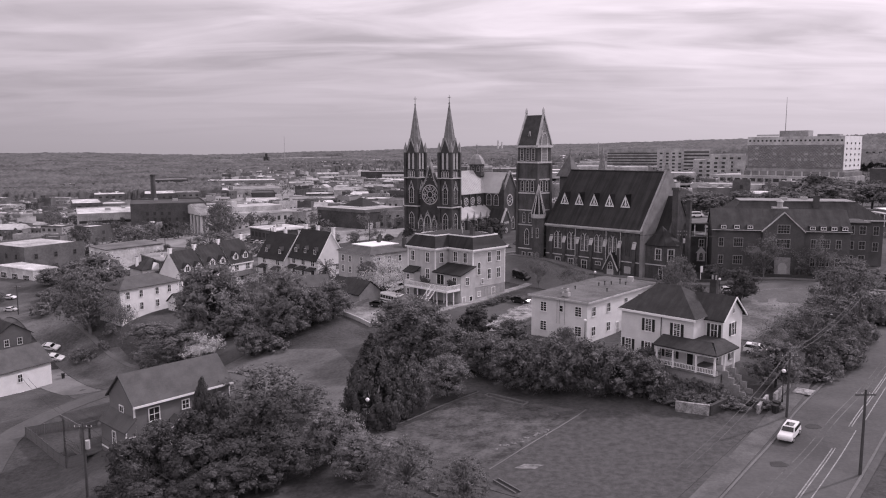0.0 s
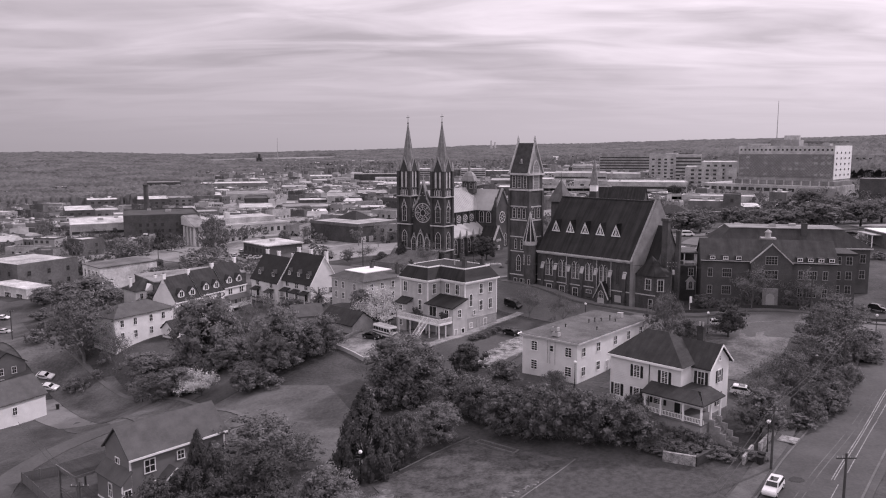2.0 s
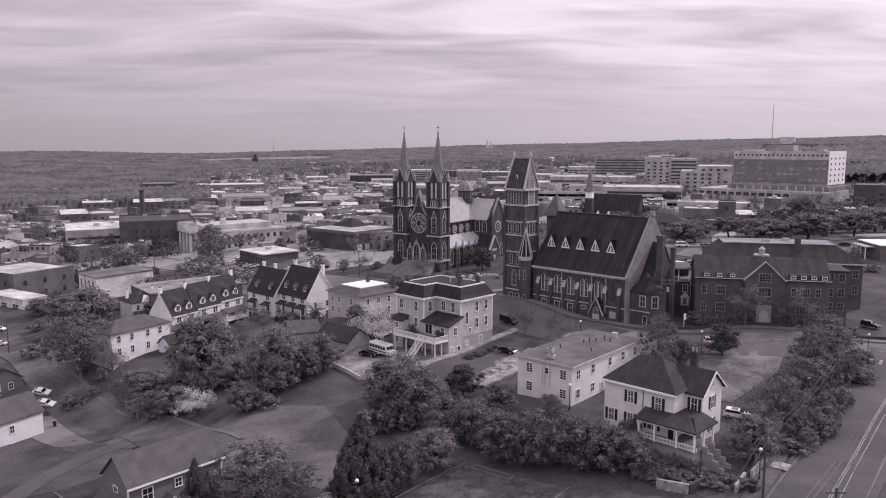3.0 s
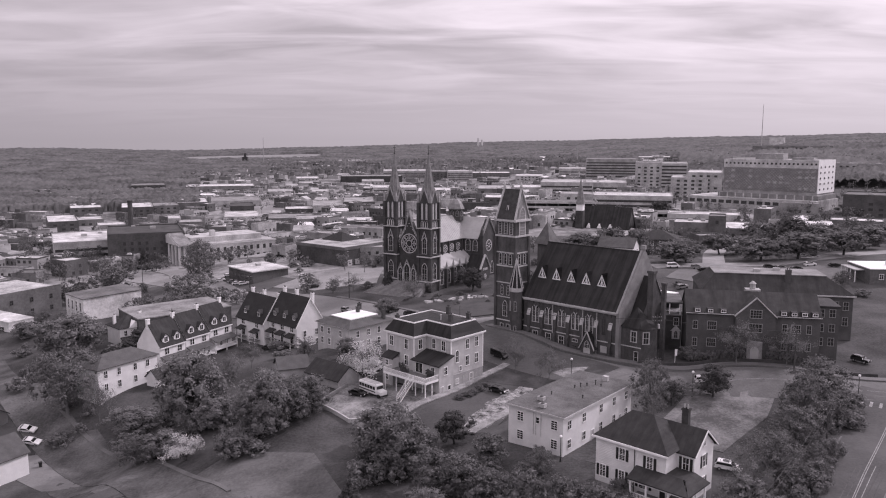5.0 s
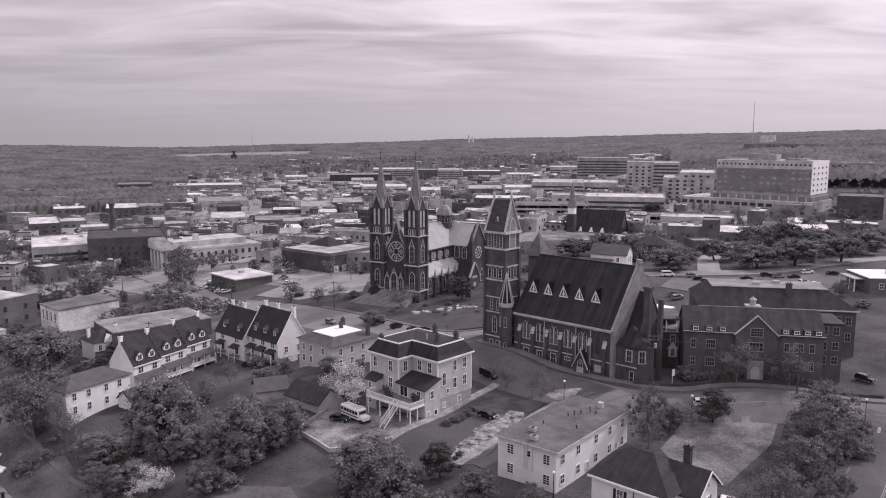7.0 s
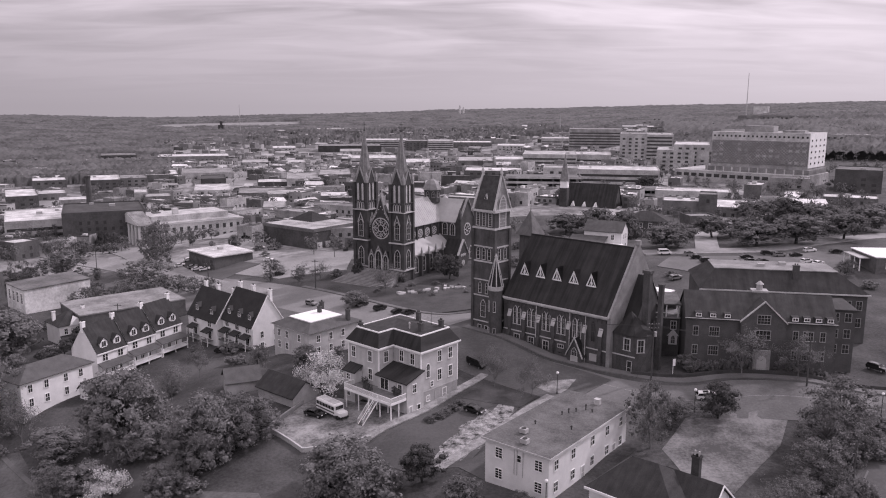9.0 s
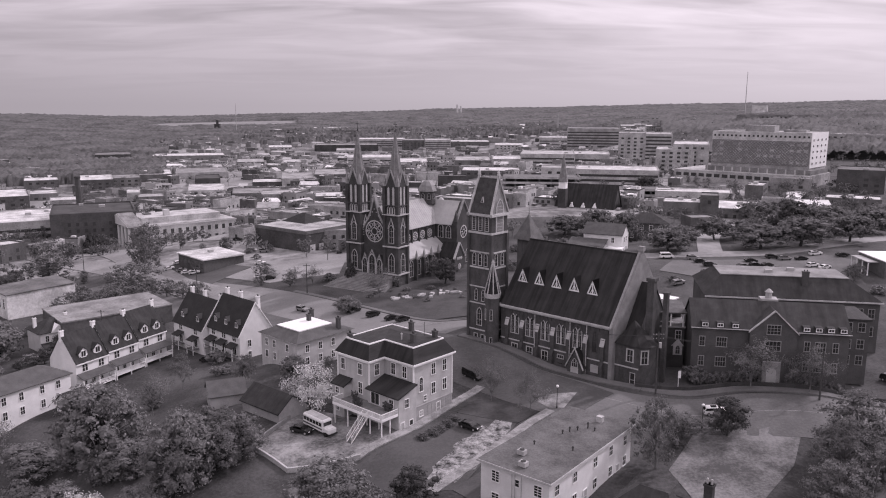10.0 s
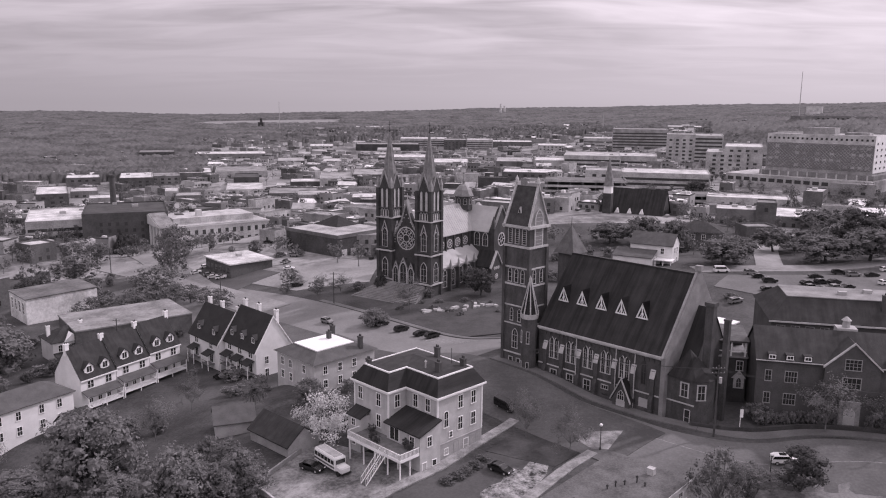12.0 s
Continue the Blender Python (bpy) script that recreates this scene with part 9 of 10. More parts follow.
EVERGREEN_A = [
    (-36.7, 93.9, 8.4, 3.4), (-38.8, 90.0, 8.0, 3.4), (-31.4, 92.1, 6.6, 3.7), (-27.5, 95.0, 7.0, 3.6), (-23.0, 96.5, 8.6, 3.8), (-30.5, 101.0, 9.0, 2.4), (-19.5, 89.3, 6.2, 3.8), (-24.5, 90.0, 5.6, 3.6), (-33.5, 98.0, 8.2, 3.0), (65.0, 165.4, 7.6, 3.9),
    (54.3, 161.5, 5.6, 2.5), (171.0, 354.1, 15.7, 9.3), (166.5, 536.5, 13.0, 8.5),
]
BLOSSOM_A = [
    (-50.0, 158.4, 6.3, 4.8), (-14.8, 189.3, 10.8, 6.8),
]
BARE_A = [
    (23.4, 187.4, 9.6, 3.9), (30.6, 181.0, 9.0, 4.3), (-82.1, 191.3, 13.0, 4.6), (-48.3, 213.0, 10.0, 3.8), (-50.5, 197.5, 9.6, 4.4),
    (56.2, 124.5, 11.6, 5.2), (77.0, 182.6, 11.4, 5.4), (88.5, 180.4, 10.9, 5.8), (-3.3, 288.6, 11.0, 6.1),
    (-46.6, 331.4, 4.5, 3.4), (-36.8, 323.9, 5.2, 3.9), (-28.8, 313.7, 7.6, 4.6), (-102.7, 611.6, 10.5, 7.8),
]
PALM_A = [
    (-31.4, 202.2, 7.8, 2.9),
]


def plant(kind, x, y, h, r, seed):
    rng = random.Random(seed)
    if y > 225 and kind in ("twig", "leafy"):
        kind += "_far"
    src = KINDS[kind][seed % len(KINDS[kind])]
    m = pose(x, y, gz(x, y) - 0.15, 0, 0, rng.uniform(0, 360)) @ Matrix.Diagonal((r / 5 * rng.uniform(0.92, 1.1), r / 5 * rng.uniform(0.92, 1.1), h / 10, 1))
    return copy_thing(src, m)


seed = 0
for kind, rows in (("cone", CONE_A), ("hedge", HEDGE_A), ("leafy", LEAFY_A), ("leafy", LEAFY_B), ("round", ROUND_A), ("twig", TWIG_A), ("twig", TWIG_B), ("oak", OAK_A), ("evergreen", EVERGREEN_A), ("blossom", BLOSSOM_A), ("bare", BARE_A), ("palm", PALM_A)):
    for x, y, h, r in rows:
        seed += 1
        plant(kind, x, y, h, r, seed)

# garden trees and shrubs on open ground among the houses
bpy.context.view_layer.update()
graph = bpy.context.evaluated_depsgraph_get()


def open_ground(x, y, r):
    """True where only grass lies under the whole circle."""
    for a, b in ((0, 0), (r, 0), (-r, 0), (0, r), (0, -r)):
        hit = scene.ray_cast(graph, Vector((x + a, y + b, 90)), Vector((0, 0, -1)))
        if not hit[0] or not (hit[4].name.startswith("ground") or hit[4].name.startswith("tree")):
            return False
    return True


rng = random.Random(31)
planted = 0
for i in range(900):
    x, y = rng.uniform(-190, 175), rng.uniform(188, 400)
    r = rng.uniform(1.6, 3.6)
    if (x > 25 and y < 245) or not open_ground(x, y, r):
        continue
    if x > -20 and rng.random() < 0.5:
        continue
    kind = rng.choice(("twig", "twig", "bush", "bush", "leafy", "evergreen") if x < -20 else ("twig", "bush"))
    plant(kind, x, y, r * rng.uniform(1.5, 2.2) if kind != "bush" else r * rng.uniform(0.8, 1.2), r, 1000 + i)
    planted += 1
    if planted >= 170:
        break
# undergrowth filling the hollow between the houses, and shrubs by the lawns
rng = random.Random(3)
for x0, x1, y0, y1, n, kinds in ((-72, -29, 152, 184, 46, ("bush", "bush", "bush", "hedge")), (-12, 1, 134, 156, 18, ("bush",)), (4, 34, 113, 136, 30, ("hedge",)), (-40, -22, 84, 100, 24, ("dark",)),
                                 (52, 84, 118, 158, 24, ("bush", "twig")), (-115, -85, 185, 225, 10, ("bush", "twig"))):
    for i in range(n):
        x, y = rng.uniform(x0, x1), rng.uniform(y0, y1)
        if x0 == 52:
            x = 52 + (y - 108) * 0.79 + rng.uniform(-1.5, 3.0)
        if x0 == 4 and (y < 113.5 + (20 - x) * 0.35 or (x > 24 and y > 121)):
            continue
        kind = rng.choice(kinds)
        if (x + 50) ** 2 + (y - 155) ** 2 < 110 or (x < -60 and y < 168):
            continue
        plant("round" if kind == "dark" else kind, x, y, rng.uniform(2.2, 5.2), rng.uniform(1.8, 3.4), 500 + i)
# clipped shrubs along the hall front
for i in range(22):
    k = -14.5 + i * 1.35
    if abs(k - 0.6) > 2.6:
        p = pose(82.6, 187.4, 0, 0, 0, -14) @ Vector((k, -1.9 + rng.uniform(-0.2, 0.2), 0))
        plant("bush", p.x, p.y, rng.uniform(2.2, 2.9), rng.uniform(1.0, 1.4), 840 + i)
# shrubs before the porch and on the church lawn
for i in range(12):
    k = i / 11
    plant("bush", 34.9 + 6.4 * k + rng.uniform(-0.3, 0.3), 117.6 - 8.6 * k + rng.uniform(-0.3, 0.3), rng.uniform(1.7, 2.5), rng.uniform(1.0, 1.5), 870 + i)
for i in range(16):
    plant("bush", rng.uniform(-8, 26), rng.uniform(282, 300), rng.uniform(0.9, 1.9), rng.uniform(0.8, 1.6), 890 + i)
# low growth over the bank below the white house
for i in range(34):
    k = rng.random()
    plant("bush", 32 + 15 * k + rng.uniform(-1, 1), 110.2 - 4.4 * k + rng.uniform(-1.2, 3.2 - 2 * k), rng.uniform(0.8, 1.7), rng.uniform(1.0, 1.9), 760 + i)


# countless small trees between the blocks of the town
def town_trees():
    rng = random.Random(12)
    st = Sticks()
    cs, hub = [], []
    for i in range(2300):
        y = 330 + 1250 * rng.random() ** 1.25
        x = rng.uniform(-0.66, 0.58) * y
        if i > 1300:
            y = 420 + 720 * rng.random()
            x = y * (rng.uniform(-0.7, -0.28) if i % 3 else rng.uniform(0.34, 0.62))
        if any((x - a) ** 2 + (y - b) ** 2 < (c * 0.7) ** 2 for a, b, c in taken):
            continue
        h, r, z0 = rng.uniform(4.5, 11), rng.uniform(2.2, 5.2), gz(x, y)
        st.bar((x, y, z0 - 0.4), (x, y, z0 + h * 0.35), 0.2, 0.14, 4)
        lobes = []
        for j in range(7):
            an = rng.uniform(0, 6.28)
            k = rng.uniform(0.2, 0.75) * r
            lobes.append((x + k * math.cos(an), y + k * math.sin(an), z0 + h * rng.uniform(0.35, 0.85), r * rng.uniform(0.25, 0.5)))
            st.bar((x, y, z0 + h * 0.3), lobes[-1][:3], 0.12, 0.04, 3)
        for j in range(110 if y < 700 else 42):
            a, b, c, q = rng.choice(lobes)
            d = Vector((rng.gauss(0, 1), rng.gauss(0, 1), rng.gauss(0.3, 1))).normalized() * q * rng.uniform(0.7, 1.1)
            hub.append((a, b, c))
            cs.append((a + d.x, b + d.y, max(z0 + 0.4, c + d.z * 0.85)))
    tagged(new("town_tree_trunks", st.mesh("town_tree_trunks", TWIG)), "thin grey trunks of many small town trees", "trees", kind="stuff")
    tagged(new("town_tree_crowns", leaf_mesh("town_tree_crowns", cs, 0.6, rng, LEAF_TOWN, hubs=hub)), "thin spring crowns of many small town trees", "trees", kind="stuff")


town_trees()
for k, v in KINDS.items():
    for src in v:
        for o in (*src.children, src):
            bpy.data.objects.remove(o)


# ---- far woods: a closed, lumpy canopy over the plain and the hills ----
def canopy():
    g = np.random.default_rng(8)
    a = np.linspace(-0.7, 0.68, 760)
    r = np.exp(np.linspace(math.log(880), math.log(4660), 235))
    A, R = np.meshgrid(a, r)
    A = A + g.uniform(-0.0006, 0.0006, A.shape)
    R = R * (1 + g.uniform(-0.0022, 0.0022, R.shape))
    X, Y = R * np.sin(A), R * np.cos(A)
    crown = g.random(A.shape)
    crown = (crown + np.roll(crown, 1, 0) + np.roll(crown, 1, 1)) / 3
    broad = np.sin(X * 0.02 + 1.3 * np.sin(Y * 0.011)) * np.sin(Y * 0.017 + X * 0.006)
    top = 3.5 + 9.5 * crown + 2.0 * broad
    # the town, clearings and open strips keep their bare ground
    town = (np.abs(A - 0.02) < 0.3) & (R < 1650)
    town |= (np.abs(A) < 0.2) & (R < 2100) & (g.random(A.shape) < 0.5)
    town |= (A < -0.28) & (R < 930)
    top = np.where(town | open_land(X, Y), -4.0, top)
    tagged(grid_mesh("far_woods", X, Y, ground(X, Y) + top, FOREST), "soft grey spring woodland spreading over the plain to the hills", "woods", kind="stuff")


canopy()


# ---- vehicles ----
def car_body(bm, kind):
    """A car 4.6 m long on x, nose to +x."""
    if kind == "van":
        prof = [(-2.5, 0.35), (2.5, 0.35), (2.55, 0.9), (1.9, 1.15), (1.25, 1.95), (0.9, 2.15), (-2.4, 2.15), (-2.55, 1.6)]
    elif kind == "suv":
        prof = [(-2.3, 0.38), (2.3, 0.38), (2.38, 0.75), (2.2, 1.02), (1.05, 1.12), (0.35, 1.66), (-1.8, 1.72), (-2.28, 1.15)]
    else:
        prof = [(-2.25, 0.3), (2.25, 0.3), (2.32, 0.62), (2.1, 0.86), (1.0, 0.96), (0.25, 1.42), (-1.1, 1.45), (-1.9, 1.02), (-2.3, 0.95)]
    a = [bm.verts.new((x, -0.9 + 0.16 * max(0, z - 0.9), z)) for x, z in prof]
    b = [bm.verts.new((x, 0.9 - 0.16 * max(0, z - 0.9), z)) for x, z in prof]
    bm.faces.new(a)
    bm.faces.new(b[::-1])
    for i in range(len(prof)):
        j = (i + 1) % len(prof)
        bm.faces.new((a[j], a[i], b[i], b[j]))
    bmesh.ops.bevel(bm, geom=list(bm.edges), offset=0.07, segments=2, affect="EDGES")


def car(kind, paint, tint, plain=False):
    t = thing("car", pose(0, 0, -400), f"{tint} {'van' if kind == 'van' else 'estate car' if kind == 'suv' else 'saloon car'} parked on the asphalt", "car", "parked cars")
    bm = bmesh.new()
    car_body(bm, kind)
    body = part("body", bm, paint, t)
    z0, z1, x0, x1 = {"van": (1.25, 1.85, -2.2, 1.1), "suv": (1.14, 1.58, -1.85, 0.5), "car": (1.0, 1.36, -1.25, 0.35)}[kind]
    for s in (-1, 1):
        bm = bmesh.new()
        y0 = s * (0.925 - 0.16 * max(0, z0 - 0.9))
        y1 = s * (0.925 - 0.16 * max(0, z1 - 0.9))
        slope = 0.5 if kind == "car" else 0.35
        v = [bm.verts.new(p) for p in ((x0 - 0.3, y0, z0), (x1 + slope, y0, z0), (x1, y1, z1), (x0 + 0.05, y1, z1))]
        bm.faces.new(v)
        bmesh.ops.solidify(bm, geom=list(bm.faces), thickness=0.02)
        part("side_window", bm, GLASS, body)
    for fr in (1, -1):
        bm = bmesh.new()
        pts = {"van": ((1.87, 1.22, 1.3, 1.9), (-2.52, 1.3, -2.45, 1.95)), "suv": ((1.0, 1.18, 0.45, 1.6), (-2.22, 1.2, -1.88, 1.62)), "car": ((0.95, 1.02, 0.32, 1.38), (-1.82, 1.08, -1.18, 1.4))}[kind][0 if fr > 0 else 1]
        k = 0.05 * fr
        v = [bm.verts.new(p) for p in ((pts[0] + k, -0.74, pts[1] + 0.03), (pts[0] + k, 0.74, pts[1] + 0.03), (pts[2] + k, 0.66, pts[3] + 0.03), (pts[2] + k, -0.66, pts[3] + 0.03))]
        bm.faces.new(v)
        bmesh.ops.solidify(bm, geom=list(bm.faces), thickness=0.02)
        part("windscreen" if fr > 0 else "rear_window", bm, GLASS, body)
    if kind == "suv":
        part("sunroof", boxes((-0.95, 0.15, -0.5, 0.5, 1.6, 1.72)), GLASS, body)
    if plain:
        for x in (-1.42, 1.42):
            for s in (-1, 1):
                bm = bmesh.new()
                rod(bm, (x, s * 0.7, 0.34), (x, s * 0.93, 0.34), 0.34, 10)
                part("wheel", bm, RUBBER, t)
        return t
    for x in (-1.42, 1.42):
        for s in (-1, 1):
            bm = bmesh.new()
            rod(bm, (x, s * 0.68, 0.34), (x, s * 0.93, 0.34), 0.34, 14)
            w = part("wheel", bm, RUBBER, t)
            bm = bmesh.new()
            rod(bm, (x, s * 0.9, 0.34), (x, s * 0.945, 0.34), 0.2, 10)
            part("rim", bm, METAL_PALE, w)
    for s in (-1, 1):
        part("headlight", boxes((2.26, 2.36, s * 0.68 - 0.16, s * 0.68 + 0.16, 0.66, 0.82)), PAINT_WHITE, body)
        part("tail_light", boxes((-2.36, -2.22, s * 0.7 - 0.12, s * 0.7 + 0.12, 0.75, 1.0)), BRICK_MID, body)
    return t


FLEET = {(k, p): car(k, m, n) for k in ("car", "suv", "van") for p, m, n in (("w", CAR_WHITE, "white"), ("b", CAR_BLACK, "black"), ("g", CAR_GREY, "silver-grey"))}
FAR_FLEET = {(k, p): car(k, m, n, True) for k in ("car", "suv", "van") for p, m, n in (("w", CAR_WHITE, "white"), ("b", CAR_BLACK, "black"), ("g", CAR_GREY, "silver-grey"))}


def park(kind, paint, x, y, head, label=""):
    d = 1.2
    c, s = math.cos(radians(head)), math.sin(radians(head))
    zf, zb = gz(x + d * c, y + d * s), gz(x - d * c, y - d * s)
    zl, zr = gz(x - 0.7 * s, y + 0.7 * c), gz(x + 0.7 * s, y - 0.7 * c)
    m = pose(x, y, gz(x, y) + 0.17, 0, 0, head) @ pose(0, 0, 0, math.degrees(math.atan2(zl - zr, 1.4)), -math.degrees(math.atan2(zf - zb, 2 * d)), 0)
    o = copy_thing((FLEET if y < 205 else FAR_FLEET)[kind, paint], m)
    if label:
        o["label"] = label
    return o


park("suv", "w", 45.4, 97.0, 231, "white estate car with black roof rails on the hill street")
park("suv", "w", 66.5, 174.5, -12, "white estate car driving along the church street")
park("suv", "w", 55.3, 132.2, -28, "white estate car beside the white porch house")
park("van", "b", 20.5, 199.4, -45, "black people carrier at the kerb by the stucco house")
park("car", "b", 17.8, 174.4, -42, "black hatchback on the dark drive")
park("van", "w", -12.6, 194.6, -130, "white van behind the stucco house")
park("car", "b", -15.2, 177.6, -30, "dark saloon beside the old bus")
park("suv", "b", 113, 191, -60, "black pickup beside the brick hall")
for i, (x, y) in enumerate(((-10.8, 273), (-4.6, 266.8), (1.2, 262), (4.6, 259.4))):
    park("suv" if i % 2 else "car", "b", x, y, 40)
for x, y, k, p, h in ((-96, 378, "car", "w", 20), (-98, 371, "car", "w", 20), (-88, 362, "car", "w", 10), (-84, 359.5, "suv", "w", 10), (-91, 366, "car", "g", 15), (-57, 364, "car", "w", 0), (-52, 336, "car", "w", 10),
                      (-47, 330, "car", "b", 10), (-60, 390, "suv", "g", 0), (-66, 393, "car", "w", 0), (-79, 423, "car", "b", 0), (-28, 279, "suv", "g", -45), (-152, 436, "car", "w", -20), (-24, 378, "suv", "b", 90)):
    park(k, p, x, y, h)
for i, (x, y) in enumerate(((99.3, 300), (107.8, 297), (108.6, 292.4), (109.8, 287), (105.7, 278), (142.6, 299.6), (127.9, 295), (138.9, 302), (148.4, 299), (156.9, 305), (164.1, 300), (119.9, 281), (123.5, 280), (128, 282), (132.6, 283.5), (147.2, 289), (150, 286), (146.9, 282), (121, 286), (126, 287.5), (131, 289), (92.6, 269), (102, 350), (106.5, 329))):
    park("van" if i == 0 else ("car", "suv")[i % 2], "w" if i in (0, 9, 15, 16) else ("b", "g", "b", "b")[i % 4], x, y, 0 if i < 11 else 20)
for x, y, p in ((-156, 271.6, "w"), (-145.5, 253.6, "w"), (-98, 188.4, "w"), (-101, 192.6, "w"), (-47.5, 235.0, "b"), (-44, 240, "b")):
    park("car", p, x, y, -10)
rng = random.Random(21)
for x0, x1, y0, y1, n in ((-25, 35, 455, 515, 16), (-240, -130, 560, 615, 16), (-50, 50, 650, 730, 18), (-210, -70, 830, 950, 16)):
    for i in range(n):
        park("car", rng.choice("wbgg"), rng.uniform(x0, x1), rng.uniform(y0, y1), rng.choice((60, -30)))
for v in (*FLEET.values(), *FAR_FLEET.values()):
    for o in (*v.children_recursive, v):
        bpy.data.objects.remove(o)


def old_bus():
    x, y = -11.6, 178.0
    t = thing("old_bus", pose(x, y, gz(x, y) + 0.15, 0, 0, -48), "old white bus with dark window band in the yard", "bus")
    bm = boxes((-4.2, 2.4, -1.2, 1.2, 0.6, 3.0))
    bmesh.ops.bevel(bm, geom=list(bm.edges), offset=0.18, segments=3, affect="EDGES")
    b = part("body", bm, CAR_WHITE, t)
    bm = boxes((2.3, 4.1, -1.0, 1.0, 0.6, 1.75))
    bmesh.ops.bevel(bm, geom=list(bm.edges), offset=0.2, segments=3, affect="EDGES")
    part("bonnet", bm, CAR_WHITE, t)
    part("windscreen", boxes((2.39, 2.44, -0.95, 0.95, 1.85, 2.6)), GLASS, b)
    for s in (-1, 1):
        for i in range(6):
            part("window", boxes((-3.9 + i * 1.02, -3.02 + i * 1.02, s * 1.2 - 0.02, s * 1.2 + 0.02, 1.75, 2.5)), GLASS, b)
        part("side_stripe", boxes((-4.1, 2.2, s * 1.21 - 0.02, s * 1.21 + 0.02, 1.1, 1.4)), BRICK_MID, b)
    part("roof_patch", boxes((-3.8, 1.8, -0.8, 0.8, 3.0, 3.06)), STONE_PALE, b)
    for xx in (-2.6, 3.1):
        for s in (-1, 1):
            bm = bmesh.new()
            rod(bm, (xx, s * 0.85, 0.45), (xx, s * 1.18, 0.45), 0.46, 14)
            w = part("wheel", bm, RUBBER, t)
    part("bumper", boxes((4.1, 4.25, -1.0, 1.0, 0.5, 0.75)), METAL_DARK, t)


old_bus()


# ---- poles, lamps, wires ----
def utility_pole(x, y, h, arms=1, boxed=True):
    t = thing("utility_pole", pose(x, y, gz(x, y) - 0.2), "weathered timber utility pole with crossarm and wires", "pole", "utility poles")
    bm = bmesh.new()
    rod(bm, (0, 0, 0), (0, 0, h), 0.2, 8, 0.13)
    part("shaft", bm, WOOD_DARK, t)
    for i in range(arms):
        a = part("crossarm", boxes((-1.2, 1.2, -0.07, 0.07, h - 0.7 - i * 0.9, h - 0.55 - i * 0.9)), WOOD_DARK, t)
        for k in (-1.05, -0.45, 0.45, 1.05):
            bm = bmesh.new()
            taper(bm, k, 0, h - 0.55 - i * 0.9, h - 0.35 - i * 0.9, 0.06, 0.05, 6)
            part("insulator", bm, STONE_PALE, a)
    if boxed:
        bm = bmesh.new()
        taper(bm, 0.45, 0, h - 3.4, h - 2.3, 0.3, 0.3, 10)
        part("transformer", bm, METAL_PALE, t)
    return t


def street_lamp(x, y, h):
    t = thing("street_lamp", pose(x, y, gz(x, y)), "slim dark post lamp with pale globe", "lamp", "post lamps")
    bm = bmesh.new()
    rod(bm, (0, 0, 0), (0, 0, h), 0.09, 8, 0.06)
    taper(bm, 0, 0, 0, 0.6, 0.2, 0.12, 8)
    part("post", bm, METAL_DARK, t)
    bm = bmesh.new()
    bmesh.ops.create_icosphere(bm, subdivisions=2, radius=0.3)
    bmesh.ops.translate(bm, vec=(0, 0, h + 0.22), verts=bm.verts)
    part("globe", bm, PAINT_WHITE, t)


WOOD_DARK = mat("dark pole timber", 0.07, 0.9, 0.25, 1, 9)
for x, y, h, a in ((57.9, 185.2, 14, 2), (48.4, 85.3, 10.6, 1), (47.6, 102.9, 9.6, 1), (88.4, 176.4, 10.5, 1), (-45.5, 93, 10, 1), (77, 139.5, 8.5, 1), (-158, 405, 13, 1), (-141, 386, 13, 1), (-72, 318, 12, 1), (-29, 300, 11, 1), (-131, 232, 10, 1), (-88, 268, 11, 1)):
    utility_pole(x, y, h, a, a == 2 or x < 0 and y < 100)
for x, y in ((61.4, 168.6), (36.0, 180.5), (25.5, 135.8), (-10.8, 104.6), (49.2, 108.0), (71.0, 138.0), (97, 164)):
    street_lamp(x, y, 4.6)


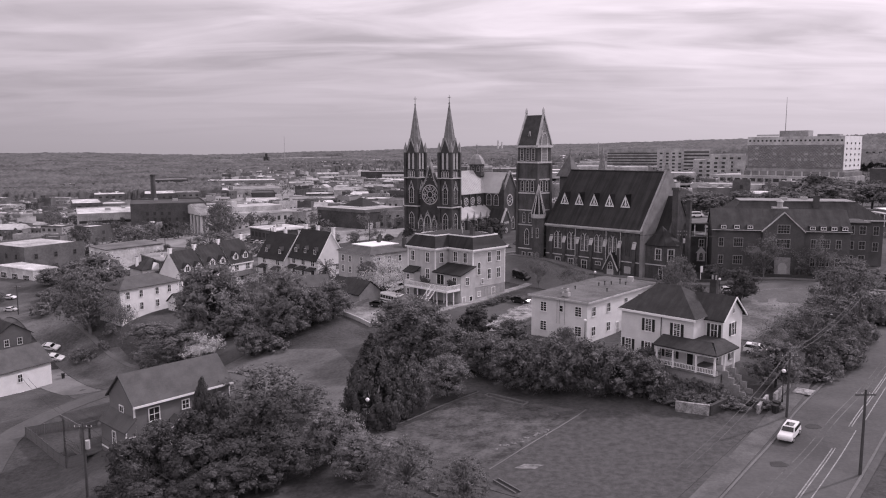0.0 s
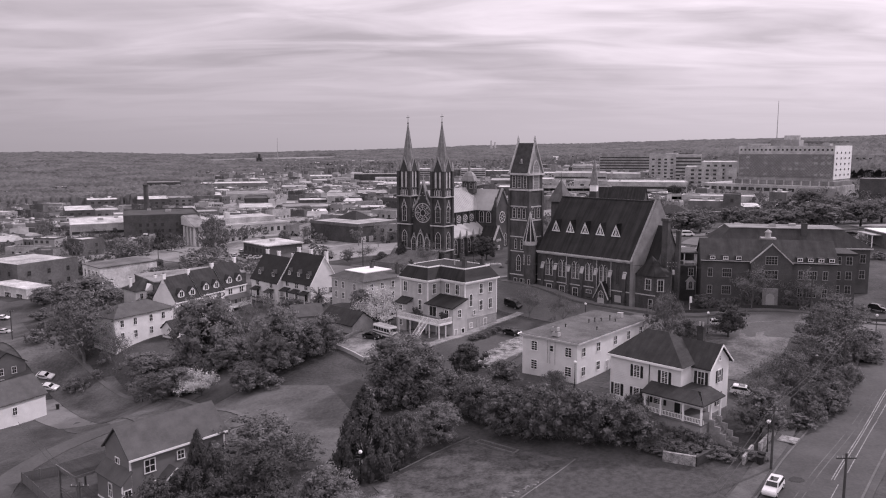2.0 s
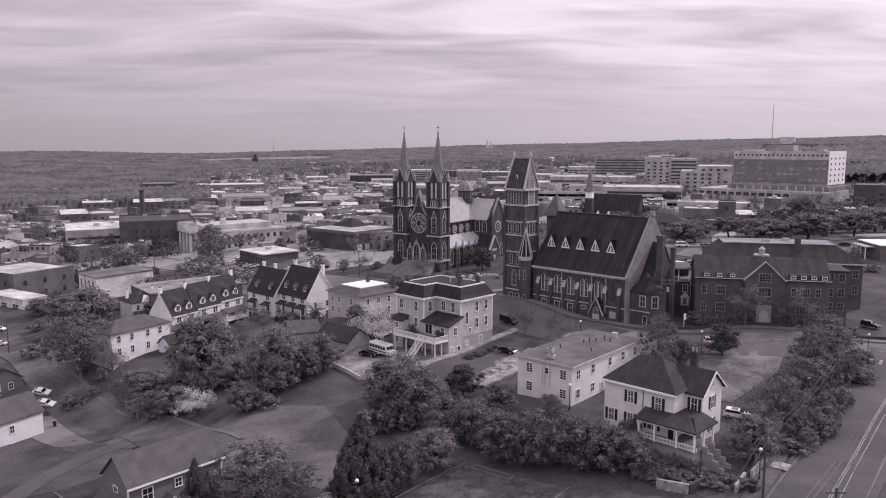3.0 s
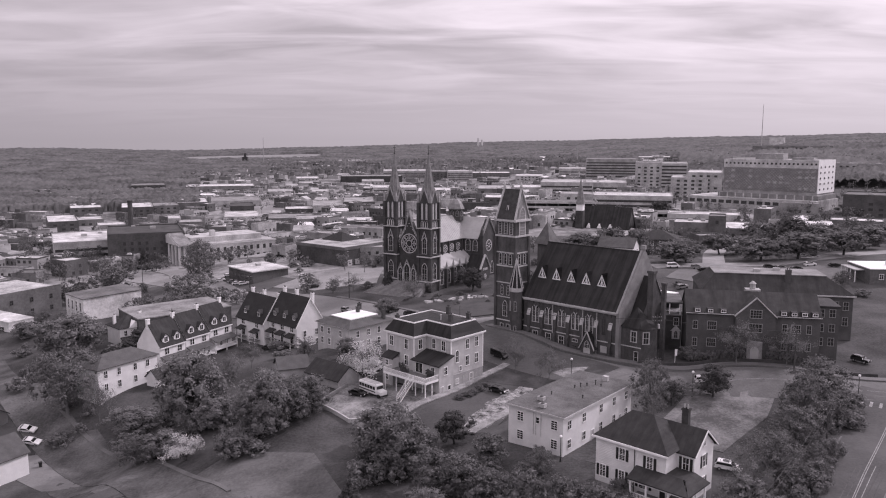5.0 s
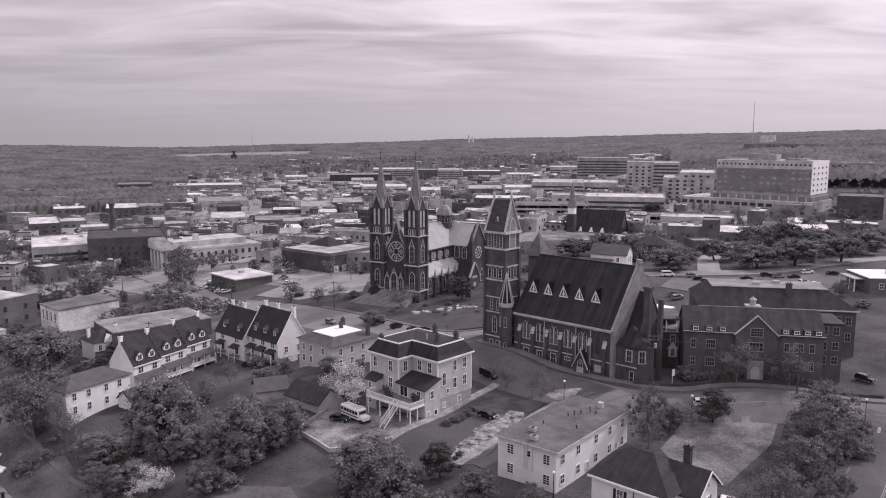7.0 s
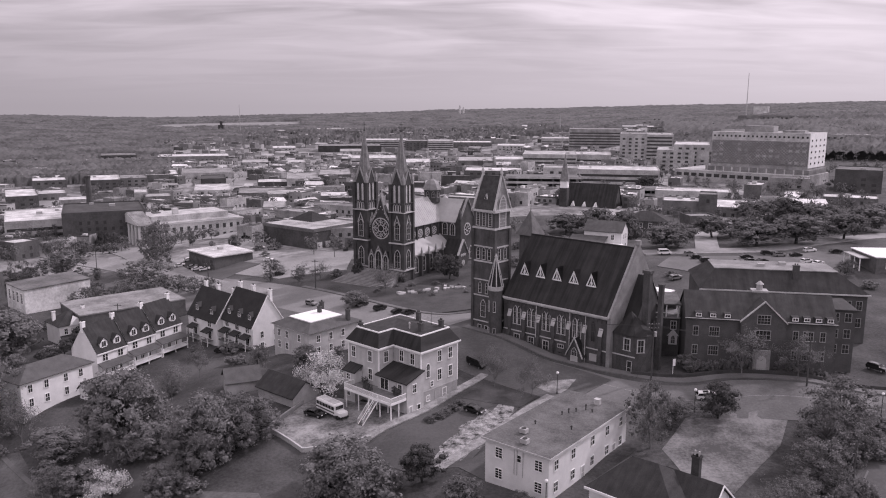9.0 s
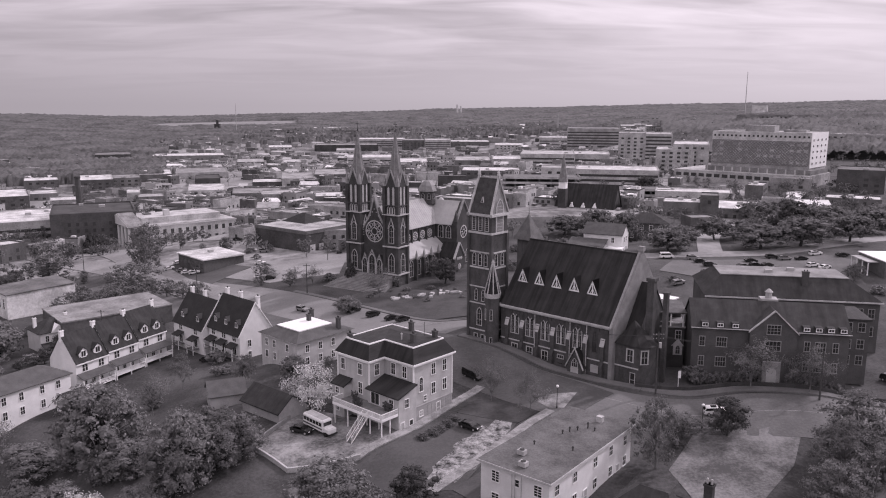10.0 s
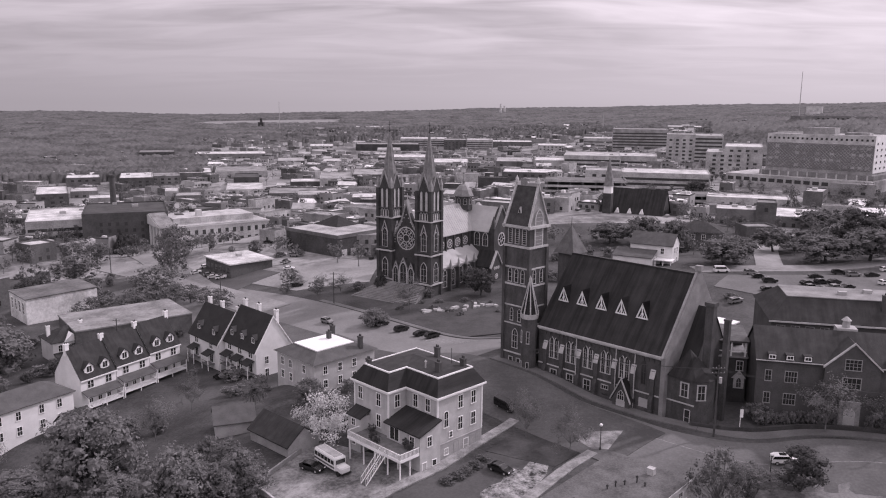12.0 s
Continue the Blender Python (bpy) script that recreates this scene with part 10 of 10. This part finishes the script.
def wire(a, b, sag, label="thin black overhead wire between poles"):
    t = thing("overhead_wire", pose(*a), label, "wire")
    bm = bmesh.new()
    a, b = Vector(a), Vector(b)
    n = 10
    pts = [(b - a) * (i / n) + Vector((0, 0, -sag * 4 * (i / n) * (1 - i / n))) for i in range(n + 1)]
    rows = []
    for i, p in enumerate(pts):
        q = (pts[min(i + 1, n)] - pts[max(i - 1, 0)]).to_track_quat("Z", "Y")
        rows.append([bm.verts.new(p + q @ Vector((0.03 * c, 0.03 * s, 0))) for c, s in ((1, 0), (0, 1), (-1, 0), (0, -1))])
    for r0, r1 in zip(rows, rows[1:]):
        for j in range(4):
            bm.faces.new((r0[j], r0[(j + 1) % 4], r1[(j + 1) % 4], r1[j]))
    part("strand", bm, METAL_DARK, t)


for dx in (-0.5, 0.5):
    wire((57.9 + dx, 185.2, gz(57.9, 185.2) + 13), (88.4 + dx, 176.4, gz(88.4, 176.4) + 10), 0.8)
    wire((47.6 + dx, 102.9, gz(47.6, 102.9) + 9.2), (77 + dx, 139.5, gz(77, 139.5) + 8.2), 1.0)
    wire((48.4 + dx, 85.3, gz(48.4, 85.3) + 10.2), (96 + dx, 142, 14), 1.0)
    wire((47.6 + dx, 102.9, gz(47.6, 102.9) + 9.2), (22 + dx, 68, 9.5), 1.0)
    wire((-45.5 + dx, 93, gz(-45.5, 93) + 9.5), (-20 + dx, 70, 4), 0.8)
    wire((-45.5 + dx, 93, gz(-45.5, 93) + 9.5), (-72 + dx, 128, 0), 0.8)
    wire((57.9 + dx, 185.2, gz(57.9, 185.2) + 13), (20 + dx, 208, 16), 1.0)
# stay poles beside the big utility pole
for q in ((54.8, 186.4), (59.6, 187.5)):
    wire((q[0], q[1], gz(*q)), (57.9, 185.2, gz(57.9, 185.2) + 9), 0, "taut steel guy wire of a pole")

t = thing("flag_post", pose(63.5, 187.5, gz(63.5, 187.5)), "slender white sign post on the lawn", "post")
bm = bmesh.new()
rod(bm, (0, 0, 0), (0, 0, 4.2), 0.08, 6, 0.05)
part("post", bm, PAINT_WHITE, t)
part("sign", boxes((-0.1, 0.5, -0.05, 0.05, 2.6, 4.2)), PAINT_WHITE, t)
for x, y, lab in ((-91, 178, "dark wheeled bin beside the drive"), (46.6, 104.3, "black wheeled bin by the pavement"), (47.3, 105.4, "black wheeled bin by the pavement wall")):
    t = thing("wheelie_bin", pose(x, y, gz(x, y) + 0.1, 0, 0, 30), lab, "bin")
    bm = bmesh.new()
    taper(bm, 0, 0, 0, 1.1, 0.42, 0.52, 4, math.pi / 4)
    part("body", bm, METAL_DARK, t)
    part("lid", boxes((-0.42, 0.42, -0.42, 0.5, 1.1, 1.2)), RUBBER, t)
